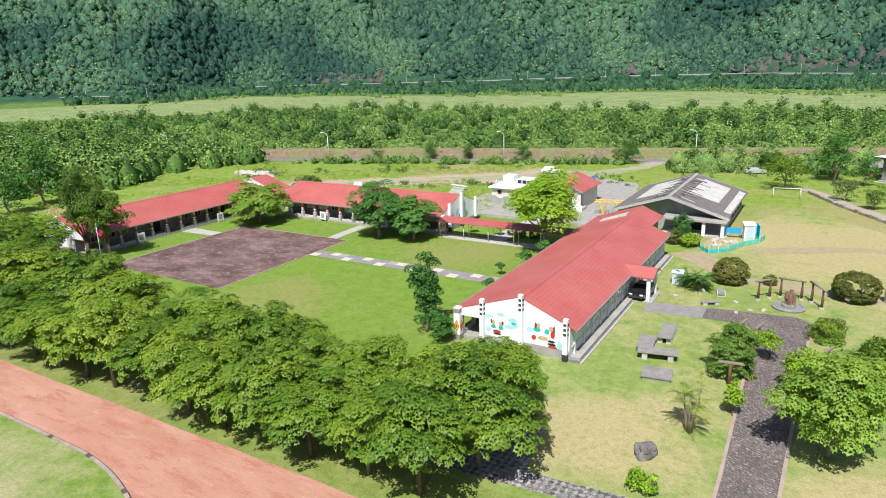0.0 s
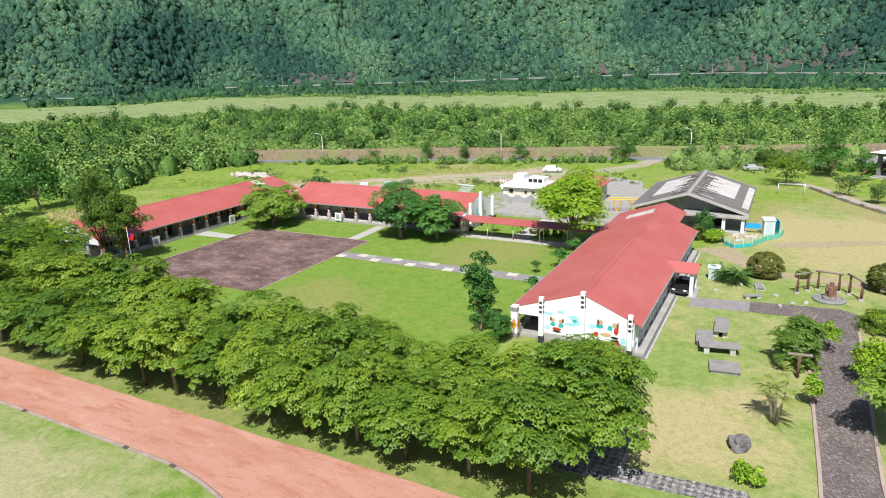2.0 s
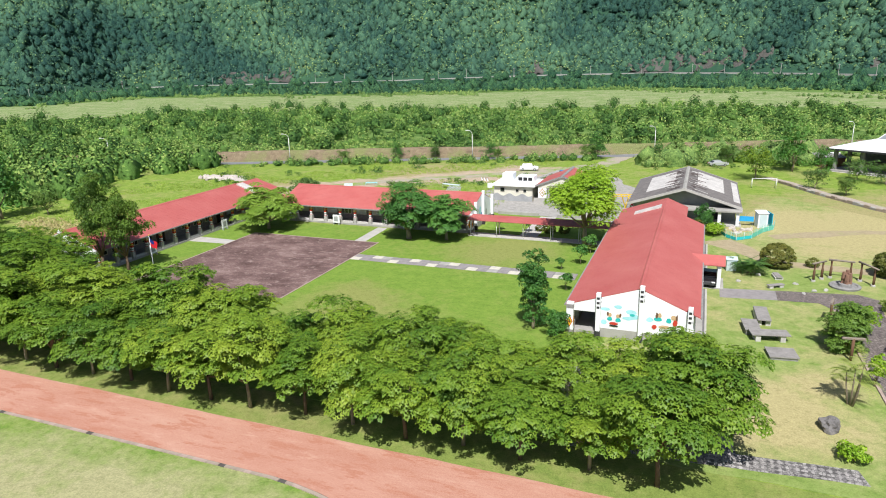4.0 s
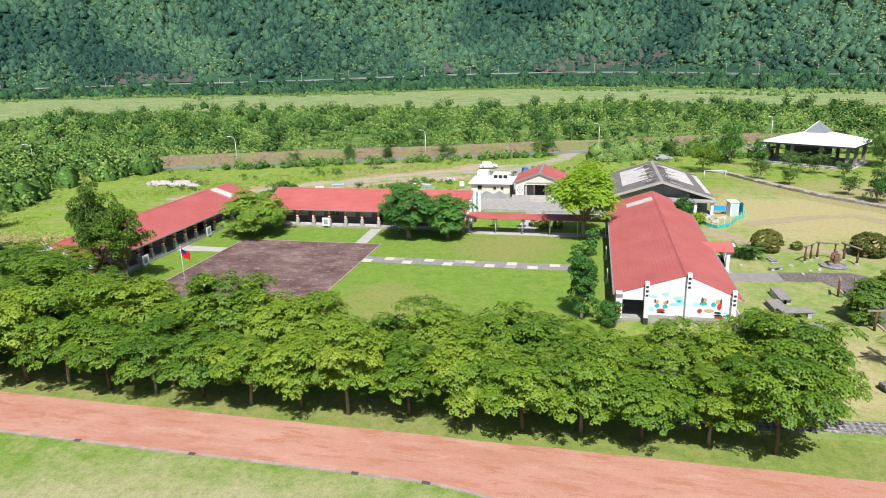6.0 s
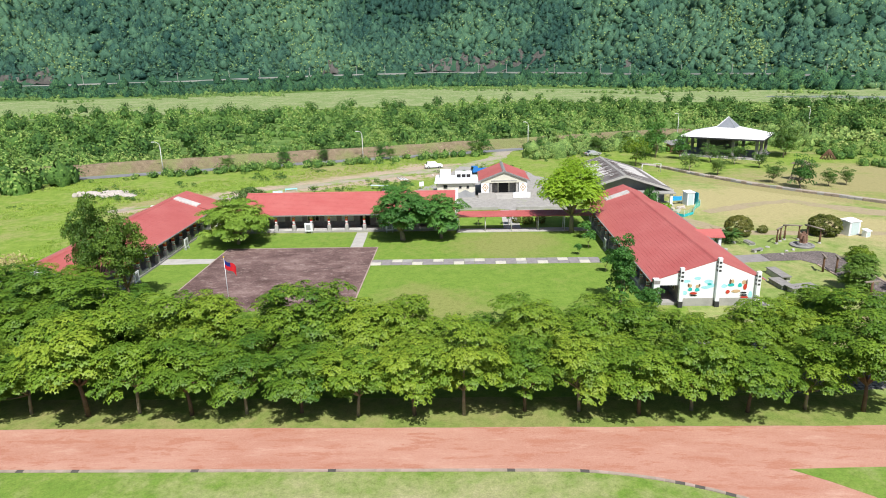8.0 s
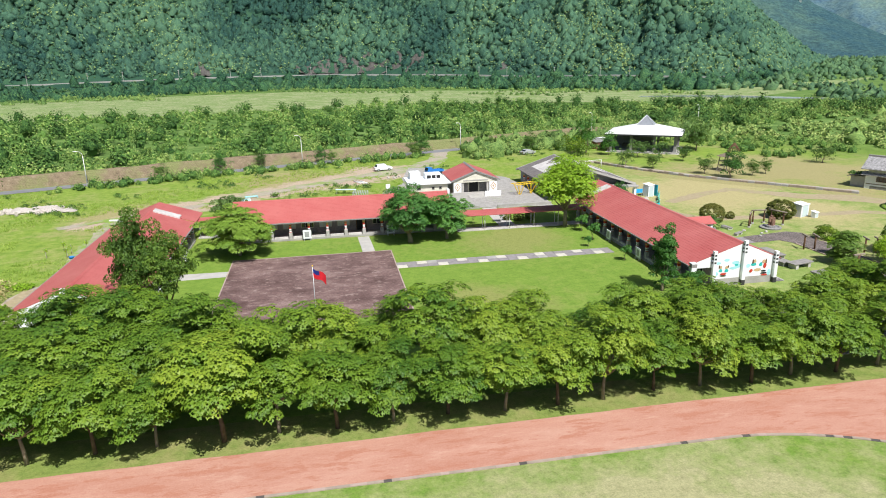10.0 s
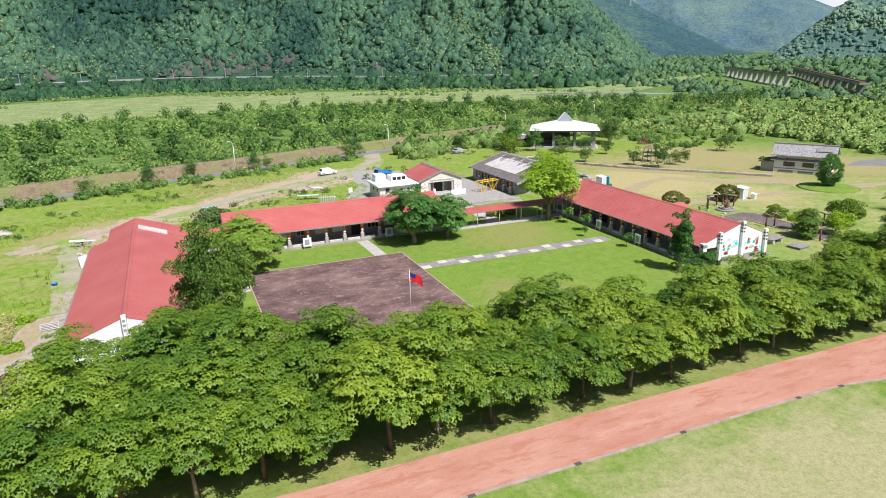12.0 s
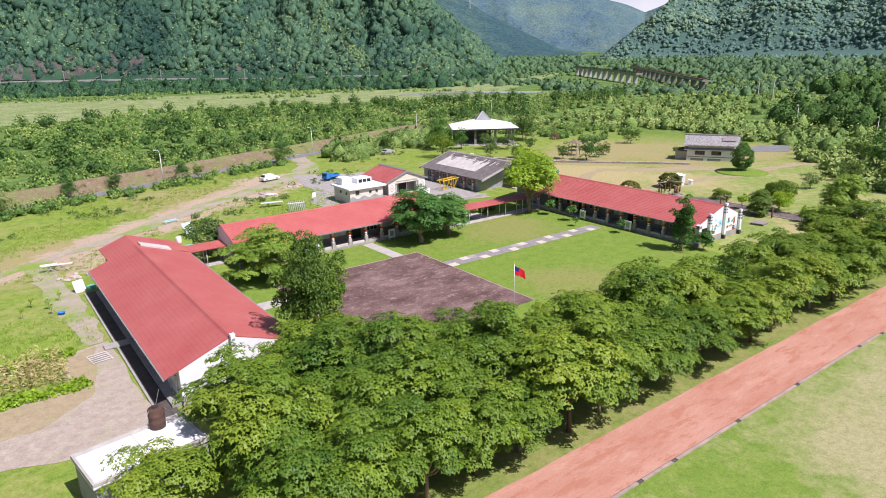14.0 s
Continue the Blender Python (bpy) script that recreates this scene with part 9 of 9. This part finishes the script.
for s in (-0.95, 0.85):
    part("bearer", Build().box(s, s + 0.1, -1.2, 1.1, 0, 0.08), [M_LIME], pal)
for i in range(3):
    q = thing("pipe", "long white pipe lying on the rough grass", "pipe", "white pipes", (-5.9 + i * 0.75, 53.2 - i * 0.25, 0), 112)
    part("tube", Build().tube([(-1.7, 0, 0.14), (1.7, 0, 0.14)], 0.14, 10), [M_WHITE_STEEL], q, "", True)
q = thing("trestle_table", "long steel trestle with a pale sheet top", "trestle", "", (-9.0, 41.3, 0), -14)
part("top", Build().box(-2.2, 2.2, -0.5, 0.5, 0.86, 0.92, 0, 0, 0.01), [M_CABINET], q, "pale blue-grey sheet top")
for x in (-2.0, 2.0):
    for y in (-0.42, 0.42):
        part("leg", Build().tube([(x, y, 0), (x, y, 0.86)], 0.04, 6), [M_STEEL], q)
q = thing("pipe_bundle", "grey steel pipes leaning on a rack behind the wing", "pipes", "", (-6.3, 35.4, 0), -14)
for x in (-1.6, 1.6):
    part("rack_leg", Build().tube([(x, 0.3, 0), (x, 0.3, 1.3)], 0.05, 6), [M_STEEL], q)
part("rack_rail", Build().tube([(-1.7, 0.3, 1.3), (1.7, 0.3, 1.3)], 0.05, 6), [M_STEEL], q)
for j in range(9):
    part("pipe", Build().tube([(-1.5 + j * 0.36, -1.5, 0.06), (-1.4 + j * 0.36, 0.75, 1.6)], 0.07, 7), [M_STEEL], q)
q = thing("sign_board", "small white board on a post in the yard", "board", "", (0.0, 40.7, 0), 20)
part("panel", Build().box(-0.5, 0.5, -0.03, 0.03, 0.7, 1.7, 0, 0, 0.01), [M_WHITE], q)
part("post", Build().tube([(0, 0.06, -0.1), (0, 0.06, 1.6)], 0.04, 6), [M_STEEL], q)
for i in range(6):
    r = random.Random(500 + i)
    rock("concrete_block", "pale broken block on the gravel track", 3.2 + r.uniform(-2.2, 2.2), 57.0 + r.uniform(-1.0, 1.0), r.uniform(0.25, 0.55), 0.25, i + 160, M_RUBBLE)
sol = thing("lattice_panel", "white lattice panel standing tilted on a stand", "panel", "", (-28.4, 30.4, 0), 20)
b = Build()
for i in range(7):
    b.tube([(-0.9 + i * 0.3, -0.6, 0.5), (-0.9 + i * 0.3, 0.6, 2.1)], 0.03, 5)
for i in range(8):
    f = i / 7
    b.tube([(-0.95, -0.6 + 1.2 * f, 0.5 + 1.6 * f), (0.95, -0.6 + 1.2 * f, 0.5 + 1.6 * f)], 0.03, 5)
part("lattice", b, [M_WHITE_STEEL], sol)
part("backing", Build().add([(-0.9, -0.58, 0.47), (0.9, -0.58, 0.47), (0.9, 0.62, 2.07), (-0.9, 0.62, 2.07), (-0.9, -0.56, 0.45), (0.9, -0.56, 0.45), (0.9, 0.64, 2.05), (-0.9, 0.64, 2.05)], [(0, 1, 2, 3), (7, 6, 5, 4)]), [M_SKYBLUE], sol, "pale blue backing sheet")
for x in (-0.8, 0.8):
    part("stand", Build().tube([(x, 0.7, 0), (x, 0.3, 1.6)], 0.04, 7), [M_STEEL], sol)
q = thing("cyan_rack", "low cyan painted steel rack on the grass", "rack", "", (-28.6, 41.4, 0), 15)
for y in (-0.5, 0.0, 0.5):
    part("bar", Build().tube([(-1.3, y, 0.45), (1.3, y, 0.45)], 0.05, 6), [M_SKYBLUE], q)
for x in (-1.2, 1.2):
    part("end", Build().tube([(x, -0.55, 0), (x, -0.5, 0.45), (x, 0.5, 0.45), (x, 0.55, 0)], 0.05, 6), [M_SKYBLUE], q)
q = thing("rusty_frame", "small rusty steel frame in the grass", "frame", "", (-23.8, 42.5, 0), 10)
for x in (-0.6, 0.0, 0.6):
    part("bar", Build().tube([(x - 0.25, 0, 0), (x, 0, 1.1), (x + 0.25, 0, 0)], 0.04, 6), [M_RUSTY], q)
q = thing("white_drum", "white plastic drum beside the blossom tree", "drum", "", (-31.2, 26.5, 0))
part("shell", Build().lathe(0, 0, [(0.42, 0), (0.45, 0.1), (0.45, 0.95), (0.4, 1.05), (0.1, 1.08)], 16), [M_WHITE_STEEL], q, "", True)
q = thing("tarpaulin_heap", "crumpled turquoise tarpaulin on the ground", "tarpaulin", "", (-30.6, 22.8, 0), 30)
part("sheet", Build().prism([(-0.9, -0.6), (0.6, -0.75), (1.0, 0.1), (0.4, 0.7), (-0.7, 0.5)], 0, 0.3), [M_NETGREEN], q)

# low wood posts with wire by the hill road, and the road itself
hr, hk = [], []
for i in range(110):
    a = -64 + i
    d = float(np.interp(a, ROAD_AZ, ROAD_D))
    z = float(np.interp(a, ROAD_AZ, ROAD_Z))
    for dd, zz in ((-3.5, 0.5), (3.5, 0.5)):
        hr.append(((d + dd) * math.sin(radians(a)), (d + dd) * math.cos(radians(a)), z + zz))
    hr.append(((d - 3.6) * math.sin(radians(a)), (d - 3.6) * math.cos(radians(a)), z - 4))
hk = [(3 * i, 3 * i + 3, 3 * i + 4, 3 * i + 1) for i in range(105)]
hw = [(3 * i + 2, 3 * i + 5, 3 * i + 3, 3 * i) for i in range(105)]
setting("hill_road", Build().add(hr, hk).add(hr, hw, 1), [M_ASPHALT_PALE, M_CONC], "pale road cut along the foot of the hill", "road")
for i in range(26):
    a = -62 + i * 4.0 + 0.7 * math.sin(i * 2.1)
    d, z = float(np.interp(a, ROAD_AZ, ROAD_D)) - 5, float(np.interp(a, ROAD_AZ, ROAD_Z))
    t = thing("utility_pole", "pale utility pole along the hill road", "pole", "utility poles", (d * math.sin(radians(a)), d * math.cos(radians(a)), z - 1), -a)
    part("pole", Build().tube([(0, 0, 0), (0, 0, 9.5)], [0.22, 0.16], 6), [M_CONC_PALE], t)
    part("cross_arm", Build().box(-0.9, 0.9, -0.1, 0.1, 8.7, 8.9), [M_STEEL], t)

# ---- laid pieces ----
# chequered slabs of the lawn path
lp = new("slab_path")
tagged(lp, "path of alternating pale and grey slabs across the lawn", "path", "", "structure")
me = [Build().box(-0.71, 0.71, -0.61, 0.61, 0.0, 0.055, 0, 0, 0.012).mesh("slab", [m]) for m in (M_SLABPALE, M_SLABGREY, M_CONC)]
r = random.Random(8)
for i in range(22):
    for j in range(2):
        o = new("slab", me[0 if (i + 2 * j) % 4 == 0 else (1 if r.random() < 0.75 else 2)])
        o.parent = lp
        o.matrix_basis = pose(-3.4 + i * 1.45, -11.75 + j * 1.25, 0.02 + r.uniform(0, 0.008), 0, 0, r.uniform(-0.6, 0.6))
